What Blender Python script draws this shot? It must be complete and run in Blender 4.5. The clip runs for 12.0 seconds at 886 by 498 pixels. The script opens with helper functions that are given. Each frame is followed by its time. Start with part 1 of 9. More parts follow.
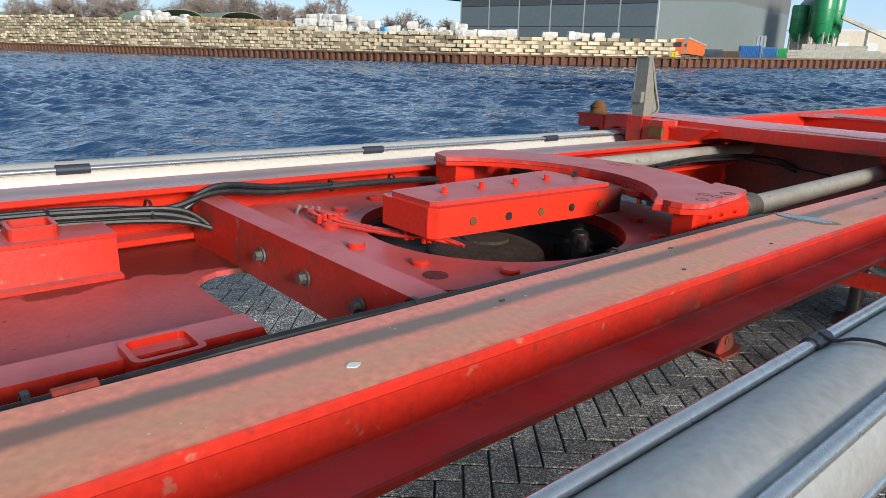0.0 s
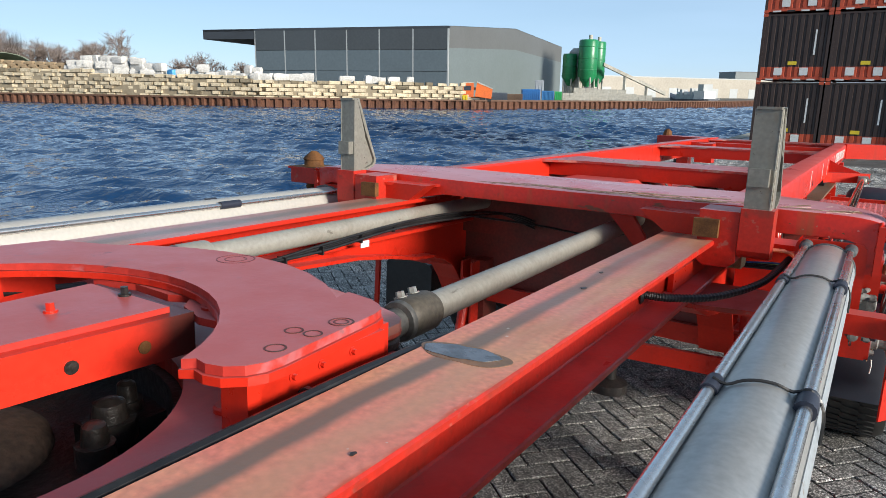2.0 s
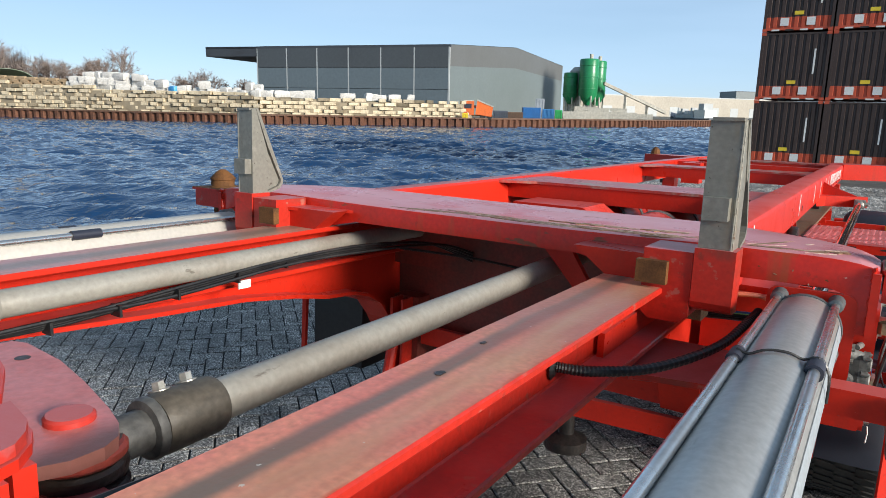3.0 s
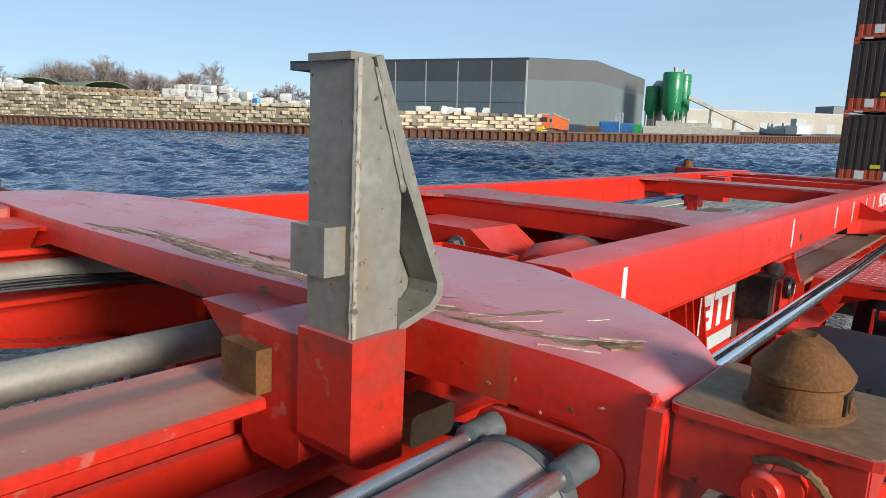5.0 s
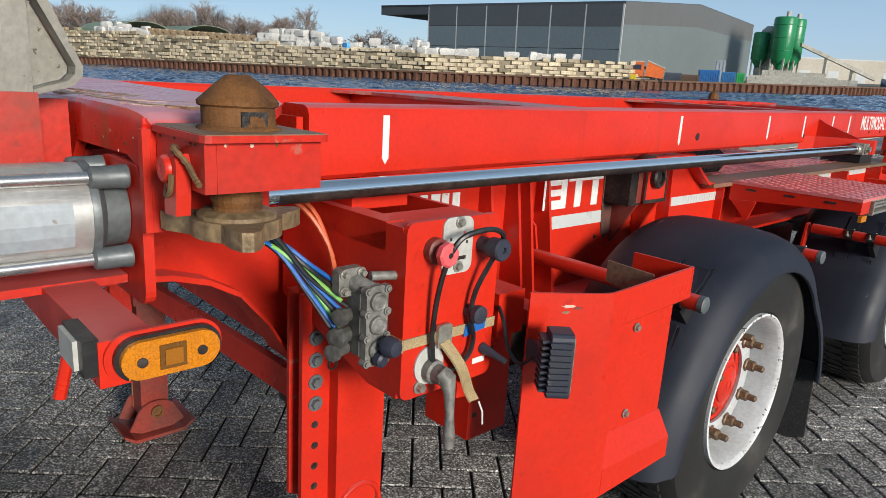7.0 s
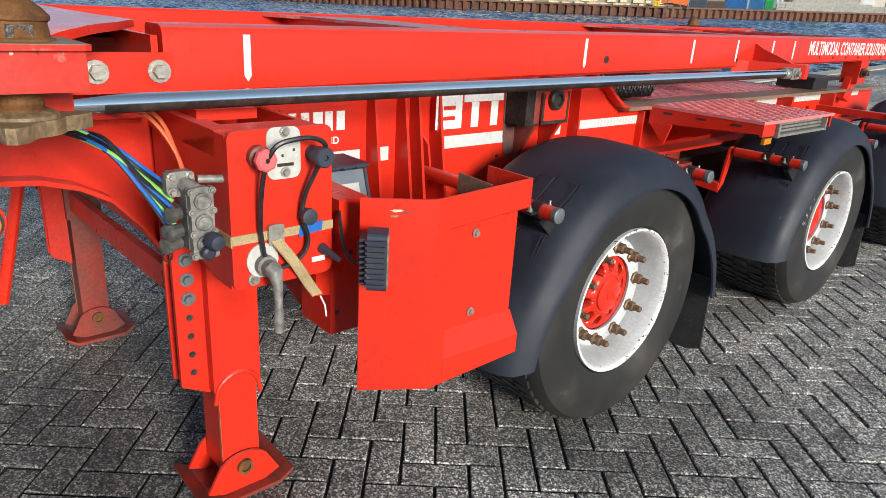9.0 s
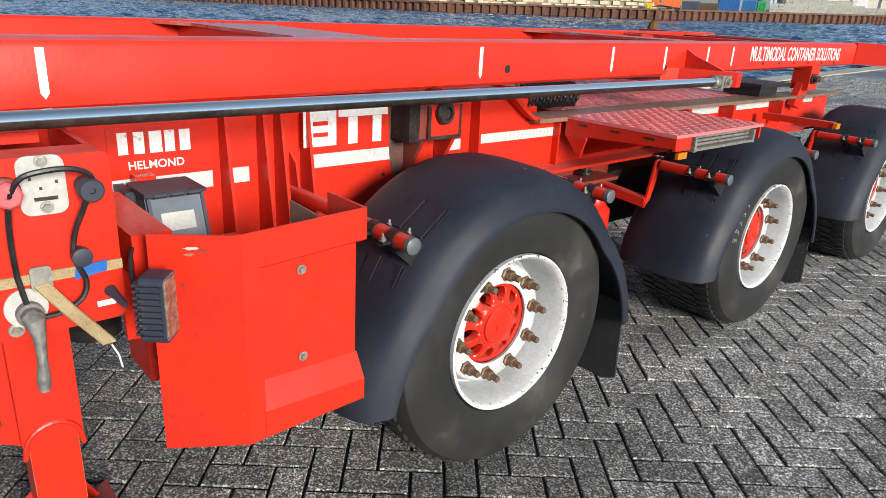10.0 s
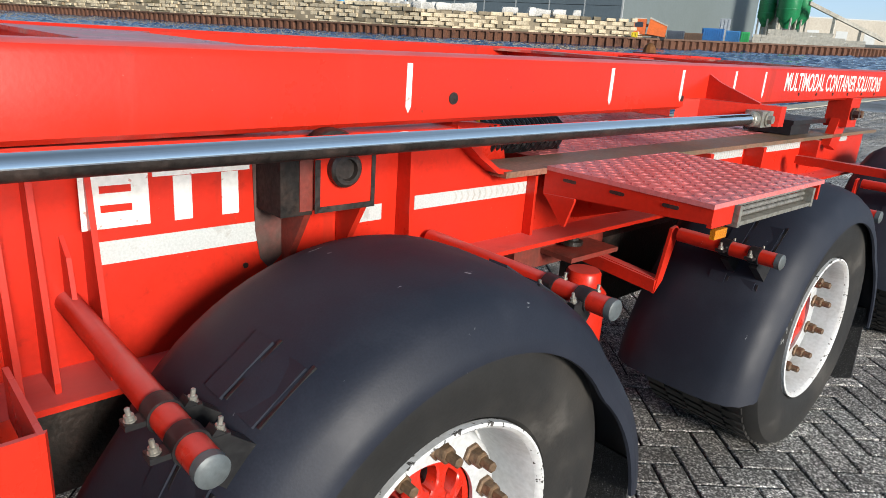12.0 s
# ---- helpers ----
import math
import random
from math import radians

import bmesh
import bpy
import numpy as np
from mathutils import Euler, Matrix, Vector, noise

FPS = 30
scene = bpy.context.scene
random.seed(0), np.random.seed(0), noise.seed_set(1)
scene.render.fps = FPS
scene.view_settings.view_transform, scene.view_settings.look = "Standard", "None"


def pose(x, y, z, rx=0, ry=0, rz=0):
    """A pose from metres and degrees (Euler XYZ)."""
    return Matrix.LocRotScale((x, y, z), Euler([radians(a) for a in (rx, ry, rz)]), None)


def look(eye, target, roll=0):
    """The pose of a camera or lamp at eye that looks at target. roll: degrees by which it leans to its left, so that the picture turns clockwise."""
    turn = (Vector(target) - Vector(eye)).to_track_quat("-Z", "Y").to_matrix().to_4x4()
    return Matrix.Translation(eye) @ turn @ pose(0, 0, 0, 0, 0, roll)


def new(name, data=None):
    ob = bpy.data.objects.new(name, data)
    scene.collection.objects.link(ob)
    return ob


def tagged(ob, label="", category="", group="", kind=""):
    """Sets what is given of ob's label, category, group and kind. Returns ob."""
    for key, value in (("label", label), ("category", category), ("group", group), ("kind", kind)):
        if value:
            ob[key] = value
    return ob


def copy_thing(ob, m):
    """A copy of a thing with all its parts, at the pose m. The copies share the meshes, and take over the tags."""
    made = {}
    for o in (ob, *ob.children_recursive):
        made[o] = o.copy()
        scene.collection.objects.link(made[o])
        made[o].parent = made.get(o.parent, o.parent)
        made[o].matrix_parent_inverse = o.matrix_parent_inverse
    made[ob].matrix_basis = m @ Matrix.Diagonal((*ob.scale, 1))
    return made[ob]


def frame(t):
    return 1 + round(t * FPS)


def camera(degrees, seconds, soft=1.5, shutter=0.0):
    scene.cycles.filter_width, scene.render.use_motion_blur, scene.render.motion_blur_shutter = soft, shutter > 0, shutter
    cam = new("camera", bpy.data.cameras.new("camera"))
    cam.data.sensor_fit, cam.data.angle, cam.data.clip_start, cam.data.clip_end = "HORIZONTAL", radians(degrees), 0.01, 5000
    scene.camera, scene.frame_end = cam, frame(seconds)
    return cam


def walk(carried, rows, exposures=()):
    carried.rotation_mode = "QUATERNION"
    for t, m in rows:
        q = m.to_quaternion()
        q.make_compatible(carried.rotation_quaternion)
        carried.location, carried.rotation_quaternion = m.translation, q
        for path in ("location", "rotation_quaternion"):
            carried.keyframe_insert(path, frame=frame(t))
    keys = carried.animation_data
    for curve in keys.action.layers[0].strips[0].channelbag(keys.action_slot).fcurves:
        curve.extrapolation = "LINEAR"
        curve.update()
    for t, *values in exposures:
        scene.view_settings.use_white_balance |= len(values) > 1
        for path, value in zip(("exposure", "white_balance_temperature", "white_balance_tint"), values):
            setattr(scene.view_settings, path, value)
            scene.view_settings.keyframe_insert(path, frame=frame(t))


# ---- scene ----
cam = camera(67.2, 12.0, soft=0.5)
# The trailer's own frame: y runs rearwards along it, x to its kerb side, z up from the paving under it.
# The quay falls slightly to the rear, so that frame leans a little in the world.
TILT = Vector((0.004, -0.034, 1)).rotation_difference(Vector((0, 0, 1))).to_matrix().to_4x4()
PATH = [
    (0, (1.137, -2.97, 1.474), (-0.316, -1.707, 0.931), 2.3),
    (0.5, (1.116, -2.768, 1.484), (-0.109, -1.268, 0.985), 2.2),
    (1, (1.009, -2.579, 1.471), (-0.129, -1.002, 1.004), 2.3),
    (1.5, (0.97, -2.407, 1.486), (-0.119, -0.787, 1.051), 2.2),
    (2, (1.01, -2.154, 1.494), (-0.053, -0.51, 1.089), 1.8),
    (2.5, (1.043, -1.906, 1.477), (-0.017, -0.253, 1.097), 2.0),
    (3, (1.022, -1.664, 1.488), (-0.052, -0.014, 1.133), 2.1),
    (3.2, (1.005, -1.549, 1.488), (-0.081, 0.098, 1.155), 2.1),
    (4.8, (1.216, -0.733, 1.47), (-0.014, 0.809, 1.142), 2.9),
    (5, (1.243, -0.636, 1.457), (-0.018, 0.883, 1.131), 2.7),
    (5.5, (1.382, -0.434, 1.375), (0.086, 1.056, 1.053), 2.9),
    (6, (1.552, -0.35, 1.338), (0.176, 1.06, 1.0), 3.4),
    (6.5, (1.731, -0.367, 1.311), (0.31, 0.987, 0.926), 3.5),
    (7, (1.922, -0.381, 1.312), (0.504, 0.943, 0.826), 3.5),
    (7.5, (2.091, -0.3, 1.306), (0.679, 1.008, 0.76), 3.4),
    (7.7, (2.154, -0.276, 1.298), (0.742, 1.023, 0.734), 3.6),
    (9.3, (2.33, -0.123, 1.336), (0.931, 1.13, 0.649), 3.4),
    (9.5, (2.364, -0.015, 1.354), (0.967, 1.242, 0.671), 3.2),
    (10, (2.391, 0.225, 1.35), (0.993, 1.489, 0.679), 3.3),
    (10.5, (2.355, 0.479, 1.377), (0.954, 1.746, 0.722), 3.4),
    (11, (2.309, 0.699, 1.392), (0.905, 1.979, 0.767), 3.4),
    (11.5, (2.166, 0.908, 1.377), (0.778, 2.212, 0.766), 3.5),
    (12, (1.848, 0.934, 1.3), (0.459, 2.24, 0.698), 4.2),
]
walk(cam, [(t, TILT @ look(eye, target, roll)) for t, eye, target, roll in PATH],
     exposures=((0.0, 0.48), (1.5, 0.52), (3.0, 0.52), (5.0, 0.38), (5.8, 0.22), (6.5, -0.03), (7.0, 0.12), (7.7, 0.24), (9.5, 0.48), (10.5, 0.48), (12.0, 0.42)))

# ---- world and light ----
SUN_AZ, SUN_EL = radians(98), radians(17)      # azimuth from +y towards +x
world = bpy.data.worlds.new("sky")
scene.world = world
world.use_nodes = True
wn, wl = world.node_tree.nodes, world.node_tree.links
sky = wn.new("ShaderNodeTexSky")
sky.sky_type, sky.sun_disc = "NISHITA", False
sky.sun_elevation, sky.sun_rotation = SUN_EL, SUN_AZ
sky.air_density, sky.dust_density, sky.ozone_density = 0.9, 0.0, 4.0
# thin high cloud, drawn over the sky's own colour
tc = wn.new("ShaderNodeTexCoord")
cm = wn.new("ShaderNodeMapping")
cm.inputs["Scale"].default_value = (1.0, 1.0, 7.0)
cn = wn.new("ShaderNodeTexNoise")
cn.inputs["Scale"].default_value, cn.inputs["Detail"].default_value = 2.2, 6
cr = wn.new("ShaderNodeMapRange")
cr.inputs["From Min"].default_value, cr.inputs["From Max"].default_value, cr.inputs["To Max"].default_value = 0.40, 0.8, 0.85
cr.inputs["To Min"].default_value = 0.62
cx = wn.new("ShaderNodeMix")
cx.data_type = "RGBA"
cx.inputs["B"].default_value = (4.35, 6.15, 8.3, 1)
bg = wn["Background"]
bg.inputs["Strength"].default_value = 0.070
wl.new(tc.outputs["Generated"], cm.inputs["Vector"])
wl.new(cm.outputs["Vector"], cn.inputs["Vector"])
wl.new(cn.outputs["Fac"], cr.inputs["Value"])
wl.new(cr.outputs["Result"], cx.inputs["Factor"])
wl.new(sky.outputs["Color"], cx.inputs["A"])
# brighter haze low over the horizon
sx_ = wn.new("ShaderNodeSeparateXYZ")
hz_ = wn.new("ShaderNodeMapRange")
hz_.inputs["From Min"].default_value, hz_.inputs["From Max"].default_value = 0.0, 1.0
hz_.inputs["To Min"].default_value, hz_.inputs["To Max"].default_value = 1.36, 0.44
hm = wn.new("ShaderNodeMix")
hm.data_type, hm.blend_type = "RGBA", "MULTIPLY"
hm.inputs["Factor"].default_value = 1
wl.new(tc.outputs["Generated"], sx_.inputs["Vector"])
wl.new(sx_.outputs["Z"], hz_.inputs["Value"])
wl.new(cx.outputs["Result"], hm.inputs["A"])
wl.new(hz_.outputs["Result"], hm.inputs["B"])
wl.new(hm.outputs["Result"], bg.inputs["Color"])
sun = new("sun", bpy.data.lights.new("sun", "SUN"))
sun.data.energy, sun.data.angle, sun.data.color = 4.5, radians(16), (1.0, 0.94, 0.85)
sun.matrix_world = look((math.sin(SUN_AZ) * math.cos(SUN_EL) * 60, math.cos(SUN_AZ) * math.cos(SUN_EL) * 60, math.sin(SUN_EL) * 60), (0, 0, 0))
scene.view_settings.exposure = 0.0

# ---- mesh helpers ----


def part(name, bm, material, parent=None, label="", bevel=0.0, seg=1, smooth=False, kind=""):
    """Links a bmesh as one mesh object under parent."""
    if bevel:
        edges = [e for e in bm.edges if len(e.link_faces) == 2 and e.calc_face_angle(0) > 0.5]
        bmesh.ops.bevel(bm, geom=edges, offset=bevel, segments=seg, affect="EDGES", clamp_overlap=True)
    bmesh.ops.recalc_face_normals(bm, faces=bm.faces)
    me = bpy.data.meshes.new(name)
    bm.to_mesh(me)
    bm.free()
    for m in material if isinstance(material, (list, tuple)) else (material,):
        me.materials.append(m)
    if smooth:
        me.shade_smooth()
        me.set_sharp_from_angle(angle=radians(38))
    ob = new(name, me)
    if parent is not None:
        ob.parent = parent
    if label or kind:
        tagged(ob, label=label, kind=kind)
    return ob


def share(name, ob, parent, m):
    """Another object on the same mesh, at the pose m under parent."""
    o = new(name, ob.data)
    o.parent, o.matrix_basis = parent, m
    return o


def thing(name, label, category, m=None, group="", kind=""):
    e = new(name)
    e.empty_display_size = 0.2
    if m is not None:
        e.matrix_world = m
    return tagged(e, label, category, group, kind)


def at(x, y, z):
    return Matrix.Translation((x, y, z))


def box(bm, x0, x1, y0, y1, z0, z1, mi=0):
    v = [bm.verts.new((x, y, z)) for x in (x0, x1) for y in (y0, y1) for z in (z0, z1)]
    for f in ((0, 1, 3, 2), (4, 6, 7, 5), (0, 4, 5, 1), (2, 3, 7, 6), (0, 2, 6, 4), (1, 5, 7, 3)):
        bm.faces.new([v[i] for i in f]).material_index = mi
    return bm


def prism(bm, pts, axis, a, b, mi=0):
    """A polygon in the two other axes (in order), drawn out along axis from a to b."""
    def put(p, h):
        return {"x": (h, p[0], p[1]), "y": (p[0], h, p[1]), "z": (p[0], p[1], h)}[axis]
    lo, hi = [bm.verts.new(put(p, a)) for p in pts], [bm.verts.new(put(p, b)) for p in pts]
    n = len(pts)
    bm.faces.new(lo).material_index = mi
    bm.faces.new(hi[::-1]).material_index = mi
    for i in range(n):
        bm.faces.new((lo[i], hi[i], hi[(i + 1) % n], lo[(i + 1) % n])).material_index = mi
    return bm


def frame_of(d):
    d = Vector(d).normalized()
    s = d.cross(Vector((0, 0, 1)) if abs(d.z) < 0.95 else Vector((1, 0, 0))).normalized()
    return d, s, s.cross(d)


def rings(bm, loops, closed=True, caps=True, mi=0):
    """Skins rows of points (all the same length) with quads."""
    rows = [[bm.verts.new(p) for p in loop] for loop in loops]
    n = len(rows[0])
    for a, b in zip(rows, rows[1:]):
        for i in range(n if closed else n - 1):
            bm.faces.new((a[i], a[(i + 1) % n], b[(i + 1) % n], b[i])).material_index = mi
    if caps:
        bm.faces.new(rows[0]).material_index = mi
        bm.faces.new(rows[-1][::-1]).material_index = mi
    return bm


def cyl(bm, p, q, r, r2=None, n=20, caps=True, mi=0):
    p, q = Vector(p), Vector(q)
    d, s, u = frame_of(q - p)
    r2 = r if r2 is None else r2
    ang = [2 * math.pi * i / n for i in range(n)]
    return rings(bm, [[c + rr * (math.cos(a) * s + math.sin(a) * u) for a in ang] for c, rr in ((p, r), (q, r2))], True, caps, mi)


def tube(bm, pts, r, n=8, mi=0):
    """A round bar or hose along a line of points."""
    pts = [Vector(p) for p in pts]
    loops, s = [], None
    for i, p in enumerate(pts):
        d = (pts[min(i + 1, len(pts) - 1)] - pts[max(i - 1, 0)]).normalized()
        if s is None:
            _, s, _ = frame_of(d)
        s = (s - d * s.dot(d)).normalized()
        u = s.cross(d)
        rr = r[i] if isinstance(r, (list, tuple)) else r
        loops.append([p + rr * (math.cos(2 * math.pi * k / n) * s + math.sin(2 * math.pi * k / n) * u) for k in range(n)])
    return rings(bm, loops, True, True, mi)


def curve_pts(ctrl, steps=6):
    """A smooth line through the control points."""
    c = [Vector(p) for p in ctrl]
    out = []
    for i in range(len(c) - 1):
        p0, p1, p2, p3 = c[max(i - 1, 0)], c[i], c[i + 1], c[min(i + 2, len(c) - 1)]
        for k in range(steps):
            t = k / steps
            out.append(0.5 * ((2 * p1) + (p2 - p0) * t + (2 * p0 - 5 * p1 + 4 * p2 - p3) * t * t + (3 * p1 - p0 - 3 * p2 + p3) * t ** 3))
    return out + [c[-1]]


def lathe(bm, prof, o, d, n=32, closed=False, mi=0):
    """Turns a profile of (radius, height along d) round the axis through o."""
    o = Vector(o)
    d, s, u = frame_of(d)
    loops = [[o + h * d + r * (math.cos(2 * math.pi * k / n) * s + math.sin(2 * math.pi * k / n) * u) for k in range(n)] for r, h in prof]
    if closed:
        loops.append(loops[0])
    rows = [[bm.verts.new(p) for p in loop] for loop in (loops[:-1] if closed else loops)]
    if closed:
        rows.append(rows[0])
    for a, b in zip(rows, rows[1:]):
        for i in range(n):
            bm.faces.new((a[i], a[(i + 1) % n], b[(i + 1) % n], b[i])).material_index = mi
    if not closed:
        bm.faces.new(rows[0]).material_index = mi
        bm.faces.new(rows[-1][::-1]).material_index = mi
    return bm


def B():
    return bmesh.new()


def rrect(x0, x1, y0, y1, r, n=4):
    """A rectangle with round corners, as a polygon."""
    out = []
    for cx, cy, a in ((x1 - r, y1 - r, 0), (x0 + r, y1 - r, 90), (x0 + r, y0 + r, 180), (x1 - r, y0 + r, 270)):
        out += [(cx + r * math.cos(radians(a + 90 * k / n)), cy + r * math.sin(radians(a + 90 * k / n))) for k in range(n + 1)]
    return out


def ragged(cx, cy, ln, wd, turn, z, h, seed, n=34):
    """A thin flake with a torn outline, lying at level z."""
    rr = random.Random(seed)
    c, s_ = math.cos(radians(turn)), math.sin(radians(turn))
    pts = []
    for k in range(n):
        a = 2 * math.pi * k / n
        q = 1 + rr.uniform(-0.45, 0.25)
        u, v = ln / 2 * math.copysign(abs(math.cos(a)) ** 0.8, math.cos(a)) * q, wd / 2 * math.sin(a) * (1 + rr.uniform(-0.75, 0.5))
        pts.append((cx + u * c - v * s_, cy + u * s_ + v * c))
    return prism(B(), pts, "z", z, z + h)


def lettering(name, text, size, m, material, parent, depth=0.0015, stretch=1.0, label=""):
    """Raised or painted letters, as a mesh, in the plane of m (x right, y up)."""
    cu = bpy.data.curves.new(name, "FONT")
    cu.body, cu.size, cu.extrude, cu.offset = text, size, depth, size * 0.012
    tmp = bpy.data.objects.new(name + "_line", cu)
    me = bpy.data.meshes.new_from_object(tmp)
    bpy.data.objects.remove(tmp)
    bpy.data.curves.remove(cu)
    me.transform(m @ Matrix.Diagonal((stretch, 1, 1, 1)))
    me.materials.clear()
    me.materials.append(material)
    ob = new(name, me)
    ob.parent = parent
    return tagged(ob, label=label) if label else ob


# ---- materials ----


def mat(name, base, rough=0.5, metal=0.0, second=None, amount=0.5, scale=6.0, fine=90.0, grain=0.06, bump=0.15, bump_scale=None,
        coat=0.0, coords="Object", lo=0.45, hi=0.7, rough_var=0.12, spec=None):
    """A painted, metal or stone surface: base colour with stains of a second colour, fine grain and a light relief."""
    m = bpy.data.materials.new(name)
    m.use_nodes = True
    nt = m.node_tree
    n, l = nt.nodes, nt.links
    p = n["Principled BSDF"]
    p.inputs["Roughness"].default_value, p.inputs["Metallic"].default_value = rough, metal
    if coat:
        p.inputs["Coat Weight"].default_value, p.inputs["Coat Roughness"].default_value = coat, 0.12
    if spec is not None:
        p.inputs["Specular IOR Level"].default_value = spec
    t = n.new("ShaderNodeTexCoord")
    big = n.new("ShaderNodeTexNoise")
    big.inputs["Scale"].default_value, big.inputs["Detail"].default_value, big.inputs["Roughness"].default_value = scale, 8, 0.62
    sm = n.new("ShaderNodeTexNoise")
    sm.inputs["Scale"].default_value, sm.inputs["Detail"].default_value = fine, 4
    for k in (big, sm):
        l.new(t.outputs[coords], k.inputs["Vector"])
    mr = n.new("ShaderNodeMapRange")
    mr.inputs["From Min"].default_value, mr.inputs["From Max"].default_value, mr.inputs["To Max"].default_value = lo, hi, amount
    l.new(big.outputs["Fac"], mr.inputs["Value"])
    mix = n.new("ShaderNodeMix")
    mix.data_type = "RGBA"
    mix.inputs["A"].default_value = (*base, 1)
    mix.inputs["B"].default_value = (*(second or [c * 0.6 for c in base]), 1)
    l.new(mr.outputs["Result"], mix.inputs["Factor"])
    gr = n.new("ShaderNodeMapRange")
    gr.inputs["From Min"].default_value, gr.inputs["From Max"].default_value = 0.3, 0.7
    gr.inputs["To Min"].default_value, gr.inputs["To Max"].default_value = 1 - grain * 2, 1 + grain * 2
    l.new(sm.outputs["Fac"], gr.inputs["Value"])
    mul = n.new("ShaderNodeMix")
    mul.data_type, mul.blend_type = "RGBA", "MULTIPLY"
    mul.inputs["Factor"].default_value = 1
    l.new(mix.outputs["Result"], mul.inputs["A"])
    l.new(gr.outputs["Result"], mul.inputs["B"])
    l.new(mul.outputs["Result"], p.inputs["Base Color"])
    rr = n.new("ShaderNodeMapRange")
    rr.inputs["From Min"].default_value, rr.inputs["From Max"].default_value = 0.3, 0.75
    rr.inputs["To Min"].default_value, rr.inputs["To Max"].default_value = max(rough - rough_var, 0.03), min(rough + rough_var, 1)
    l.new(big.outputs["Fac"], rr.inputs["Value"])
    l.new(rr.outputs["Result"], p.inputs["Roughness"])
    if bump:
        b = n.new("ShaderNodeBump")
        b.inputs["Strength"].default_value, b.inputs["Distance"].default_value = bump, 0.004 if bump_scale is None else bump_scale
        l.new(sm.outputs["Fac"], b.inputs["Height"])
        l.new(b.outputs["Normal"], p.inputs["Normal"])
    return m


def streaked(m, axis, centre, half, colour, soft=0.02, amount=0.8, noise_scale=5.0, wobble=0.03):
    """Adds a worn or dirty band of a colour along one line of the material's object, at axis = centre, half as wide as 2 * half."""
    n, l = m.node_tree.nodes, m.node_tree.links
    p = n["Principled BSDF"]
    old = p.inputs["Base Color"].links[0].from_socket
    t = n.new("ShaderNodeTexCoord")
    s = n.new("ShaderNodeSeparateXYZ")
    l.new(t.outputs["Object"], s.inputs["Vector"])
    ns = n.new("ShaderNodeTexNoise")
    ns.inputs["Scale"].default_value, ns.inputs["Detail"].default_value = noise_scale, 6
    l.new(t.outputs["Object"], ns.inputs["Vector"])

    def math_node(op, a, b):
        k = n.new("ShaderNodeMath")
        k.operation = op
        for i, v in enumerate((a, b)):
            if isinstance(v, (int, float)):
                k.inputs[i].default_value = v
            elif v is not None:
                l.new(v, k.inputs[i])
        return k.outputs[0]
    off = math_node("MULTIPLY", math_node("SUBTRACT", ns.outputs["Fac"], 0.5), wobble * 2)
    d = math_node("ABSOLUTE", math_node("SUBTRACT", math_node("ADD", s.outputs[axis], off), centre), None)
    mr = n.new("ShaderNodeMapRange")
    mr.interpolation_type = "SMOOTHSTEP"
    mr.inputs["From Min"].default_value, mr.inputs["From Max"].default_value = half - soft, half + soft
    mr.inputs["To Min"].default_value, mr.inputs["To Max"].default_value = amount, 0.0
    l.new(d, mr.inputs["Value"])
    mx = n.new("ShaderNodeMix")
    mx.data_type = "RGBA"
    mx.inputs["B"].default_value = (*colour, 1)
    l.new(mr.outputs["Result"], mx.inputs["Factor"])
    l.new(old, mx.inputs["A"])
    l.new(mx.outputs["Result"], p.inputs["Base Color"])
    return m


def speckled(m, colour, scale, lo, hi, amount=0.9, stretch=(1, 1, 1), rough=None):
    """Adds chips, spots or scratches of another colour, where a stretched noise runs high."""
    n, l = m.node_tree.nodes, m.node_tree.links
    p = n["Principled BSDF"]
    old = p.inputs["Base Color"].links[0].from_socket
    t = n.new("ShaderNodeTexCoord")
    mp = n.new("ShaderNodeMapping")
    mp.inputs["Scale"].default_value = stretch
    l.new(t.outputs["Object"], mp.inputs["Vector"])
    ns = n.new("ShaderNodeTexNoise")
    ns.inputs["Scale"].default_value, ns.inputs["Detail"].default_value, ns.inputs["Roughness"].default_value = scale, 5, 0.6
    l.new(mp.outputs["Vector"], ns.inputs["Vector"])
    mr = n.new("ShaderNodeMapRange")
    mr.inputs["From Min"].default_value, mr.inputs["From Max"].default_value, mr.inputs["To Max"].default_value = lo, hi, amount
    l.new(ns.outputs["Fac"], mr.inputs["Value"])
    mx = n.new("ShaderNodeMix")
    mx.data_type = "RGBA"
    mx.inputs["B"].default_value = (*colour, 1)
    l.new(mr.outputs["Result"], mx.inputs["Factor"])
    l.new(old, mx.inputs["A"])
    l.new(mx.outputs["Result"], p.inputs["Base Color"])
    if rough is not None:
        mq = n.new("ShaderNodeMix")
        mq.inputs["B"].default_value = rough
        l.new(mr.outputs["Result"], mq.inputs["Factor"])
        l.new(p.inputs["Roughness"].links[0].from_socket, mq.inputs["A"])
        l.new(mq.outputs["Result"], p.inputs["Roughness"])
    return m


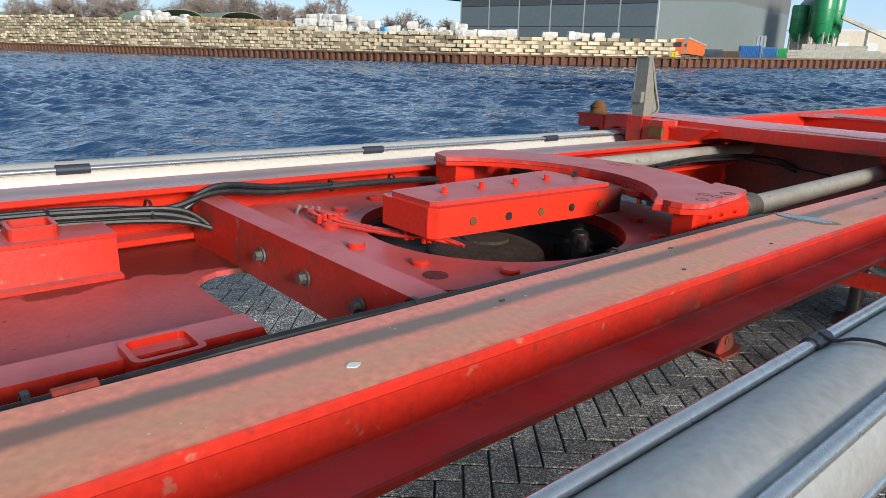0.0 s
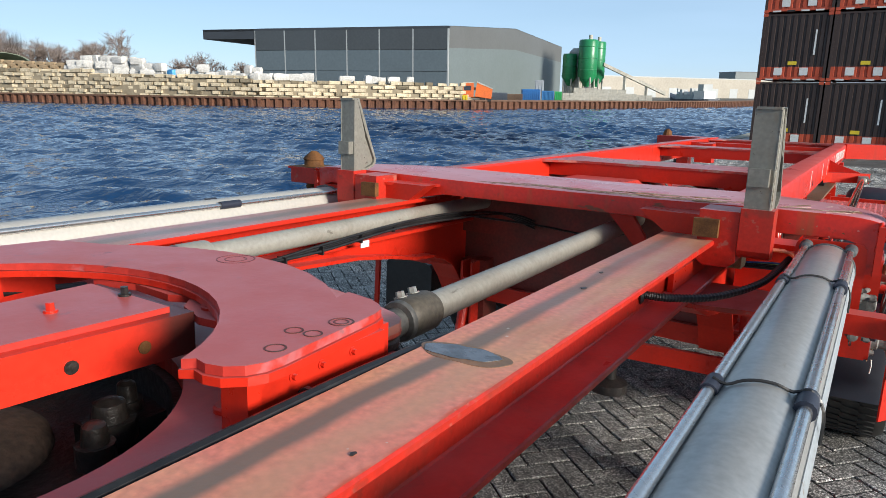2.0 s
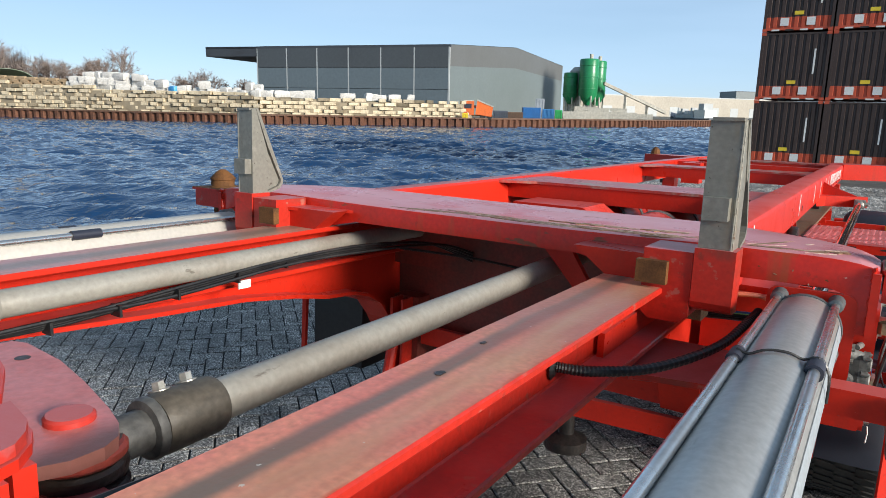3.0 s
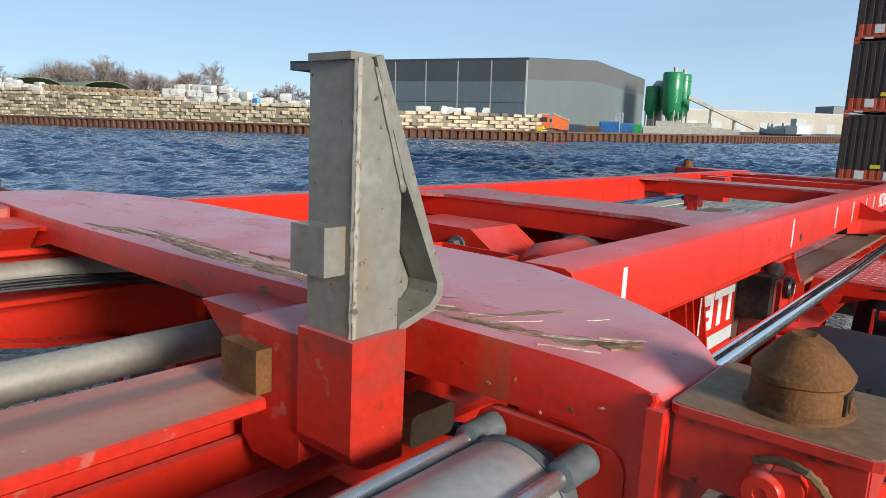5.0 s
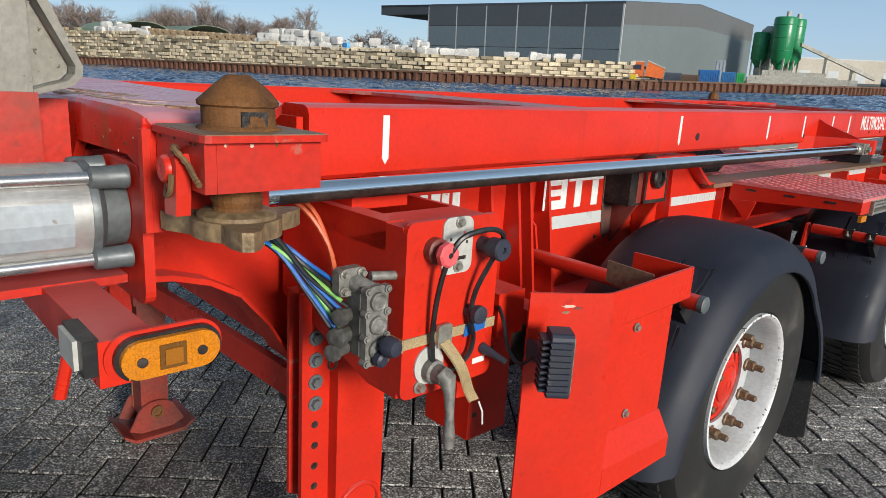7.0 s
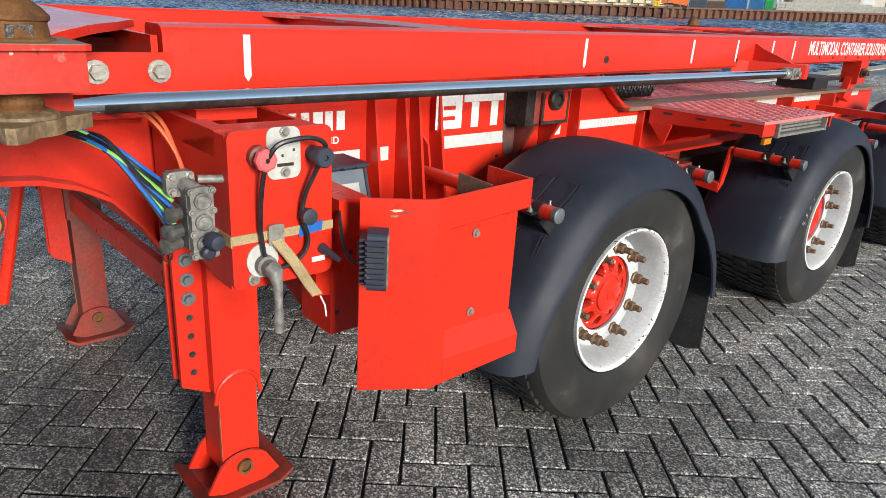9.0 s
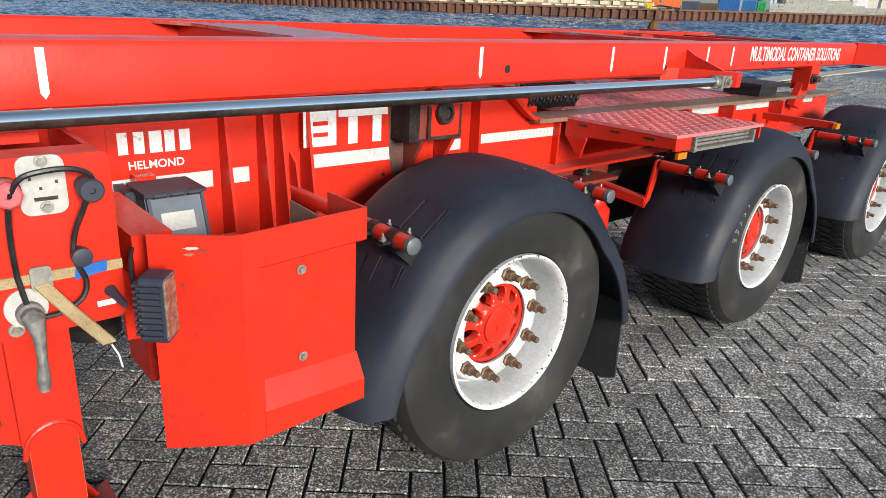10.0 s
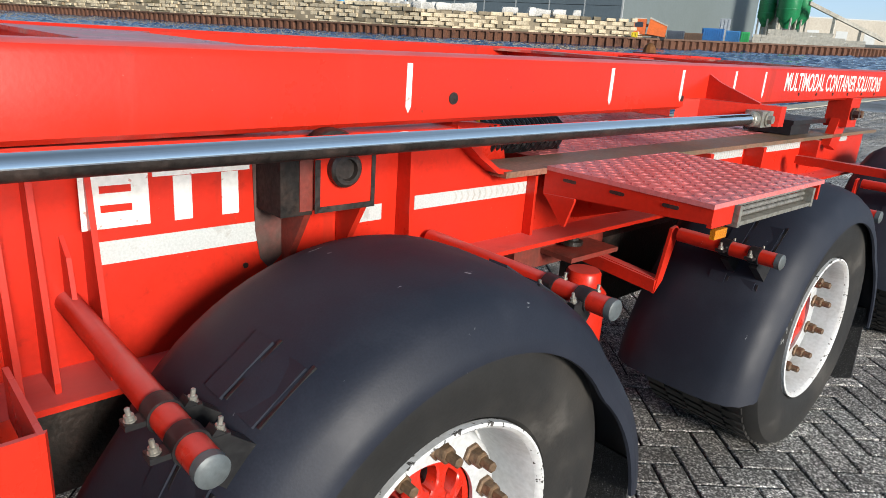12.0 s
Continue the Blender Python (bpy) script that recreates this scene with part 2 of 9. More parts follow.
def faded_sheen(m, colour, amount=0.8, lo=0.35, hi=0.6, scale=5.0):
    """Chalky fading on faces open to the sky, with their sky sheen painted into the same colour, unevenly."""
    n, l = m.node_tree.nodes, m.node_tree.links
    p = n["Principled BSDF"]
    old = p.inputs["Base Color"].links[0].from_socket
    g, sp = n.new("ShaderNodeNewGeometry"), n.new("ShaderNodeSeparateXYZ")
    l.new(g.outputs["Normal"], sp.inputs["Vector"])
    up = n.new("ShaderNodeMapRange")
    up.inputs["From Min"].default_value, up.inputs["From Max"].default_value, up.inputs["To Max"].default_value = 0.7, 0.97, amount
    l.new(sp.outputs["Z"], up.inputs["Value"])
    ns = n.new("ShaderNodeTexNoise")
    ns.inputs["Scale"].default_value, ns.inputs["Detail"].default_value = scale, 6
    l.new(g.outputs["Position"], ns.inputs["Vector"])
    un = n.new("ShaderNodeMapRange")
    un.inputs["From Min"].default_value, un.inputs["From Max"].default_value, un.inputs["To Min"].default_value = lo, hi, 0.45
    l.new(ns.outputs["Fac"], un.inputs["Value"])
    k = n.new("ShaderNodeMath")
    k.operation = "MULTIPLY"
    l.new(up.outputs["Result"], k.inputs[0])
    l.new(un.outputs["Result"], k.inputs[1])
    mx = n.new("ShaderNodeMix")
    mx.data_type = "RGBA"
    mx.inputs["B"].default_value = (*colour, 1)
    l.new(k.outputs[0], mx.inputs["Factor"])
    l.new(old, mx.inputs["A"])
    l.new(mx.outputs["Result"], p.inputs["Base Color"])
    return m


RED = mat("red_paint", (0.56, 0.024, 0.010), 0.34, second=(0.43, 0.020, 0.010), amount=0.5, scale=2.3, grain=0.03, bump=0.05, spec=0.30)
RED_OLD = mat("weathered_red_paint", (0.50, 0.023, 0.012), 0.38, second=(0.33, 0.024, 0.013), amount=0.75, scale=3.1, grain=0.06, bump=0.10, spec=0.35)
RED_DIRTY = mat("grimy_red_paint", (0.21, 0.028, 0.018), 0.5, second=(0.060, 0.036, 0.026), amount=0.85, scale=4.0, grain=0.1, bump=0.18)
FLANGE = streaked(mat("worn_red_flange", (0.74, 0.225, 0.155), 0.42, second=(0.62, 0.33, 0.17), amount=0.85, scale=3.2, grain=0.08, bump=0.12),
                  "X", 0.548, 0.017, (0.17, 0.125, 0.092), soft=0.009, amount=0.94, wobble=0.016, noise_scale=4.0)
streaked(FLANGE, "Y", -0.50, 0.28, (0.26, 0.13, 0.08), soft=0.2, amount=0.6, wobble=0.15)
streaked(FLANGE, "X", 0.600, 0.022, (0.52, 0.29, 0.17), soft=0.02, amount=0.6, wobble=0.03)
streaked(FLANGE, "X", 0.653, 0.006, (0.62, 0.075, 0.020), soft=0.004, amount=0.9, noise_scale=14, wobble=0.012)
FLANGE_FAR = streaked(mat("worn_red_flange_far", (0.50, 0.20, 0.155), 0.36, second=(0.40, 0.26, 0.17), amount=0.8, scale=3.2, grain=0.08, bump=0.12),
                      "X", -0.515, 0.03, (0.20, 0.15, 0.11), soft=0.02, amount=0.8)
BOLSTER = mat("scuffed_red_paint", (0.56, 0.022, 0.010), 0.33, second=(0.43, 0.026, 0.014), amount=0.7, scale=5.0, lo=0.56, hi=0.64, grain=0.05, bump=0.10, spec=0.35)
RUST = mat("rusty_iron", (0.150, 0.064, 0.020), 0.75, second=(0.050, 0.024, 0.012), amount=0.85, scale=18, fine=260, grain=0.10, bump=0.22, spec=0.25)
IRON = mat("bare_cast_iron", (0.23, 0.160, 0.085), 0.5, metal=0.2, second=(0.090, 0.062, 0.038), amount=0.9, scale=16, grain=0.18, bump=0.5)
# also the dark fill of holes, slots and the rod's underside reflection
GREASE_DARK = mat("grease_and_dark_fill", (0.018, 0.015, 0.013), 0.42, second=(0.055, 0.035, 0.028), amount=0.8, scale=9, grain=0.2, bump=0.5)
ALU = mat("dull_aluminium", (0.45, 0.445, 0.425), 0.40, metal=0.55, second=(0.36, 0.35, 0.33), amount=0.7, scale=4, grain=0.05, bump=0.06)
ALU_OLD = mat("stained_aluminium", (0.49, 0.465, 0.42), 0.5, metal=0.2, second=(0.46, 0.43, 0.37), amount=0.4, scale=3, grain=0.03, bump=0.05)
STEEL = mat("brushed_steel_rod", (0.62, 0.62, 0.62), 0.28, metal=0.9, second=(0.45, 0.44, 0.42), amount=0.6, scale=7, grain=0.04, bump=0.04)
CHROME = mat("chromed_rod", (0.93, 0.93, 0.93), 0.06, metal=1.0, second=(0.82, 0.82, 0.82), amount=0.3, scale=3, grain=0.01, bump=0.0, rough_var=0.03)
PIPE = mat("galvanised_pipe", (0.34, 0.32, 0.275), 0.45, metal=0.25, second=(0.23, 0.20, 0.16), amount=0.7, scale=5, grain=0.05, bump=0.1)
POST = mat("grey_painted_steel", (0.205, 0.196, 0.165), 0.40, metal=0.1, second=(0.145, 0.134, 0.106), amount=0.35, scale=22, grain=0.06, bump=0.12)
GREYCAP = mat("grey_cast_cap", (0.105, 0.122, 0.128), 0.48, metal=0.15, second=(0.075, 0.08, 0.077), amount=0.7, scale=14, grain=0.08, bump=0.15)
RUBBER = speckled(mat("tyre_rubber", (0.0135, 0.0130, 0.0125), 0.62, second=(0.030, 0.026, 0.022), amount=0.8, scale=4, fine=140, grain=0.06, bump=0.10), (0.10, 0.092, 0.082), 5.5, 0.60, 0.74, 0.6)
PLASTIC = mat("black_plastic", (0.024, 0.028, 0.044), 0.52, second=(0.036, 0.041, 0.060), amount=0.6, scale=3.5, fine=260, grain=0.06, bump=0.05, spec=0.45)
HOSE = mat("black_hose", (0.011, 0.011, 0.012), 0.42, second=(0.026, 0.025, 0.024), amount=0.6, scale=20, grain=0.15, bump=0.1)
RIMW = mat("white_rim_paint", (0.50, 0.51, 0.515), 0.42, second=(0.30, 0.285, 0.255), amount=0.6, scale=7, lo=0.5, hi=0.72, grain=0.05, bump=0.08)
WHITE = mat("white_decal", (0.70, 0.70, 0.67), 0.5, second=(0.60, 0.58, 0.54), amount=0.5, scale=12, grain=0.05, bump=0.03)
TAPE = mat("reflective_tape", (0.50, 0.52, 0.51), 0.38, second=(0.40, 0.42, 0.42), amount=0.5, scale=10, grain=0.05, bump=0.2, fine=240)
NUT = mat("rusty_nut", (0.17, 0.108, 0.062), 0.55, metal=0.3, second=(0.07, 0.042, 0.028), amount=0.8, scale=30, grain=0.2, bump=0.3)
ZINC = mat("zinc_bolt", (0.36, 0.35, 0.31), 0.42, metal=0.6, second=(0.2, 0.18, 0.14), amount=0.8, scale=40, grain=0.1, bump=0.2)
CASTAL = mat("cast_aluminium", (0.19, 0.185, 0.168), 0.55, metal=0.15, second=(0.08, 0.074, 0.066), amount=0.85, scale=25, grain=0.15, bump=0.35)
AMBER = mat("amber_lens", (0.52, 0.175, 0.007), 0.28, second=(0.36, 0.105, 0.004), amount=0.5, scale=40, fine=520, grain=0.14, bump=0.25, spec=0.4)
LENS = mat("clear_lens", (0.15, 0.175, 0.20), 0.08, second=(0.09, 0.105, 0.12), amount=0.6, scale=6, grain=0.02, bump=0.03)
BLUE = mat("blue_plastic", (0.015, 0.12, 0.42), 0.4, amount=0.3)
GREEN_W = mat("green_cable", (0.22, 0.52, 0.12), 0.42, amount=0.3)
REDK = mat("faded_red_knob", (0.72, 0.12, 0.13), 0.4, second=(0.55, 0.06, 0.06), amount=0.6)
WEB = mat("webbing_strap", (0.36, 0.27, 0.14), 0.8, second=(0.26, 0.19, 0.10), amount=0.7, scale=40, fine=500, grain=0.2, bump=0.4)
YELLOW = mat("yellow_plastic", (0.75, 0.55, 0.03), 0.4, amount=0.3)
WORN = mat("worn_slide_rail", (0.20, 0.135, 0.085), 0.45, metal=0.25, second=(0.36, 0.15, 0.10), amount=0.8, scale=4, grain=0.12, bump=0.2)

speckled(RED, (0.16, 0.030, 0.020), 30, 0.72, 0.75, 0.6, rough=0.7)
speckled(RED, (0.36, 0.017, 0.011), 6, 0.52, 0.68, 0.4, (1, 0.35, 0.6), rough=0.45)
speckled(RED_OLD, (0.12, 0.045, 0.03), 7, 0.56, 0.68, 0.55, (1, 0.5, 1), rough=0.6)
speckled(RED_OLD, (0.36, 0.15, 0.11), 24, 0.63, 0.68, 0.6)
SLEW = mat("pink_worn_red_paint", (0.46, 0.035, 0.024), 0.40, second=(0.36, 0.03, 0.022), amount=0.6, scale=5, grain=0.05, bump=0.08, spec=0.4)
speckled(SLEW, (0.15, 0.05, 0.05), 22, 0.64, 0.67, 0.8)
speckled(SLEW, (0.42, 0.22, 0.24), 8, 0.62, 0.68, 0.4)
speckled(RED, (0.20, 0.030, 0.016), 9, 0.60, 0.70, 0.35, (1, 1, 0.10), rough=0.5)
speckled(BOLSTER, (0.20, 0.09, 0.03), 11, 0.57, 0.66, 0.45, (1, 1, 0.06))
speckled(RED, (0.24, 0.014, 0.009), 38, 0.62, 0.74, 0.4)
speckled(RED, (0.58, 0.19, 0.14), 85, 0.715, 0.745, 0.6)
speckled(RED_OLD, (0.13, 0.030, 0.018), 30, 0.62, 0.70, 0.5)
speckled(BOLSTER, (0.16, 0.030, 0.018), 26, 0.63, 0.70, 0.5)
# upward faces: faded paint plus sky sheen put into the colour
faded_sheen(RED, (0.60, 0.12, 0.11), 0.8)
faded_sheen(RED_OLD, (0.56, 0.14, 0.14), 0.85)
faded_sheen(BOLSTER, (0.62, 0.27, 0.29), 1.0, 0.3, 0.5)
faded_sheen(SLEW, (0.52, 0.125, 0.115), 0.9, 0.3, 0.55)
speckled(BOLSTER, (0.16, 0.07, 0.035), 16, 0.655, 0.68, 0.85, (0.3, 2.6, 1), rough=0.6)
speckled(BOLSTER, (0.30, 0.03, 0.02), 9, 0.62, 0.66, 0.6, (0.3, 1.8, 1))
speckled(POST, (0.05, 0.035, 0.022), 70, 0.655, 0.68, 0.9, rough=0.8)
speckled(POST, (0.30, 0.29, 0.25), 16, 0.60, 0.66, 0.5)
speckled(POST, (0.22, 0.16, 0.095), 8, 0.56, 0.68, 0.7, (1, 1, 0.25))
speckled(FLANGE, (0.44, 0.06, 0.035), 6, 0.54, 0.66, 0.45, (1.0, 0.12, 1))
speckled(FLANGE, (0.62, 0.58, 0.50), 60, 0.70, 0.72, 0.8)
speckled(PIPE, (0.10, 0.08, 0.06), 26, 0.64, 0.68, 0.7, (1, 0.3, 1))
speckled(PLASTIC, (0.11, 0.11, 0.11), 42, 0.71, 0.73, 0.5, (1, 0.3, 0.3))
speckled(PLASTIC, (0.045, 0.042, 0.040), 6, 0.52, 0.72, 0.5, (1, 0.5, 1), rough=0.7)
speckled(RUBBER, (0.045, 0.042, 0.037), 4, 0.52, 0.75, 0.4, (1, 1, 1))
speckled(ALU, (0.30, 0.28, 0.25), 30, 0.64, 0.68, 0.5, (1, 0.15, 1))
speckled(TAPE, (0.32, 0.30, 0.27), 16, 0.60, 0.66, 0.5)
speckled(WHITE, (0.45, 0.16, 0.11), 50, 0.64, 0.67, 0.7)
RIMCHIP = speckled(mat("chipped_rim_edge", (0.60, 0.61, 0.61), 0.45, second=(0.42, 0.40, 0.37), amount=0.6, scale=9, grain=0.05), (0.035, 0.03, 0.027), 70, 0.60, 0.63, 0.95, rough=0.8)
PLATE = mat("pale_grey_plate", (0.44, 0.44, 0.41), 0.5, second=(0.33, 0.32, 0.29), amount=0.6, scale=14, grain=0.05, bump=0.05)
LABEL = speckled(mat("faded_blue_grey_label", (0.30, 0.335, 0.36), 0.5, second=(0.26, 0.28, 0.29), amount=0.5, scale=9, grain=0.05, bump=0.05), (0.16, 0.12, 0.085), 45, 0.64, 0.68, 0.7)
CASTD = mat("oily_casting", (0.085, 0.082, 0.075), 0.55, second=(0.035, 0.033, 0.03), amount=0.8, scale=22, grain=0.15, bump=0.3)
ORANGE = mat("orange_cable", (0.55, 0.10, 0.03), 0.5, amount=0.4)

# ---- quay, water and far shore ----
WATER_Z = -1.25
EDGE_X = -5.35


def ground_z(x, y):
    """Level of the paving: it falls to the rear beside the trailer and runs level further off."""
    s = 15.0 * math.tanh(y / 15.0) if abs(y) > 3 else y
    k = min(max((abs(y) - 3) / 6, 0), 1)
    s = y * (1 - k) + s * k
    return 0.004 * max(min(x, 12), -6) - 0.034 * s


SAND = mat("joint_sand", (0.012, 0.011, 0.010), 0.9, second=(0.007, 0.0065, 0.006), amount=0.8, scale=3, grain=0.25, bump=0.5, coords="Object")


def brick_material():
    """Damp exposed-aggregate concrete: dark paste with pale and dark grains, oily stains and a tone of its own for each paver."""
    m = bpy.data.materials.new("wet_concrete_paver")
    m.use_nodes = True
    n, l = m.node_tree.nodes, m.node_tree.links
    p = n["Principled BSDF"]
    p.inputs["Specular IOR Level"].default_value = 0.3
    g = n.new("ShaderNodeNewGeometry")
    oi = n.new("ShaderNodeObjectInfo")

    def math_node(op, a, b=0.0):
        k = n.new("ShaderNodeMath")
        k.operation = op
        for i, v in enumerate((a, b)):
            if isinstance(v, (int, float)):
                k.inputs[i].default_value = v
            else:
                l.new(v, k.inputs[i])
        return k.outputs[0]

    def ranged(v, f0, f1, t0, t1):
        k = n.new("ShaderNodeMapRange")
        for nm, x in (("From Min", f0), ("From Max", f1), ("To Min", t0), ("To Max", t1)):
            k.inputs[nm].default_value = x
        l.new(v, k.inputs["Value"])
        return k.outputs["Result"]

    def texture(kind, scale, detail=2.0):
        k = n.new(kind)
        k.inputs["Scale"].default_value = scale
        if kind == "ShaderNodeTexNoise":
            k.inputs["Detail"].default_value = detail
        l.new(g.outputs["Position"], k.inputs["Vector"])
        return k
    grains = texture("ShaderNodeTexVoronoi", 195)
    sep = n.new("ShaderNodeSeparateColor")
    l.new(grains.outputs["Color"], sep.inputs["Color"])
    ramp = n.new("ShaderNodeValToRGB")
    ramp.color_ramp.interpolation = "LINEAR"
    e = ramp.color_ramp.elements
    e[0].position, e[0].color = 0.0, (0.045, 0.044, 0.042, 1)
    e[1].position, e[1].color = 1.0, (0.84, 0.82, 0.78, 1)
    for pos, c in ((0.42, (0.125, 0.121, 0.114, 1)), (0.72, (0.30, 0.29, 0.27, 1)), (0.90, (0.60, 0.585, 0.55, 1))):
        k = e.new(pos)
        k.color = c
    l.new(sep.outputs["Red"], ramp.inputs["Fac"])
    tone = math_node("FRACT", math_node("ADD", g.outputs["Random Per Island"], oi.outputs["Random"]))
    stain = texture("ShaderNodeTexNoise", 0.9, 6)
    patch = texture("ShaderNodeTexNoise", 9.0, 5)
    patch_big = texture("ShaderNodeTexNoise", 0.8, 4)
    f = math_node("MULTIPLY", math_node("MULTIPLY", ranged(tone, 0, 1, 0.82, 1.2), ranged(stain.outputs["Fac"], 0.36, 0.56, 0.62, 1.12)), ranged(patch.outputs["Fac"], 0.3, 0.6, 0.72, 1.12))
    # damp and shade painted in one tone, under and beside the front of the trailer
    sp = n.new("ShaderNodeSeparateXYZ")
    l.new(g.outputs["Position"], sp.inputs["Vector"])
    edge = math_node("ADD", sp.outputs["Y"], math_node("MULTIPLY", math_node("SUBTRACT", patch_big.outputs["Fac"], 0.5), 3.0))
    # light painted into the tone: paler pavers towards the quay edge and far front
    lit_side = math_node("ADD", sp.outputs["X"], math_node("MULTIPLY", math_node("SUBTRACT", patch_big.outputs["Fac"], 0.5), 0.6))
    lit_front = ranged(math_node("ADD", sp.outputs["Y"], math_node("MULTIPLY", sp.outputs["X"], 0.6)), -2.3, -1.9, 1.15, 0.4)
    f = math_node("MULTIPLY", f, math_node("MAXIMUM", lit_front, math_node("MAXIMUM", ranged(edge, -0.2, 1.3, 0.48, 1.0), ranged(lit_side, -2.1, -0.3, 1.0, 0.42))))
    mx = n.new("ShaderNodeMix")
    mx.data_type, mx.blend_type = "RGBA", "MULTIPLY"
    mx.inputs["Factor"].default_value = 1
    l.new(ramp.outputs["Color"], mx.inputs["A"])
    l.new(f, mx.inputs["B"])
    l.new(mx.outputs["Result"], p.inputs["Base Color"])
    l.new(ranged(stain.outputs["Fac"], 0.36, 0.62, 0.48, 0.85), p.inputs["Roughness"])
    b = n.new("ShaderNodeBump")
    b.inputs["Strength"].default_value, b.inputs["Distance"].default_value = 0.4, 0.003
    l.new(sep.outputs["Red"], b.inputs["Height"])
    l.new(b.outputs["Normal"], p.inputs["Normal"])
    return m


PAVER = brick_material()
FARPAVE = mat("far_wet_paving", (0.15, 0.142, 0.132), 0.42, second=(0.075, 0.073, 0.07), amount=0.8, scale=0.35, fine=60, grain=0.3, bump=0.5, rough_var=0.25)
CONCRETE = mat("pale_concrete_coping", (0.42, 0.40, 0.33), 0.8, second=(0.25, 0.235, 0.18), amount=0.8, scale=1.6, grain=0.12, bump=0.4)

# one sheet of ground from the quay's edge to the horizon
bm = B()
xs = [EDGE_X + 0.5, -3, 0, 3, 7.5, 12, 40, 200, 2500]
ys = [-2500, -200, -40] + [-20 + 1.0 * i for i in range(51)] + [40, 60, 120, 400, 2500]
grid = [[bm.verts.new((x, y, ground_z(x, y) - 0.008)) for y in ys] for x in xs]
for i in range(len(xs) - 1):
    for j in range(len(ys) - 1):
        bm.faces.new((grid[i][j], grid[i + 1][j], grid[i + 1][j + 1], grid[i][j + 1])).material_index = int(xs[i + 1] <= 7.5 and -6.5 <= ys[j] and ys[j + 1] <= 21)
tagged(part("ground", bm, (FARPAVE, SAND)), "dark damp quay ground with sandy joints", "ground", kind="structure")

# concrete coping along the quay's edge, in cast lengths
bm = B()
for i in range(-30, 60):
    y0, y1 = i * 2.4 + 0.006, (i + 1) * 2.4 - 0.006
    z = ground_z(EDGE_X, (y0 + y1) / 2)
    box(bm, EDGE_X, EDGE_X + 0.5, y0, y1, WATER_Z - 2.5, z + 0.02)
tagged(part("quay_edge", bm, CONCRETE, bevel=0.012), "pale weathered concrete coping along the quay edge", "quay edge", kind="structure")


def water_material():
    m = bpy.data.materials.new("harbour_water")
    m.use_nodes = True
    n, l = m.node_tree.nodes, m.node_tree.links
    p = n["Principled BSDF"]
    p.inputs["Base Color"].default_value = (0.010, 0.040, 0.105, 1)
    p.inputs["Roughness"].default_value, p.inputs["IOR"].default_value = 0.05, 1.33
    t = n.new("ShaderNodeTexCoord")
    mp = n.new("ShaderNodeMapping")
    mp.inputs["Rotation"].default_value, mp.inputs["Scale"].default_value = (0, 0, radians(58)), (1.0, 0.65, 1)
    l.new(t.outputs["Object"], mp.inputs["Vector"])
    hs = []
    for sc, wt in ((1.3, 1.0), (3.2, 0.32), (8.0, 0.04)):
        k = n.new("ShaderNodeTexNoise")
        k.inputs["Scale"].default_value, k.inputs["Detail"].default_value, k.inputs["Distortion"].default_value = sc, 3, 0.6
        l.new(mp.outputs["Vector"], k.inputs["Vector"])
        w = n.new("ShaderNodeMath")
        w.operation = "MULTIPLY"
        w.inputs[1].default_value = wt
        l.new(k.outputs["Fac"], w.inputs[0])
        hs.append(w.outputs[0])
    a = n.new("ShaderNodeMath")
    l.new(hs[0], a.inputs[0]), l.new(hs[1], a.inputs[1])
    a2 = n.new("ShaderNodeMath")
    l.new(a.outputs[0], a2.inputs[0]), l.new(hs[2], a2.inputs[1])
    bp = n.new("ShaderNodeBump")
    bp.inputs["Strength"].default_value, bp.inputs["Distance"].default_value = 1.0, 0.19
    l.new(a2.outputs[0], bp.inputs["Height"])
    l.new(bp.outputs["Normal"], p.inputs["Normal"])
    return m


# choppy water: a sheet of short wind waves, smooth towards the horizon
def spread(a, b, first, grow):
    """Steps from a to b that begin at first and grow."""
    out, st = [a], first
    while out[-1] < b:
        out.append(out[-1] + st)
        st *= grow
    return out


wx = -np.array(spread(-(EDGE_X + 0.2), 130.0, 0.16, 1.0062) + [400, 2500])
wy = np.array([-2500.0, -400] + list(np.arange(-34, -12, 0.4)) + list(np.arange(-12, 40, 0.19)) + spread(40, 190, 0.2, 1.012) + [400, 2500])
GX, GY = np.meshgrid(wx, wy, indexing="ij")
wrng = np.random.default_rng(3)
hz = np.zeros_like(GX)
for k in range(46):
    wl_m = 0.75 * (3.0 / 0.75) ** wrng.random()
    th = radians(122) + wrng.normal(0, 0.5)
    ph = (GX * math.cos(th) + GY * math.sin(th)) * 2 * math.pi / wl_m + wrng.random() * 6.28
    hz += 0.0125 * wl_m ** 0.8 * (1 - np.abs(np.sin(ph / 2)) * 2) * 0.6 + 0.006 * wl_m ** 0.8 * np.sin(ph)
gust = 0.75 + 0.35 * np.sin(GX * 0.11 + 1.7 * np.sin(GY * 0.06)) * np.sin(GY * 0.085 + 1.0)
hz = (hz - hz.mean()) * gust * 1.6
hz[(np.abs(GX) > 135) | (GY > 200) | (GY < -40)] = 0
nx_, ny_ = GX.shape
vs = np.stack([GX, GY, WATER_Z + hz], -1).reshape(-1, 3)
ii, jj = np.meshgrid(np.arange(nx_ - 1), np.arange(ny_ - 1), indexing="ij")
q0 = (ii * ny_ + jj).ravel()
fs = np.stack([q0, q0 + 1, q0 + ny_ + 1, q0 + ny_], -1)
me = bpy.data.meshes.new("water")
me.from_pydata(vs.tolist(), [], fs.tolist())
me.materials.append(water_material())
me.shade_smooth()
tagged(new("water", me), "choppy blue harbour water", "water", kind="structure")

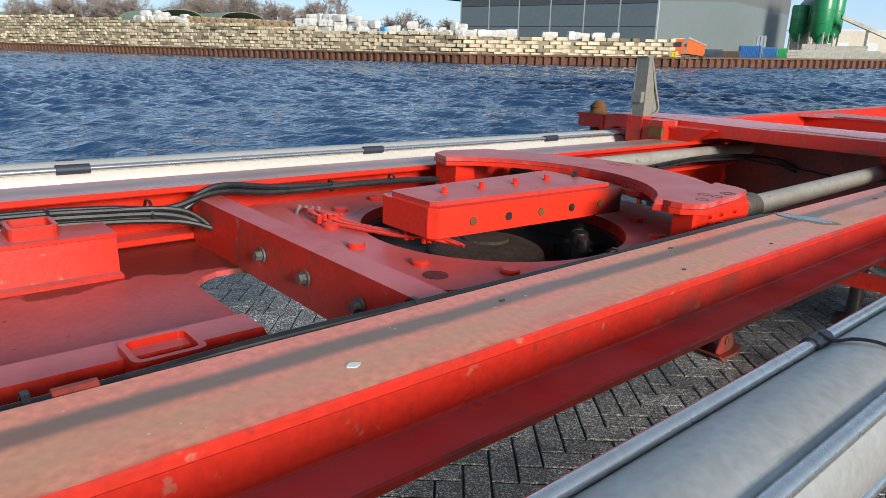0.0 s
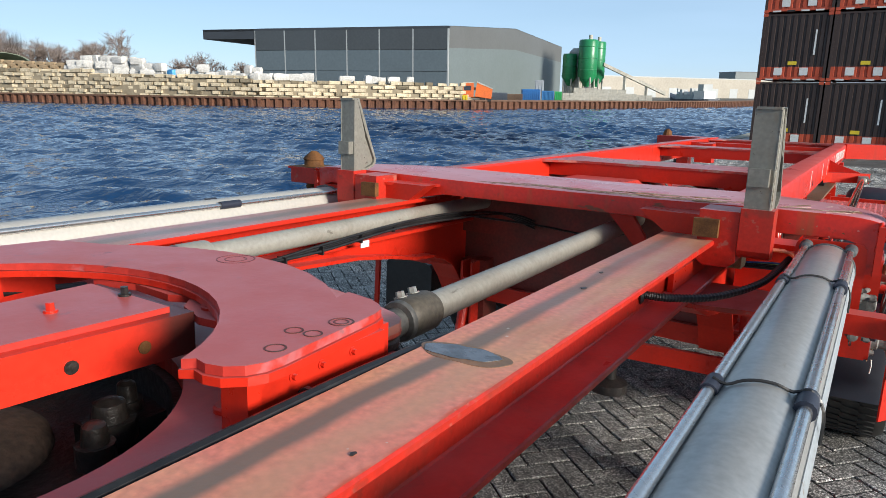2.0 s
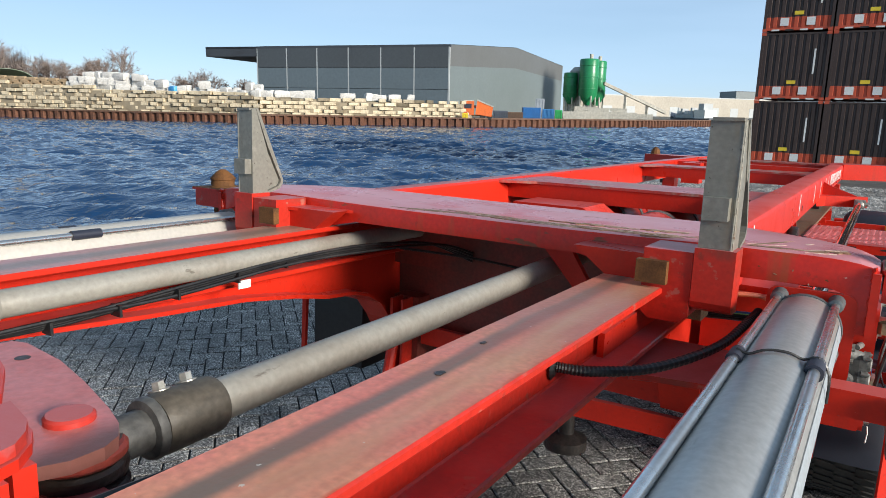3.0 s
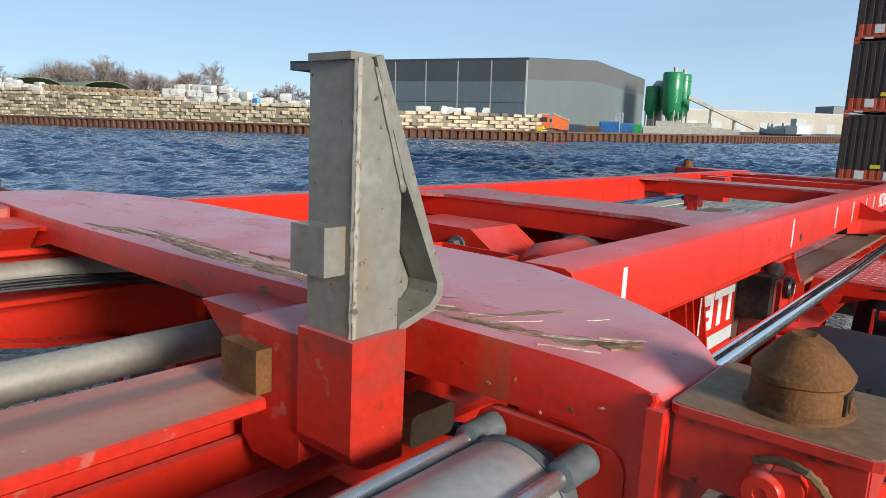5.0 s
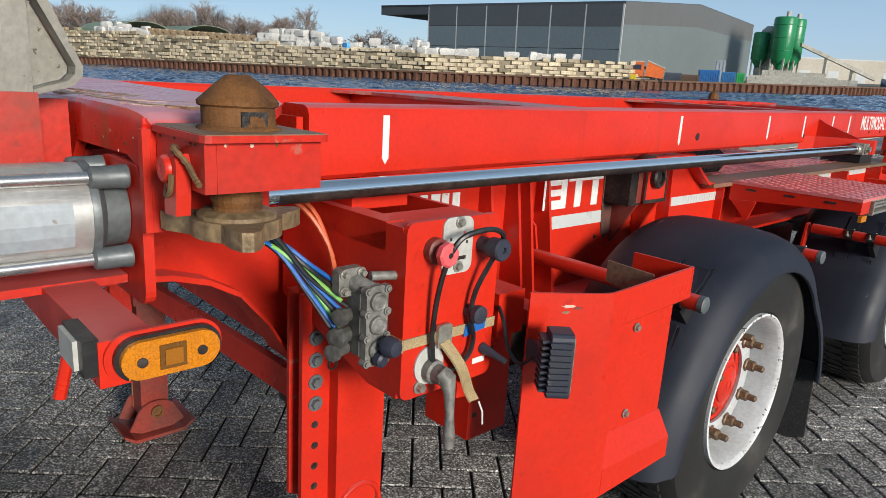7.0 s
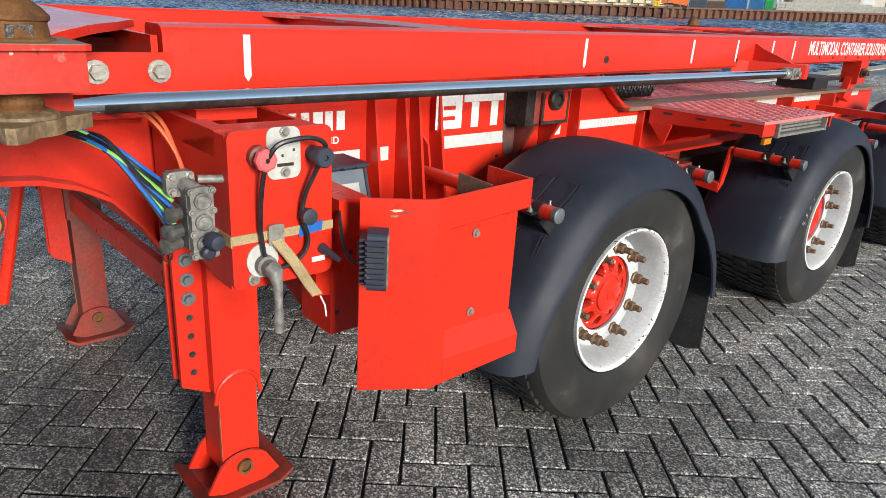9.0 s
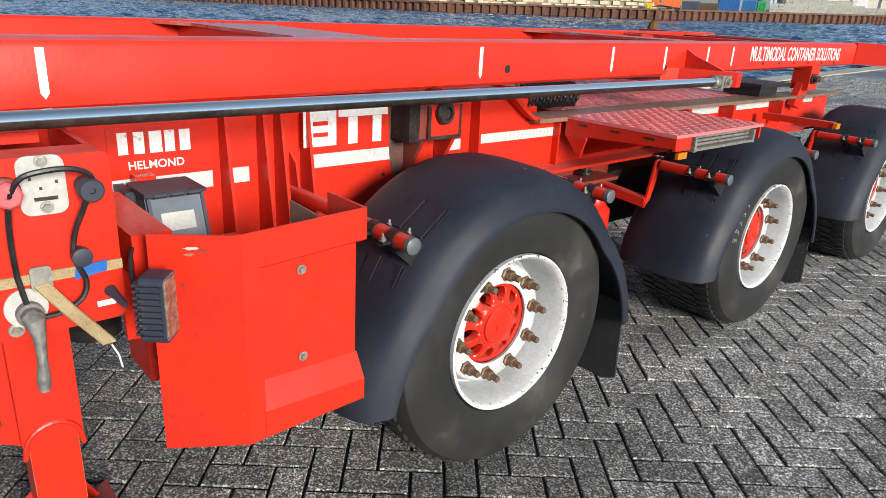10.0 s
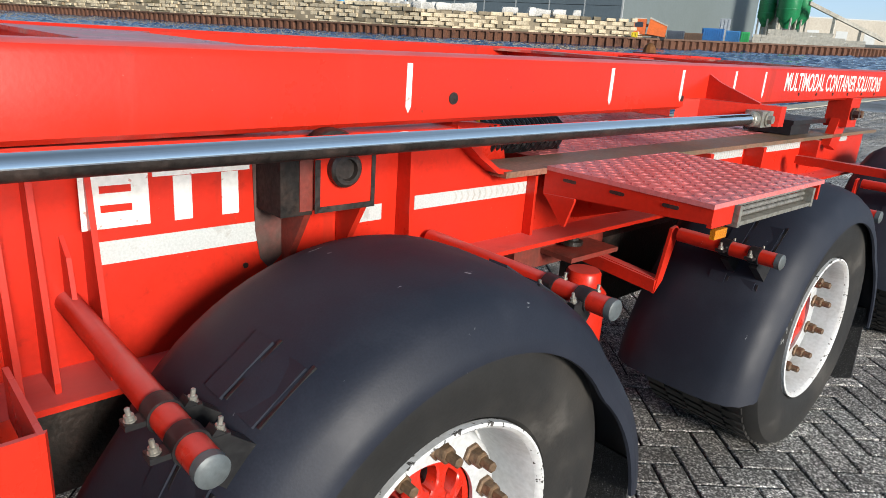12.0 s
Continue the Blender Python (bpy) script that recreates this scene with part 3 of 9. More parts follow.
# far shore: a line of sheet piling with land behind it
SHORE = [Vector(p) for p in ((-330, -30), (-188, 20), (-112, 48), (-74, 64), (-52, 87), (-37, 122), (-30, 160), (-24, 235), (-20, 420))]
SHORE_TOP = -0.15
LAND = mat("shore_ground", (0.16, 0.145, 0.115), 0.9, second=(0.08, 0.085, 0.05), amount=0.8, scale=0.1, fine=4, grain=0.2, bump=0.3)
bm = B()
outer = [Vector((-2500, 420)), Vector((-2500, -60))]
vv = [bm.verts.new((p.x, p.y, SHORE_TOP - 0.02)) for p in SHORE + outer]
bm.faces.new(vv)
bmesh.ops.triangulate(bm, faces=bm.faces)
tagged(part("far_ground", bm, LAND), "bare ground of the far harbour shore", "ground", kind="structure")

PILE = mat("rusty_sheet_piling", (0.12, 0.048, 0.024), 0.85, second=(0.05, 0.024, 0.016), amount=0.85, scale=0.9, fine=8, grain=0.2, bump=0.3)


def along(line, s):
    """The point and direction at the distance s along a line of points."""
    for a, b in zip(line, line[1:]):
        d = (b - a).length
        if s <= d:
            return a + (b - a) * (s / d), (b - a).normalized()
        s -= d
    return line[-1].copy(), (line[-1] - line[-2]).normalized()


length = sum((b - a).length for a, b in zip(SHORE, SHORE[1:]))
bm = B()
rows, s, k = [], 0.0, 0
while s < length - 1:
    p, d = along(SHORE, s)
    nrm = Vector((d.y, -d.x))
    off = (0.0, 0.0, 0.32, 0.32)[k % 4]
    q = p + nrm * off
    rows.append((q.x, q.y))
    s += (0.42, 0.18)[k % 2]
    k += 1
lo = [bm.verts.new((x, y, WATER_Z - 1)) for x, y in rows]
hi = [bm.verts.new((x, y, SHORE_TOP + 0.05)) for x, y in rows]
for i in range(len(rows) - 1):
    bm.faces.new((lo[i], lo[i + 1], hi[i + 1], hi[i]))
tagged(part("sheet_pile_wall", bm, PILE), "rust brown corrugated steel sheet piling on the far shore", "sheet piling", kind="structure")
bm = B()
for a, b in zip(SHORE, SHORE[1:]):
    d = (b - a).normalized()
    nrm = Vector((d.y, -d.x))
    q = [a + nrm * 0.4, b + nrm * 0.4, b - nrm * 0.5, a - nrm * 0.5]
    prism(bm, [(p.x, p.y) for p in q], "z", SHORE_TOP + 0.05, SHORE_TOP + 0.28)
tagged(part("pile_cap", bm, mat("rusty_pile_cap", (0.13, 0.07, 0.045), 0.85, amount=0.7, scale=0.7, fine=9, grain=0.2, bump=0.3)),
       "rusty capping beam on the sheet piling", "pile cap", kind="structure")

# wall of stacked concrete blocks on the far shore, ending at the corner of the basin
BLOCK = mat("pale_concrete_block", (0.54, 0.475, 0.36), 0.9, second=(0.29, 0.24, 0.165), amount=0.95, scale=0.5, fine=7, grain=0.18, bump=0.4)
nt = BLOCK.node_tree
oi = nt.nodes.new("ShaderNodeObjectInfo")
gi = nt.nodes.new("ShaderNodeNewGeometry")
ad = nt.nodes.new("ShaderNodeMath")
nt.links.new(oi.outputs["Random"], ad.inputs[0]), nt.links.new(gi.outputs["Random Per Island"], ad.inputs[1])
fr = nt.nodes.new("ShaderNodeMath")
fr.operation = "FRACT"
nt.links.new(ad.outputs[0], fr.inputs[0])
cr2 = nt.nodes.new("ShaderNodeValToRGB")
cr2.color_ramp.elements[0].color, cr2.color_ramp.elements[1].color = (0.22, 0.21, 0.18, 1), (1.5, 1.42, 1.3, 1)
for pos, c in ((0.12, (0.5, 0.47, 0.42, 1)), (0.22, (0.95, 0.92, 0.86, 1)), (0.9, (1.15, 1.1, 1.0, 1))):
    k = cr2.color_ramp.elements.new(pos)
    k.color = c
nt.links.new(fr.outputs[0], cr2.inputs["Fac"])
mxb = nt.nodes.new("ShaderNodeMix")
mxb.data_type, mxb.blend_type = "RGBA", "MULTIPLY"
mxb.inputs["Factor"].default_value = 1
pb = nt.nodes["Principled BSDF"]
nt.links.new(pb.inputs["Base Color"].links[0].from_socket, mxb.inputs["A"])
nt.links.new(cr2.outputs["Color"], mxb.inputs["B"])
nt.links.new(mxb.outputs["Result"], pb.inputs["Base Color"])

speckled(BLOCK, (0.15, 0.14, 0.07), 0.22, 0.52, 0.62, 0.6, (1, 1, 2.0))
speckled(BLOCK, (0.30, 0.20, 0.11), 0.5, 0.56, 0.66, 0.5)
WALL_LINE = [p + Vector((-0.8, 1.0)) for p in SHORE[:5]]
WALL_LEN = sum((b - a).length for a, b in zip(WALL_LINE, WALL_LINE[1:]))
BL, BH, BD = 1.8, 0.56, 0.8


def wall_top(s):
    """Level of the wall's top at s along it: it rises away from the basin's corner."""
    d_ = WALL_LEN - s
    return 2.35 + 0.0150 * min(d_, 130) + 0.020 * max(0.0, min(d_, 140) - 48)


bm = B()
s = 0.0
while s < WALL_LEN - 1:
    p, d = along(WALL_LINE, s)
    p2, _ = along(WALL_LINE, s + 6)
    nr = Vector((d.y, -d.x)) * -0.5
    prism(bm, [(q.x, q.y) for q in (p + nr * 0.3, p2 + nr * 0.3, p2 + nr * 1.5, p + nr * 1.5)], "z", SHORE_TOP, wall_top(s) - 0.45)
    s += 6
block_wall = tagged(part("block_wall", bm, mat("dark_wall_core", (0.27, 0.225, 0.155), 0.9, amount=0.6, scale=0.8)), "wall of stacked pale concrete blocks on the far shore", "wall", kind="structure")
bm = box(B(), 0, BL - 0.10, 0, BD, 0, BH - 0.05)
bmesh.ops.bevel(bm, geom=bm.edges[:], offset=0.04, segments=1, affect="EDGES")
first_block = part("block", bm, BLOCK, block_wall)
first_mesh = first_block.data
rest = []
n_blocks = 0
for r in range(13):
    s = WALL_LEN - BL * (0.5 if r % 2 else 1.0)
    while s > 8:
        p, d = along(WALL_LINE, s)
        near = s > WALL_LEN - 80
        over = SHORE_TOP + (r + 1) * BH - wall_top(s)
        if over > 0.34:
            s -= BL
            continue
        j = random.uniform(-0.28, 0.16)
        sc_ = Matrix.Diagonal((random.uniform(0.6, 1.08), 1, random.uniform(0.78, 1.06), 1))
        if random.random() < 0.05:
            s -= BL
            continue
        m = Matrix.Translation((p.x + d.y * (0.1 + j), p.y - d.x * (0.1 + j), SHORE_TOP + r * BH)) @ Matrix.Rotation(math.atan2(d.y, d.x) + random.gauss(0, 0.07), 4, "Z") @ Matrix.Rotation(random.gauss(0, 0.02), 4, "Y") @ sc_
        if near and n_blocks < 300:
            if n_blocks == 0:
                first_block.matrix_basis = m
            else:
                share("block", first_block, block_wall, m)
            n_blocks += 1
        else:
            rest.append(m)
        s -= BL
vs, fs = [], []
bv, bf = [v.co.copy() for v in first_mesh.vertices], [tuple(p.vertices) for p in first_mesh.polygons]
for m in rest:
    o = len(vs)
    vs += [m @ c for c in bv]
    fs += [tuple(i + o for i in f) for f in bf]
me = bpy.data.meshes.new("far_blocks")
me.from_pydata(vs, [], fs)
me.materials.append(BLOCK)
ob = new("far_blocks", me)
ob.parent = block_wall
tagged(ob, kind="stuff")

# bales and big bags stored on top of and behind the block wall
BAG = mat("white_big_bag", (0.56, 0.545, 0.51), 0.7, second=(0.40, 0.39, 0.37), amount=0.8, scale=0.8, fine=6, grain=0.12, bump=0.4)
SACKB = mat("buff_sandbag", (0.34, 0.25, 0.15), 0.85, second=(0.22, 0.15, 0.09), amount=0.8, scale=0.9, fine=6, grain=0.15, bump=0.4)


def lumpy(w, d, h, seed):
    bm = B()
    box(bm, -w / 2, w / 2, -d / 2, d / 2, 0, h)
    bmesh.ops.subdivide_edges(bm, edges=bm.edges[:], cuts=3, use_grid_fill=True)
    for v in bm.verts:
        q = Vector((v.co.x / w * 2, v.co.y / d * 2, v.co.z / h * 2 - 1))
        k = 1 - 0.10 * (abs(q.x * q.y) + abs(q.y * q.z) + abs(q.x * q.z)) / 1.5 + 0.12 * noise.noise(v.co * 1.3 + Vector((seed, 0, 0)))
        v.co = Vector((v.co.x * k, v.co.y * k, h / 2 + (v.co.z - h / 2) * (k if v.co.z > 0.05 else 1)))
    return bm


bag_kinds = []
for i, (w, d, h) in enumerate(((1.3, 1.2, 1.35), (1.6, 1.2, 1.1), (2.2, 1.3, 0.95))):
    b = part("big_bag", lumpy(w, d, h, i * 7.1), BAG, smooth=True)
    bag_kinds.append(tagged(b, "white bulk bag heaped behind the block wall", "bulk bag", "bulk bags"))
used_bag = [False] * 3
random.seed(4)
for i in range(100):
    off = 6 + i * 0.98 + random.uniform(0, 0.6)
    s = WALL_LEN - off
    if (off < 24 and random.random() < 0.75) or 63 < off < 88:
        continue
    p, d = along(WALL_LINE, s)
    tiers = 3 if 51 < off < 60 else 2 if (49 < off < 62 or (off > 30 and random.random() < 0.4)) else 1
    k = random.randrange(3)
    for tier in range(tiers):
        m = Matrix.Translation((p.x - d.y * (1.7 + random.uniform(-0.3, 0.5)), p.y + d.x * (1.7 + random.uniform(-0.2, 0.5)), wall_top(s) - 0.32 + tier * 0.82)) @ Matrix.Rotation(math.atan2(d.y, d.x) + random.uniform(-0.3, 0.3), 4, "Z") @ Matrix.Scale(random.uniform(0.85, 1.12), 4)
        if used_bag[k]:
            copy_thing(bag_kinds[k], m)
        else:
            bag_kinds[k].matrix_world, used_bag[k] = m, True
sb = tagged(part("sandbag", lumpy(1.5, 0.9, 0.55, 3.3), SACKB, smooth=True), "buff sandbag stacked behind the block wall", "sandbag", "sandbags")
for i in range(42):
    s = WALL_LEN - 63 - i * 0.62
    p, d = along(WALL_LINE, s)
    m = Matrix.Translation((p.x - d.y * 1.9, p.y + d.x * 1.9, wall_top(s) - 0.34 + (i % 3) * 0.42)) @ Matrix.Rotation(math.atan2(d.y, d.x), 4, "Z")
    if i:
        copy_thing(sb, m)
    else:
        sb.matrix_world = m
p, d = along(WALL_LINE, WALL_LEN - 45.5)
tagged(part("tarpaulin", lumpy(1.5, 1.2, 1.1, 9.4), mat("blue_tarpaulin", (0.05, 0.30, 0.62), 0.5, second=(0.03, 0.18, 0.42), amount=0.6, scale=1.5), smooth=True), "blue tarpaulin bundle among the bulk bags", "tarpaulin").matrix_world = Matrix.Translation((p.x - d.y * 1.2, p.y + d.x * 1.2, wall_top(WALL_LEN - 45.5) - 0.28))
# long low mound that carries them
bm = B()
line = [along(WALL_LINE, s)[0] for s in np.linspace(4, WALL_LEN - 0.5, 40)]
loops = []
for i, p in enumerate(line):
    _, d = along(WALL_LINE, 4 + i * (WALL_LEN - 4.5) / 39)
    nr = Vector((-d.y, d.x))
    h = wall_top(4 + i * (WALL_LEN - 4.5) / 39) - 0.30
    loops.append([(p.x + nr.x * o, p.y + nr.y * o, z) for o, z in ((0.7, SHORE_TOP - 0.1), (0.7, h), (4.5, h), (9, SHORE_TOP - 0.1))])
rings(bm, loops)
tagged(part("storage_bank", bm, LAND), "earth bank behind the block wall", "bank", kind="structure")

# ---- warehouse ----
CLAD = mat("blue_grey_cladding", (0.11, 0.14, 0.158), 0.45, second=(0.085, 0.108, 0.122), amount=0.5, scale=0.05, fine=2.5, grain=0.04, bump=0.05)
CLAD_D = mat("dark_blue_grey_cladding", (0.062, 0.07, 0.076), 0.45, second=(0.05, 0.057, 0.062), amount=0.5, scale=0.05, fine=2.5, grain=0.04, bump=0.05)
CLAD_L = mat("light_grey_cladding", (0.135, 0.16, 0.16), 0.45, second=(0.115, 0.138, 0.138), amount=0.5, scale=0.05, fine=2.5, grain=0.03, bump=0.05)
CLAD_M = mat("mid_grey_cladding", (0.11, 0.112, 0.108), 0.5, second=(0.095, 0.097, 0.094), amount=0.5, scale=0.05, fine=2.5, grain=0.03, bump=0.05)
TRIMG = mat("pale_steel_trim", (0.40, 0.42, 0.42), 0.45, amount=0.3, scale=0.2)
ROOFM = mat("dark_roof_edge", (0.045, 0.05, 0.058), 0.5, amount=0.4, scale=0.2)
wh = thing("warehouse", "large grey metal-clad harbour warehouse with a canopy", "warehouse")
C0, C1, C2 = Vector((-71, 109)), Vector((-112.5, 98.5)), Vector((-76.1, 174))
EAVE, RIDGE = 13.3, 15.4
fd = (C1 - C0).normalized()
flen = (C1 - C0).length
fn = Vector((-fd.y, fd.x))
if fn.dot(-C0) < 0:
    fn = -fn


def slab(bm, a, b, nrm, z0, z1, t=0.3):
    """An upright slab from a to b, its face towards nrm and its thickness behind."""
    return prism(bm, [(q.x, q.y) for q in (a, b, b - nrm * t, a - nrm * t)], "z", z0, z1)


bays = 6
for i in range(bays):
    a, b = C0 + fd * (flen * i / bays + 0.12), C0 + fd * (flen * (i + 1) / bays - 0.12)
    part("wall_panel", slab(B(), a, b, fn, SHORE_TOP, 4.9), CLAD, wh)
    part("wall_panel", slab(B(), a, b, fn, 4.98, 8.95), CLAD, wh)
    part("wall_panel", slab(B(), a, b, fn, 9.03, EAVE - 0.45), CLAD_D, wh)
for i in range(bays + 1):
    a = C0 + fd * (flen * i / bays)
    part("post", slab(B(), a - fd * 0.14, a + fd * 0.14, fn, SHORE_TOP, EAVE - 0.4, 0.4), TRIMG, wh)
part("fascia", slab(B(), C0 - fd * 0.3, C1 + fd * 13.0, fn * 1.0, EAVE - 0.45, EAVE, 0.5), ROOFM, wh)
# gable end
gd = (C2 - C0).normalized()
glen = (C2 - C0).length
mid = C0 + gd * glen / 2
bm = B()
for a, b, z0, z1, z2 in ((C0, mid, SHORE_TOP, EAVE * 0.70, RIDGE * 0.70), (mid, C2, SHORE_TOP, RIDGE * 0.70, EAVE * 0.70)):
    v = [bm.verts.new(p) for p in ((a.x, a.y, z0), (b.x, b.y, z0), (b.x, b.y, z2), (a.x, a.y, z1))]
    bm.faces.new(v)
part("gable_wall", bm, CLAD_L, wh)
bm = B()
for a, b, z0, z3, z1, z2 in ((C0, mid, EAVE * 0.70, RIDGE * 0.70, EAVE, RIDGE), (mid, C2, RIDGE * 0.70, EAVE * 0.70, RIDGE, EAVE)):
    v = [bm.verts.new(p) for p in ((a.x, a.y, z0), (b.x, b.y, z3), (b.x, b.y, z2), (a.x, a.y, z1))]
    bm.faces.new(v)
part("upper_gable", bm, CLAD_M, wh)
bm = B()
C3 = C1 + (C2 - C0)
midb = C1 + gd * glen / 2
for q in (((C0, EAVE), (mid, RIDGE), (midb, RIDGE), (C1, EAVE)), ((mid, RIDGE), (C2, EAVE), (C3, EAVE), (midb, RIDGE))):
    vv = [bm.verts.new((p.x, p.y, z + 0.05)) for p, z in q]
    bm.faces.new(vv)
part("roof", bm, ROOFM, wh)
bm = B()
ca, cb = C1, C1 + fd * 13.0
prism(bm, [(q.x, q.y) for q in (ca, cb, cb - fn * 30, ca - fn * 30)], "z", EAVE - 2.0, EAVE - 0.05)
part("canopy", bm, ROOFM, wh)
bm = B()
for a, b in ((C2, C3), (C3, C1)):
    vv = [bm.verts.new(p) for p in ((a.x, a.y, SHORE_TOP), (b.x, b.y, SHORE_TOP), (b.x, b.y, EAVE), (a.x, a.y, EAVE))]
    bm.faces.new(vv)
part("rear_wall", bm, CLAD, wh)

# ---- silos, conveyor, long shed and yard things ----
GREEN = mat("green_silo_steel", (0.015, 0.20, 0.075), 0.35, second=(0.010, 0.13, 0.05), amount=0.6, scale=0.3, fine=3, grain=0.05, bump=0.05)
PALE = mat("pale_yard_concrete", (0.46, 0.44, 0.38), 0.85, second=(0.30, 0.28, 0.23), amount=0.8, scale=0.2, fine=2, grain=0.1, bump=0.2)


def polar(az, d):
    return Vector((-math.sin(radians(az)) * d, math.cos(radians(az)) * d))


def silo(az, d, r, z0, z1, label, stack=True):
    p = polar(az, d)
    e = thing("silo", label, "silo", at(p.x, p.y, 0), "concrete plant silos")
    part("drum", lathe(B(), ((r * 0.25, z0), (r, z0 + r * 1.1), (r, z1), (r * 0.9, z1 + 0.35)), (0, 0, 0), (0, 0, 1), 28), GREEN, e, smooth=True)
    for k in range(4):
        a = radians(45 + 90 * k)
        part("leg", box(B(), math.cos(a) * r * 0.85 - 0.15, math.cos(a) * r * 0.85 + 0.15, math.sin(a) * r * 0.85 - 0.15, math.sin(a) * r * 0.85 + 0.15, SHORE_TOP, z0 + r), PALE, e)
    for k in range(3):
        part("hoop", lathe(B(), ((r + 0.01, 0), (r + 0.08, 0.04), (r + 0.08, 0.16), (r + 0.01, 0.2)), (0, 0, z0 + r * 1.1 + (z1 - z0 - r * 1.1) * (k + 0.5) / 3), (0, 0, 1), 28), GREEN, e)
    if stack:
        part("vent", cyl(B(), (0.4, 0, z1), (0.4, 0, z1 + 1.5), 0.45, n=12), PALE, e)
    return e


silo(21.45, 172, 2.35, 2.8, 13.6, "tall green steel silo beside another")
silo(20.75, 176, 2.1, 2.8, 13.4, "tall green steel silo beside another")
silo(22.9, 174, 1.75, 3.0, 10.4, "shorter green steel silo", stack=False)
p = polar(22.3, 176)
mx = thing("mixing_drum", "green and pale mixing plant housing between silos", "mixing plant", at(p.x, p.y, 0))
part("housing", box(B(), -1.4, 1.4, -1.4, 1.4, SHORE_TOP, 6.5), PALE, mx)
part("drum", lathe(B(), ((0.8, 6.5), (2.0, 7.6), (2.1, 11.2), (1.2, 12.2)), (0, 0, 0), (0, 0, 1), 20), mat("grey_hopper", (0.42, 0.43, 0.42), 0.5, amount=0.5, scale=0.5), mx, smooth=True)
a, b = polar(20.2, 172), polar(15.2, 178)
cv = thing("conveyor", "pale inclined conveyor from the silos down to the yard", "conveyor")
n2 = Vector((0, 0, 1))
bm = B()
d = Vector((b.x - a.x, b.y - a.y, 1.2 - 8.2)).normalized()
sd = d.cross(n2).normalized() * 0.55
loops = [[Vector((q.x, q.y, z)) + sd * i + n2 * j for i, j in ((-1, -0.4), (1, -0.4), (1, 0.4), (-1, 0.4))] for q, z in ((a, 8.2), (b, 1.4))]
part("boom", rings(bm, loops), PALE, cv)
for f in (0.35, 0.7):
    q = a.lerp(b, f)
    part("trestle", box(B(), q.x - 0.3, q.x + 0.3, q.y - 0.3, q.y + 0.3, SHORE_TOP, 8.2 + (1.4 - 8.2) * f), PALE, cv)

SHED = mat("cream_shed_cladding", (0.37, 0.335, 0.275), 0.6, second=(0.31, 0.28, 0.23), amount=0.6, scale=0.08, fine=1.5, grain=0.05, bump=0.05)
ls = thing("long_shed", "long cream industrial shed on the far shore", "shed")
a, b = polar(20.8, 260), polar(7.0, 330)
dd = (b - a).normalized()
nn = Vector((dd.y, -dd.x))
part("wall", slab(B(), a, b, nn, SHORE_TOP, 7.4, 20), SHED, ls)
part("roof", slab(B(), a - dd, b + dd, nn * 1.0, 7.4, 7.75, 20.5), TRIMG, ls)
for k in range(9):
    q = a.lerp(b, (k + 0.5) / 9)
    part("roller_door", slab(B(), q - dd * 2.2, q + dd * 2.2, nn, SHORE_TOP, 3.6, -0.06), TRIMG, ls)
a, b = polar(10.2, 345), polar(6.2, 360)
dd = (b - a).normalized()
sh2 = thing("grey_shed", "grey industrial shed behind the long one", "shed")
part("wall", slab(B(), a, b, Vector((dd.y, -dd.x)), SHORE_TOP, 11.5, 15), CLAD_L, sh2)
part("roof", slab(B(), a, b, Vector((dd.y, -dd.x)), 11.5, 11.8, 15.5), ROOFM, sh2)


def crate(name, az, d, w, dp, h, z0, color, label, cat, turn=0.0, ribs=9):
    """A steel box or skip with ribbed sides."""
    p = polar(az, d)
    e = thing(name, label, cat, Matrix.Translation((p.x, p.y, z0)) @ Matrix.Rotation(radians(az + turn), 4, "Z"))
    m = mat("paint_" + name, color, 0.5, second=tuple(c * 0.6 for c in color), amount=0.6, scale=0.6, fine=8, grain=0.1, bump=0.1)
    part("body", box(B(), -w / 2, w / 2, -dp / 2, dp / 2, 0.1, h), m, e, bevel=0.04)
    for k in range(ribs):
        x = -w / 2 + w * (k + 0.5) / ribs
        part("rib", box(B(), x - 0.06, x + 0.06, -dp / 2 - 0.07, -dp / 2 + 0.01, 0.2, h - 0.15), m, e)
    part("base", box(B(), -w / 2 + 0.1, w / 2 - 0.1, -dp / 2 + 0.1, dp / 2 - 0.1, 0, 0.1), RUST, e)
    return e


tp = polar(30.65, 103.5)
lorry = thing("tipper_lorry", "orange tipper lorry with its body raised on the far quay", "lorry", Matrix.Translation((tp.x, tp.y, SHORE_TOP)) @ Matrix.Rotation(radians(30.65), 4, "Z"))
LORRY = mat("faded_orange_lorry_paint", (0.62, 0.13, 0.03), 0.5, second=(0.38, 0.09, 0.03), amount=0.7, scale=0.8, fine=9, grain=0.12, bump=0.1)
part("cab", prism(B(), [(-2.3, 0.7), (-0.35, 0.7), (-0.35, 2.75), (-1.9, 2.75), (-2.3, 1.7)], "y", -1.1, 1.1), LORRY, lorry, bevel=0.06)
part("window", box(B(), -1.85, -0.75, -1.115, -1.09, 1.65, 2.35), PLASTIC, lorry)
part("roof_plate", box(B(), -1.95, -0.4, -1.0, 1.0, 2.75, 2.87), PALE, lorry)
part("chassis", box(B(), -2.2, 2.5, -0.9, 0.9, 0.5, 0.72), RUST, lorry)
part("tipping_body", prism(B(), [(-0.15, 0.78), (2.35, 0.45), (2.55, 2.0), (0.15, 2.95)], "y", -1.15, 1.15), mat("orange_tipping_body", (0.72, 0.15, 0.03), 0.5, second=(0.5, 0.11, 0.03), amount=0.6, scale=0.7, fine=9, grain=0.1, bump=0.1), lorry, bevel=0.05)
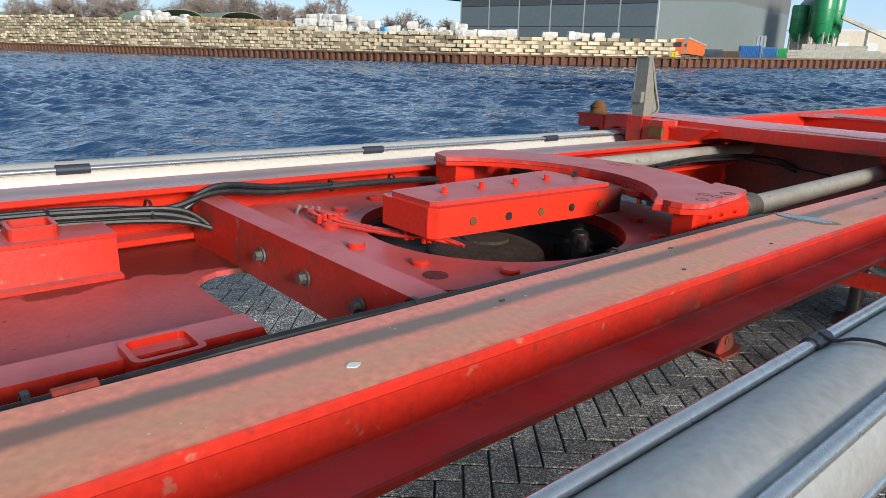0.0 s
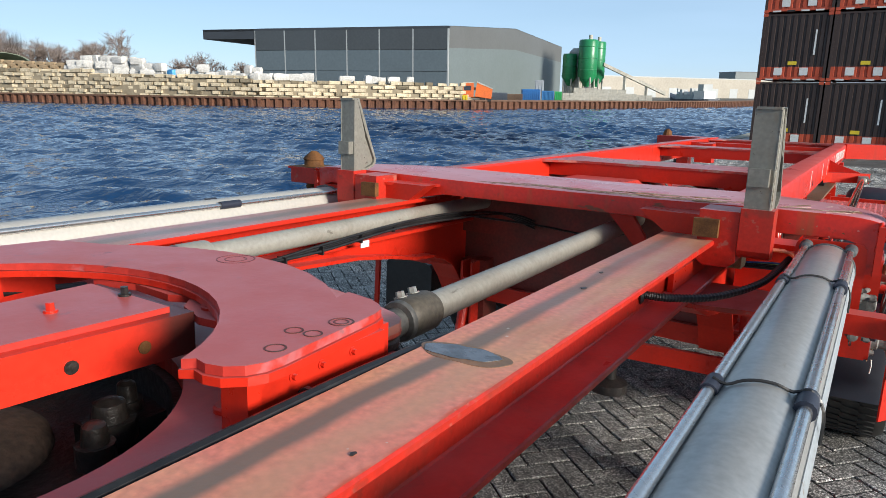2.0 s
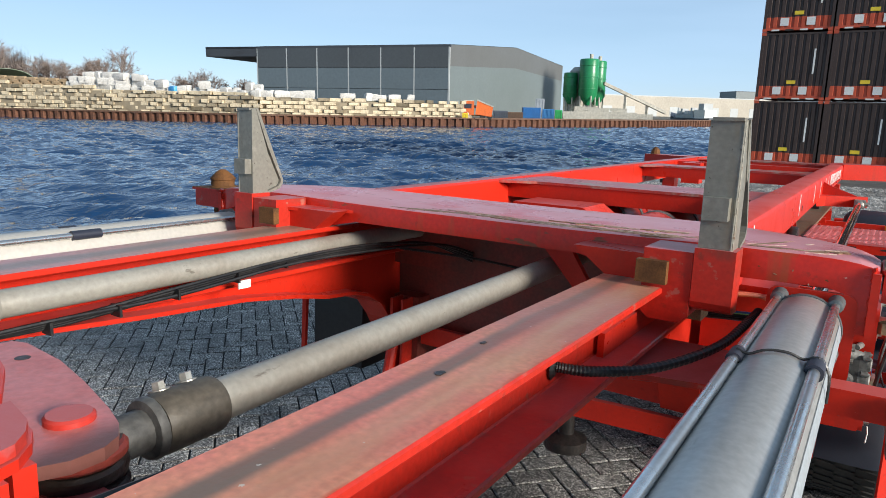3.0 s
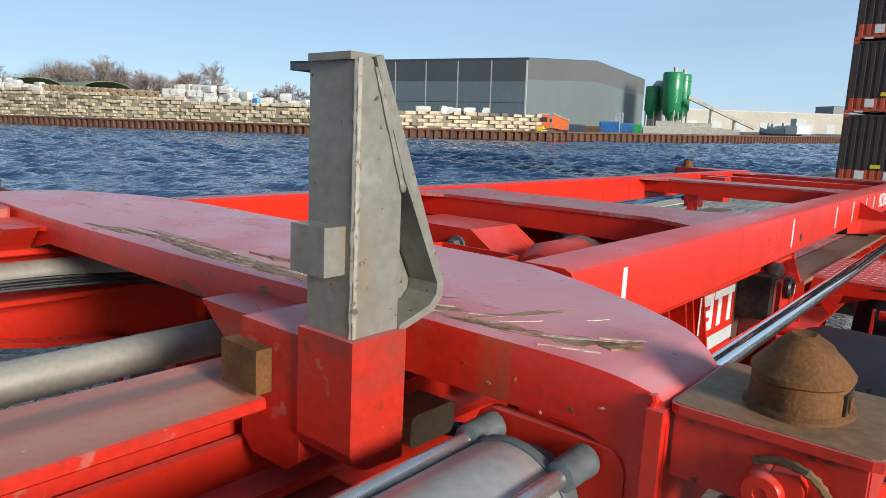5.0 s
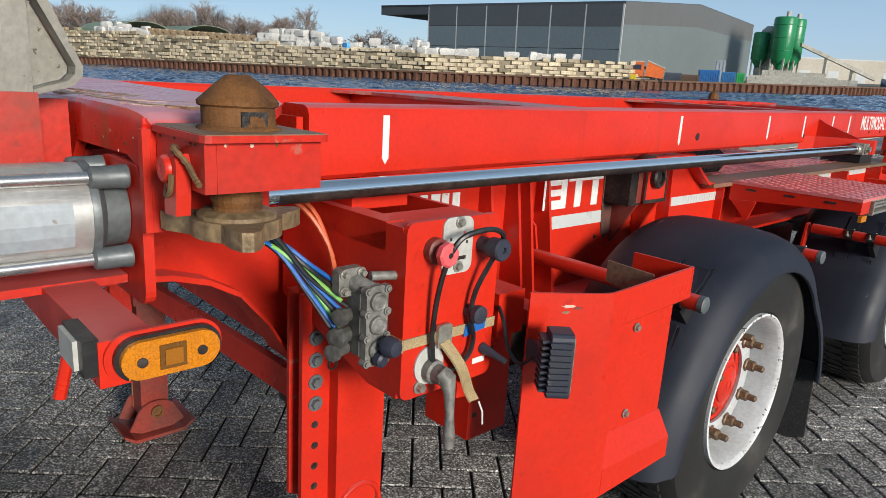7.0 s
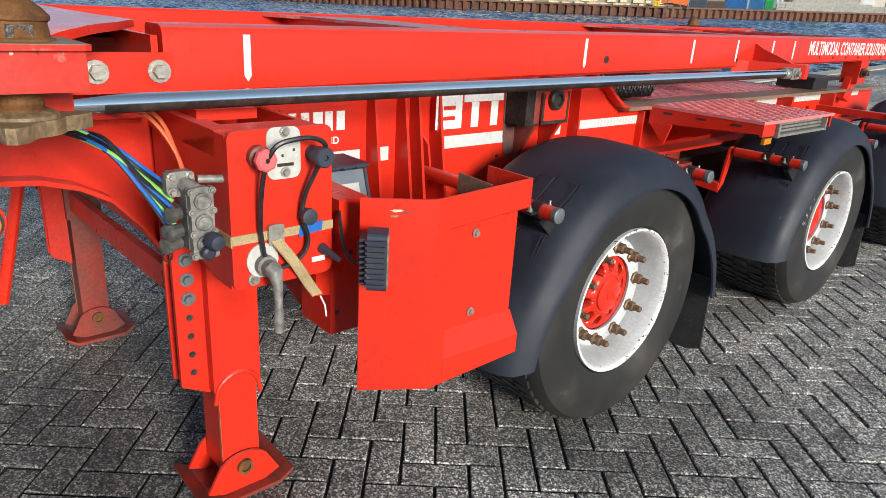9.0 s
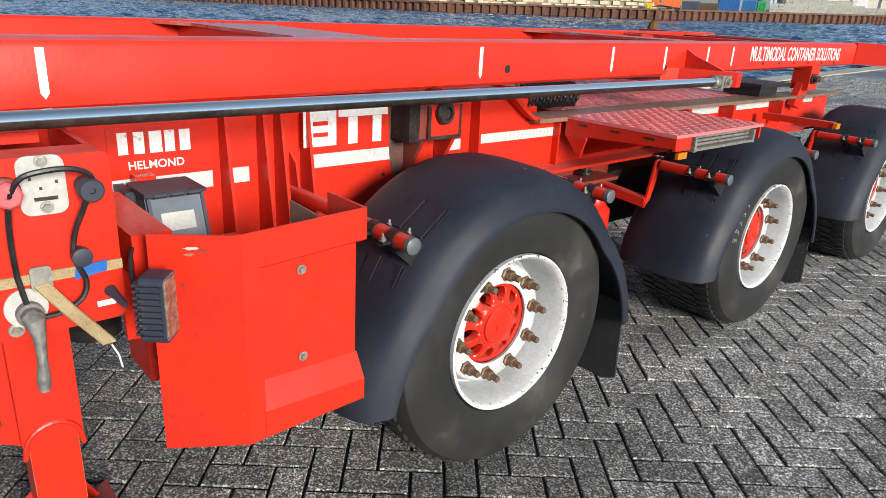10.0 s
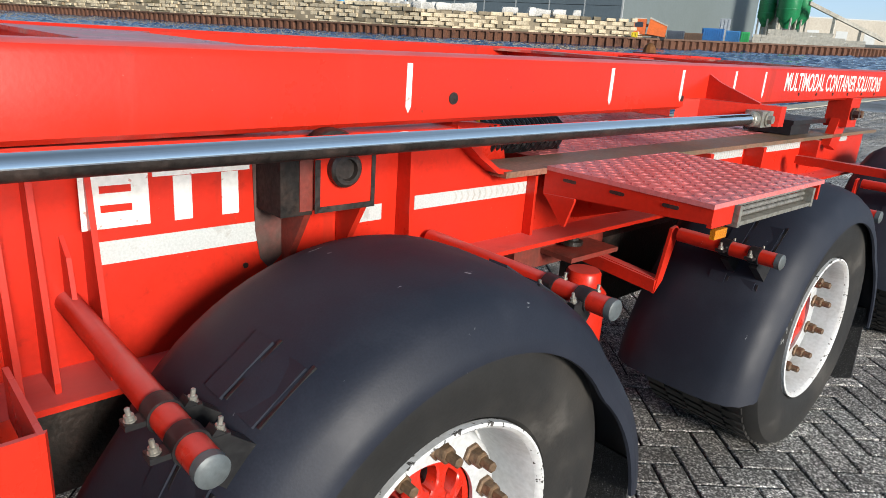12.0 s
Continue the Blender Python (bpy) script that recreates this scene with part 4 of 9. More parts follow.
part("body_rim", prism(B(), [(0.08, 2.84), (2.58, 1.86), (2.62, 2.02), (0.14, 3.02)], "y", -1.22, -1.13), PALE, lorry)
for x_ in (-1.6, 1.0, 2.0):
    part("wheel", cyl(B(), (x_, -1.05, 0.42), (x_, -0.75, 0.42), 0.42, n=16), RUBBER, lorry)

crate("dark_skip", 28.6, 108, 2.4, 2.0, 1.4, SHORE_TOP, (0.08, 0.10, 0.13), "dark low steel skip on the far quay", "skip")
crate("brown_heap_bin", 27.5, 112, 3.2, 2.4, 1.2, SHORE_TOP, (0.14, 0.085, 0.055), "brown low open bin on the far quay", "bin")
crate("blue_container", 26.0, 114, 3.0, 2.4, 2.0, SHORE_TOP, (0.02, 0.13, 0.36), "blue steel container on the far quay", "container", 5)
crate("blue_cabin", 24.55, 115, 2.0, 2.2, 1.8, SHORE_TOP, (0.05, 0.20, 0.42), "lighter blue steel cabin on the far quay", "cabin")
crate("green_bin", 23.7, 116, 1.2, 1.5, 1.7, SHORE_TOP, (0.04, 0.36, 0.10), "green waste bin on the far quay", "bin", 0, 4)
crate("grey_tank", 25.3, 122, 1.6, 1.4, 3.6, SHORE_TOP, (0.33, 0.36, 0.39), "grey steel tank on the far quay", "tank", 0, 3)
crate("yellow_bollard_box", 31.6, 101, 0.85, 0.6, 0.95, SHORE_TOP, (0.62, 0.46, 0.02), "yellow steel box at the quay corner", "box", 0, 2)
for az, d, w, h in ((22.2, 138, 5.5, 1.5), (20.4, 140, 4.0, 2.1), (18.7, 150, 7, 1.5), (17.2, 158, 6, 1.2), (21.5, 150, 5, 2.6), (19.6, 165, 8, 2.4)):
    p = polar(az, d)
    e = thing("concrete_bay", "pale concrete block storage bay on the far quay", "storage bay", Matrix.Translation((p.x, p.y, SHORE_TOP)) @ Matrix.Rotation(radians(az), 4, "Z"), "storage bays")
    for r in range(3):
        for c in range(4):
            part("block", box(B(), -w / 2 + c * w / 4 + 0.03, -w / 2 + (c + 1) * w / 4 - 0.03, 0, 1.0, r * h / 3, (r + 1) * h / 3 - 0.04), PALE, e, bevel=0.03)

# moored barge
bp = polar(13.2, 175)
bg_ = thing("barge", "moored barge with a dark hull and white wheelhouse", "barge", Matrix.Translation((bp.x, bp.y, WATER_Z)) @ Matrix.Rotation(radians(13.2 + 118), 4, "Z") @ Matrix.Scale(0.8, 4))
HULL = mat("dark_hull", (0.07, 0.085, 0.11), 0.5, amount=0.5, scale=0.5)
loops = []
for x, w, z in ((-13, 1.5, 2.1), (-10, 2.4, 1.9), (6, 2.5, 1.9), (10, 1.9, 2.7), (13.5, 0.15, 3.6)):
    loops.append([(x, -w, z), (x, -w * 0.8, -0.4), (x, w * 0.8, -0.4), (x, w, z)])
part("hull", rings(B(), loops), HULL, bg_)
part("cabin", box(B(), -11, -5.0, -1.8, 1.8, 1.9, 4.3), mat("white_cabin", (0.7, 0.7, 0.68), 0.5, amount=0.4), bg_, bevel=0.08)
part("wheelhouse", box(B(), -9.5, -6.4, -1.4, 1.4, 4.3, 6.2), TRIMG, bg_, bevel=0.08)
part("hatch", box(B(), -4.6, 6.5, -1.9, 1.9, 1.9, 3.2), mat("pale_hatch", (0.36, 0.40, 0.42), 0.7, amount=0.7, scale=0.8), bg_, bevel=0.06)
part("bulwark", prism(B(), [(-12, 1.9), (12.6, 2.6), (12.6, 3.2), (9, 2.6), (-12, 2.25)], "y", -2.55, -2.45), mat("white_bulwark", (0.62, 0.63, 0.62), 0.5, amount=0.5), bg_)
for k_, (x_, w_, h_) in enumerate(((-3.8, 1.6, 1.2), (-1.5, 1.0, 1.8), (0.6, 2.0, 0.9), (3.4, 1.2, 1.5), (5.2, 1.0, 0.8))):
    part("deck_cargo", box(B(), x_, x_ + w_, -1.6 + 0.3 * k_, 0.4 + 0.3 * k_, 3.2, 3.2 + h_), (WHITE, TRIMG)[k_ % 2], bg_, bevel=0.06)
part("deck_crane", box(B(), 8.0, 8.6, -0.3, 0.3, 2.0, 5.0), TRIMG, bg_)

# arched sheds far behind the wall
GROOF = mat("mossy_green_roof", (0.20, 0.27, 0.19), 0.7, second=(0.15, 0.17, 0.14), amount=0.6, scale=0.2)
for az, d, w, lab in ((72.3, 172, 12, "arched shed with a green roof"), (67.6, 178, 12, "open arched shed with a mossy roof"), (81.5, 218, 15, "arched shed with a green roof")):
    p = polar(az, d)
    e = thing("arched_shed", lab, "shed", Matrix.Translation((p.x, p.y, SHORE_TOP)) @ Matrix.Rotation(radians(az + 25), 4, "Z"), "arched sheds")
    arc = [(math.cos(radians(a)) * w / 2, 5.6 + math.sin(radians(a)) * 2.3) for a in range(0, 181, 12)]
    arc2 = [(x * 0.97, 5.6 + (z - 5.6) * 0.95) for x, z in arc[::-1]]
    part("roof", prism(B(), arc + arc2, "y", -9, 9), GROOF, e)
    part("end_wall", prism(B(), [(x * 0.96, z - 0.1) for x, z in arc], "y", 6, 6.2), mat("dark_shed_wall", (0.10, 0.11, 0.10), 0.8, amount=0.5, scale=0.3), e)
    for sx in (-1, 1):
        part("side_wall", box(B(), sx * w / 2 - 0.15, sx * w / 2 + 0.15, -9, 9, 0, 5.6), PALE, e)

# ---- bare winter trees behind the yard ----
BARK = mat("bare_winter_twigs", (0.23, 0.18, 0.155), 0.9, second=(0.16, 0.125, 0.105), amount=0.7, scale=0.6, grain=0.15, bump=0.2)


def tree(seed, h):
    rnd = random.Random(seed)
    e = thing("tree", "bare brown winter tree behind the harbour yard", "tree", group="bare trees")

    def limb(p, d, ln, r, lvl, out):
        q = p + d * ln
        n_s = 4 if lvl < 2 else 3
        _, s, u = frame_of(d)
        o = len(out[0])
        for c, rr in ((p, r), (q, r * 0.6)):
            for k in range(n_s):
                a = 2 * math.pi * k / n_s
                out[0].append(c + rr * (math.cos(a) * s + math.sin(a) * u))
        for k in range(n_s):
            out[1].append((o + k, o + (k + 1) % n_s, o + n_s + (k + 1) % n_s, o + n_s + k))
        return q

    trunk, crown = ([], []), ([], [])
    top = limb(Vector((0, 0, 0)), Vector((rnd.uniform(-0.05, 0.05), rnd.uniform(-0.05, 0.05), 1)).normalized(), h * 0.3, h * 0.022, 0, trunk)

    def grow(p, d, ln, r, lvl):
        if lvl > 5:
            return
        q = limb(p, d, ln, r, lvl, crown)
        for _ in range(4 if lvl < 4 else 5):
            nd = (d + Vector((rnd.gauss(0, 0.6), rnd.gauss(0, 0.6), rnd.gauss(0.12, 0.35)))).normalized()
            grow(p.lerp(q, rnd.uniform(0.45, 1.0)), nd, ln * rnd.uniform(0.58, 0.85), max(r * 0.6, 0.03), lvl + 1)
    for _ in range(4):
        grow(top * rnd.uniform(0.8, 1.0), Vector((rnd.gauss(0, 0.5), rnd.gauss(0, 0.5), 1)).normalized(), h * rnd.uniform(0.20, 0.30), h * 0.012, 1)
    for nm, (vv_, ff_) in (("trunk", trunk), ("crown", crown)):
        me_ = bpy.data.meshes.new(nm)
        me_.from_pydata(vv_, [], ff_)
        me_.materials.append(BARK)
        o_ = new(nm, me_)
        o_.parent = e
    return e


kinds = [tree(11, 12.5), tree(23, 14.0), tree(37, 11.0)]
random.seed(9)
spots = [(78, 190), (75.5, 195), (71, 200), (68.8, 185), (67, 196), (65.5, 190), (63.6, 200), (62.6, 188), (61.3, 176), (60.2, 172), (59.2, 178), (57.3, 190), (54.2, 200), (52.6, 205),
         (51.0, 195), (49.6, 205), (48.4, 215), (82, 190), (84.5, 195), (87, 190), (90, 200), (94, 195), (53.4, 200), (50.3, 205), (61.5, 210), (66.3, 215), (73, 215), (56.4, 215), (76.8, 205), (79.6, 200), (81, 212), (70, 208), (64.4, 205), (69.6, 222), (58.8, 205), (85.6, 205), (88.5, 210), (92, 205), (63.0, 218), (74.2, 188)]
for i, (az, d) in enumerate(spots):
    p = polar(az, d)
    k = i % 3
    sc = (1.02 if i in (8, 9, 10) else random.uniform(0.62, 0.85)) if az < 62.9 else random.uniform(0.95, 1.2)
    m = Matrix.Translation((p.x, p.y, SHORE_TOP)) @ Matrix.Rotation(random.uniform(0, 6.28), 4, "Z")
    t_ = kinds[k] if i < 3 else copy_thing(kinds[k], m)
    t_.matrix_world = m @ Matrix.Scale(sc, 4)
# scrub line behind
rnd = random.Random(5)
vs, fs = [], []
for i in range(46000):
    az = rnd.uniform(47, 100)
    p = polar(az, rnd.uniform(205, 235))
    h = (rnd.uniform(5.5, 15.5) if az > 65 else rnd.uniform(3.5, 8.5)) * (0.75 + 0.55 * noise.noise((az * 0.25, 1.7, 0)))
    x, y = p.x, p.y
    o = len(vs)
    w = rnd.uniform(0.07, 0.2)
    lx, ly = rnd.gauss(0, 0.9), rnd.gauss(0, 0.9)
    vs += [(x - w, y, SHORE_TOP), (x + w, y, SHORE_TOP), (x + lx, y + ly, SHORE_TOP + h)]
    fs.append((o, o + 1, o + 2))
me = bpy.data.meshes.new("scrub")
me.from_pydata(vs, [], fs)
me.materials.append(BARK)
tagged(new("scrub", me), "brown leafless scrub along the far shore", "scrub", kind="stuff")

# ---- stacked containers on the near quay ----
CBROWN = mat("dark_brown_container", (0.045, 0.026, 0.020), 0.5, second=(0.028, 0.017, 0.014), amount=0.6, scale=1.2, fine=20, grain=0.08, bump=0.08)
CORANGE = mat("orange_red_container_base", (0.50, 0.075, 0.028), 0.5, second=(0.34, 0.05, 0.02), amount=0.6, scale=1.5, grain=0.08, bump=0.08)
CW, CH, CL = 2.44, 2.6, 6.06


def container():
    e = thing("shipping_container", "dark brown shipping container with an orange-red base", "container", group="stacked containers")
    # corrugated front towards the camera, in the plane y = 0
    n_c = 9
    pts = []
    for i in range(n_c):
        x = -CW / 2 + 0.10 + (CW - 0.20) * i / n_c
        w = (CW - 0.20) / n_c
        pts += [(x, 0.03), (x + w * 0.5, 0.03), (x + w * 0.6, 0.075), (x + w * 0.9, 0.075)]
    pts += [(CW / 2 - 0.10, 0.03)]
    bm = B()
    prism(bm, pts + [(CW / 2 - 0.10, 0.2), (-CW / 2 + 0.10, 0.2)], "z", 0.55, CH - 0.1)
    part("end_panel", bm, CBROWN, e)
    bm = B()
    prism(bm, [(p[0], p[1] - 0.005) for p in pts] + [(CW / 2 - 0.10, 0.2), (-CW / 2 + 0.10, 0.2)], "z", 0.16, 0.55)
    part("base_panel", bm, CORANGE, e)
    for sx in (-1, 1):
        part("corner_post", box(B(), sx * CW / 2 - 0.10 * (sx > 0), sx * CW / 2 + 0.10 * (sx < 0), 0.0, 0.16, 0.12, CH - 0.12), CBROWN, e)
        for y0 in (-0.008, CL - 0.17):
            for z0 in (0, CH - 0.118):
                part("corner_casting", box(B(), sx * (CW / 2 - 0.075) - 0.085, sx * (CW / 2 - 0.075) + 0.085, y0, y0 + 0.178, z0, z0 + 0.118), CORANGE, e, bevel=0.01)
        # side wall with its ribs
        bm = B()
        sp = []
        for i in range(20):
            y = 0.16 + (CL - 0.32) * i / 20
            w = (CL - 0.32) / 20
            sp += [(sx * (CW / 2 - 0.03), y), (sx * (CW / 2 - 0.03), y + w * 0.5), (sx * (CW / 2 - 0.066), y + w * 0.6), (sx * (CW / 2 - 0.066), y + w * 0.9)]
        sp += [(sx * (CW / 2 - 0.2), CL - 0.16), (sx * (CW / 2 - 0.2), 0.16)]
        prism(bm, sp, "z", 0.16, CH - 0.1)
        part("side_panel", bm, CBROWN, e)
    part("roof", box(B(), -CW / 2 + 0.02, CW / 2 - 0.02, 0.02, CL - 0.02, CH - 0.1, CH - 0.03), CBROWN, e)
    part("floor", box(B(), -CW / 2 + 0.03, CW / 2 - 0.03, 0.03, CL - 0.03, 0.06, 0.16), CORANGE, e)
    part("rear_panel", box(B(), -CW / 2 + 0.1, CW / 2 - 0.1, CL - 0.1, CL - 0.04, 0.16, CH - 0.1), CBROWN, e)
    for x in (-0.62, 0.30):
        part("white_plate", box(B(), x, x + 0.30, 0.012, 0.022, 0.22, 0.52), WHITE, e)
    part("yellow_plate", box(B(), -0.15, 0.17, 0.012, 0.022, 0.62, 0.76), YELLOW, e)
    part("code_strip", box(B(), 0.70, 0.76, 0.012, 0.022, 1.0, 1.95), WHITE, e)
    for i in range(4):
        part("base_mark", box(B(), -0.9 + i * 0.5, -0.62 + i * 0.5, -0.006, 0.004, 0.03, 0.09), WHITE if i != 1 else GREASE_DARK, e)
    return e


c0 = container()
cz = -0.50
first = True
cx0, cy0 = -3.75 + CW / 2, 28.6
for col in range(4):
    for tier in range(5):
        m = Matrix.Translation((cx0 + col * (CW + 0.06), cy0 + (0.0, 0.06, 0.03, 0.1)[col], cz + tier * (CH + 0.02))) @ Matrix.Rotation(radians(1.5), 4, "Z")
        if first:
            c0.matrix_world, first = m, False
        else:
            copy_thing(c0, m)

# ---- the container trailer ----
trailer = thing("container_trailer", "red extendable container chassis trailer standing on its legs", "trailer", TILT)
T = trailer


def mir(x):
    """The same place on the trailer's far side."""
    return 0.06 - x


def bolt(bm, p, d, r=0.012, h=0.01, washer=True):
    """A hexagon head on a washer, at p and pointing along d."""
    p, d = Vector(p), Vector(d).normalized()
    if washer:
        cyl(bm, p, p + d * h * 0.3, r * 1.5, n=12)
    cyl(bm, p + d * h * 0.3, p + d * h * 1.2, r, r * 0.92, n=6)
    return bm


# gooseneck: two I-beams
def i_beam(x0, x1, y0, y1, z0, z1, mats, name, label):
    bm = B()
    tf = 0.015
    xm = (x0 + x1) / 2
    w = 0.006
    prism(bm, [(x0, z0), (x1, z0), (x1, z0 + tf), (xm + w, z0 + tf), (xm + w, z1 - tf), (x1, z1 - tf), (x1, z1), (x0, z1), (x0, z1 - tf), (xm - w, z1 - tf), (xm - w, z0 + tf), (x0, z0 + tf)], "y", y0, y1)
    bm.normal_update()
    for fc in bm.faces:
        if fc.calc_center_median().z > z1 - 0.003:
            fc.material_index = 1
    return part(name, bm, mats, T, label, bevel=0.003)


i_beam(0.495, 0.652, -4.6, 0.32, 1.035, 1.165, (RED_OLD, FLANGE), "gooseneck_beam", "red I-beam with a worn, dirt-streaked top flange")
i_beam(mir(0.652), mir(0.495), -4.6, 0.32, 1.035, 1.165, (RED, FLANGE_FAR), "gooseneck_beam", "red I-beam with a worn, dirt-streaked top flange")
# web plate and lower flange of each beam, which taper down to the rear
for sx, x in ((1, 0.595), (-1, mir(0.595))):
    low = [(-0.42, 1.03), (-0.20, 0.955), (-0.05, 0.925), (0.085, 0.914), (0.16, 0.892), (0.226, 0.855), (0.29, 0.778), (0.355, 0.672), (0.66, 0.672), (0.66, 1.10), (-0.42, 1.10)]
    if sx < 0:
        low = [(-1.10, 1.032), (-0.71, 1.002), (-0.40, 0.984)] + low[1:-1] + [(-1.10, 1.10)]
    part("neck_web", prism(B(), low, "x", x - 0.007, x + 0.007), RED, T)
    bm = B()
    rows = []
    for y, z in low[:8 if sx > 0 else 10]:
        rows.append([(x - 0.06, y, z - 0.012), (x + 0.06, y, z - 0.012), (x + 0.06, y, z), (x - 0.06, y, z)])
    part("neck_flange", rings(bm, rows), RED, T, bevel=0.002)

# kingpin tray between the beams, with an opening in its floor
bm = B()
fz0, fz1 = 1.018, 1.03
for r in ((-0.505, 0.47, -4.6, -2.52), ):
    box(bm, r[0], r[1], r[2], r[3], fz0, fz1)
TRAY = mat("faded_tray_paint", (0.50, 0.085, 0.080), 0.42, second=(0.40, 0.055, 0.050), amount=0.6, scale=4, grain=0.05, bump=0.08, spec=0.4)
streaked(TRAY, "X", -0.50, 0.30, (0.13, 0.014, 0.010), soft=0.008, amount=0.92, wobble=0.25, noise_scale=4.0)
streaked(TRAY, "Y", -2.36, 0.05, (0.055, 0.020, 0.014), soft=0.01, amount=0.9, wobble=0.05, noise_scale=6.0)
speckled(TRAY, (0.04, 0.015, 0.012), 30, 0.68, 0.70, 0.8)
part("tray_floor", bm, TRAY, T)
# boxes and upstands on the tray
def socket_box(x0, x1, y0, y1, z0, z1, m, name="twistlock_socket"):
    bm = B()
    t = 0.008
    o, i = rrect(x0, x1, y0, y1, 0.012, 3), rrect(x0 + t, x1 - t, y0 + t, y1 - t, 0.008, 3)
    for a, b in ((o, i),):
        n = len(a)
        lo = [bm.verts.new((*p, z0)) for p in a]
        hi = [bm.verts.new((*p, z1)) for p in a]
        hii = [bm.verts.new((*p, z1)) for p in b]
        loi = [bm.verts.new((*p, z0 + 0.01)) for p in b]
        for k in range(n):
            j = (k + 1) % n
            bm.faces.new((lo[k], lo[j], hi[j], hi[k]))
            bm.faces.new((hi[k], hi[j], hii[j], hii[k]))
            bm.faces.new((hii[k], hii[j], loi[j], loi[k]))
        bm.faces.new(loi)
        bm.faces.new(lo[::-1])
    return part(name, bm, m, T)


socket_box(0.312, 0.388, -2.778, -2.69, 1.03, 1.128, RED)
socket_box(mir(0.385) - 0.05, mir(0.295) - 0.05, -2.80, -2.715, 1.09, 1.142, RED_OLD)
part("side_upstand", prism(B(), [(-3.9, 1.03), (-2.56, 1.03), (-2.60, 1.118), (-3.9, 1.118)], "x", 0.285, 0.345), RED_OLD, T, bevel=0.004)
part("side_upstand", prism(B(), [(-0.42, 1.03), (-0.235, 1.03), (-0.235, 1.038), (-0.262, 1.038), (-0.268, 1.108), (-0.262, 1.110), (-0.262, 1.118), (-0.42, 1.118)], "y", -3.9, -2.62), RED_OLD, T, bevel=0.002)

# cross member in front of the turntable plate
part("cross_member", prism(B(), [(-2.405, 1.03), (-2.345, 1.03), (-2.345, 1.142), (-2.405, 1.142)], "x", -0.43, 0.475), RED_OLD, T, bevel=0.006, seg=2)
for x in (-0.06, 0.115, 0.29):
    part("bolt", bolt(B(), (x, -2.406, 1.088), (0, -1, 0), 0.0105, 0.014), CASTD, T)

# turntable base plate with a round opening, built as a fan of quads
def holed_plate(outline, cx, cy, r, z0, z1, material, name, n=64):
    """A flat plate with a round hole; the outline is taken by rays from the hole's centre."""
    def ray(a):
        best = None
        d = Vector((math.cos(a), math.sin(a)))
        for p, q in zip(outline, outline[1:] + outline[:1]):
            p, q = Vector(p) - Vector((cx, cy)), Vector(q) - Vector((cx, cy))
            e = q - p
            den = d.x * e.y - d.y * e.x
            if abs(den) < 1e-9:
                continue
            t, u = (p.x * e.y - p.y * e.x) / den, (p.x * d.y - p.y * d.x) / den
            if t > 0 and -1e-6 <= u <= 1 + 1e-6 and (best is None or t < best):
                best = t
        return (cx + d.x * best, cy + d.y * best)
    angs = sorted({round(2 * math.pi * k / n, 5) for k in range(n)} | {round(math.atan2(p[1] - cy, p[0] - cx) % (2 * math.pi), 5) for p in outline})
    bm = B()
    rows = []
    for a in angs:
        o = ray(a)
        i = (cx + r * math.cos(a), cy + r * math.sin(a))
        rows.append([bm.verts.new(p) for p in ((*i, z0), (*o, z0), (*o, z1), (*i, z1))])
    for a, b in zip(rows, rows[1:] + rows[:1]):
        for k in range(4):
            bm.faces.new((a[k], a[(k + 1) % 4], b[(k + 1) % 4], b[k]))
    return part(name, bm, material, T, smooth=False)


TCX, TCY = 0.03, -1.855
holed_plate([(-0.40, -2.31), (-0.44, -2.25), (-0.44, -1.36), (-0.38, -1.31), (0.44, -1.31), (0.478, -1.36), (0.478, -2.21), (0.36, -2.21), (0.31, -2.31)], TCX, TCY, 0.315, 1.072, 1.10, RED_OLD, "turntable_plate")
DIRT = mat("tan_dirt", (0.30, 0.17, 0.10), 0.85, second=(0.16, 0.085, 0.055), amount=0.8, scale=12, grain=0.2, bump=0.4)
part("tray_floor", box(B(), -0.10, 0.25, -2.388, -2.345, 1.018, 1.0295), TRAY, T)
part("dirt_ledge", prism(B(), [(-0.05, -2.349), (0.0, -2.372), (0.10, -2.384), (0.19, -2.380), (0.24, -2.349)], "z", 1.030, 1.033), DIRT, T)
part("plate_hole", cyl(B(), (0.262, -2.225, 1.095), (0.262, -2.225, 1.1012), 0.024, n=20), GREASE_DARK, T)
for k in range(14):
    a = radians(12 + 360 / 14 * k)
    x, y = TCX + 0.385 * math.cos(a), TCY + 0.385 * math.sin(a)
    part("plate_bolt", lathe(B(), ((0.019, 0), (0.019, 0.006), (0.016, 0.009)), (x, y, 1.10), (0, 0, 1), 14), RED, T, smooth=True)
# well below the plate with the greasy slewing ring
part("slew_ring", lathe(B(), ((0.325, 0.0), (0.325, 0.07), (0.30, 0.07), (0.30, 0.02), (0.24, 0.01), (0.20, 0.012), (0.02, 0.012)), (TCX, TCY, 1.0), (0, 0, 1), 48), GREASE_DARK, T, smooth=True)
for x, y, r in ((0.16, -1.68, 0.035), (0.21, -1.73, 0.025), (0.12, -1.63, 0.022)):
    part("grease_fitting", lathe(B(), ((r, 0), (r, 0.03), (r * 0.7, 0.03), (r * 0.6, 0.055), (r * 0.3, 0.06)), (x, y, 1.03), (0, 0, 1), 12), GREASE_DARK, T, smooth=True)

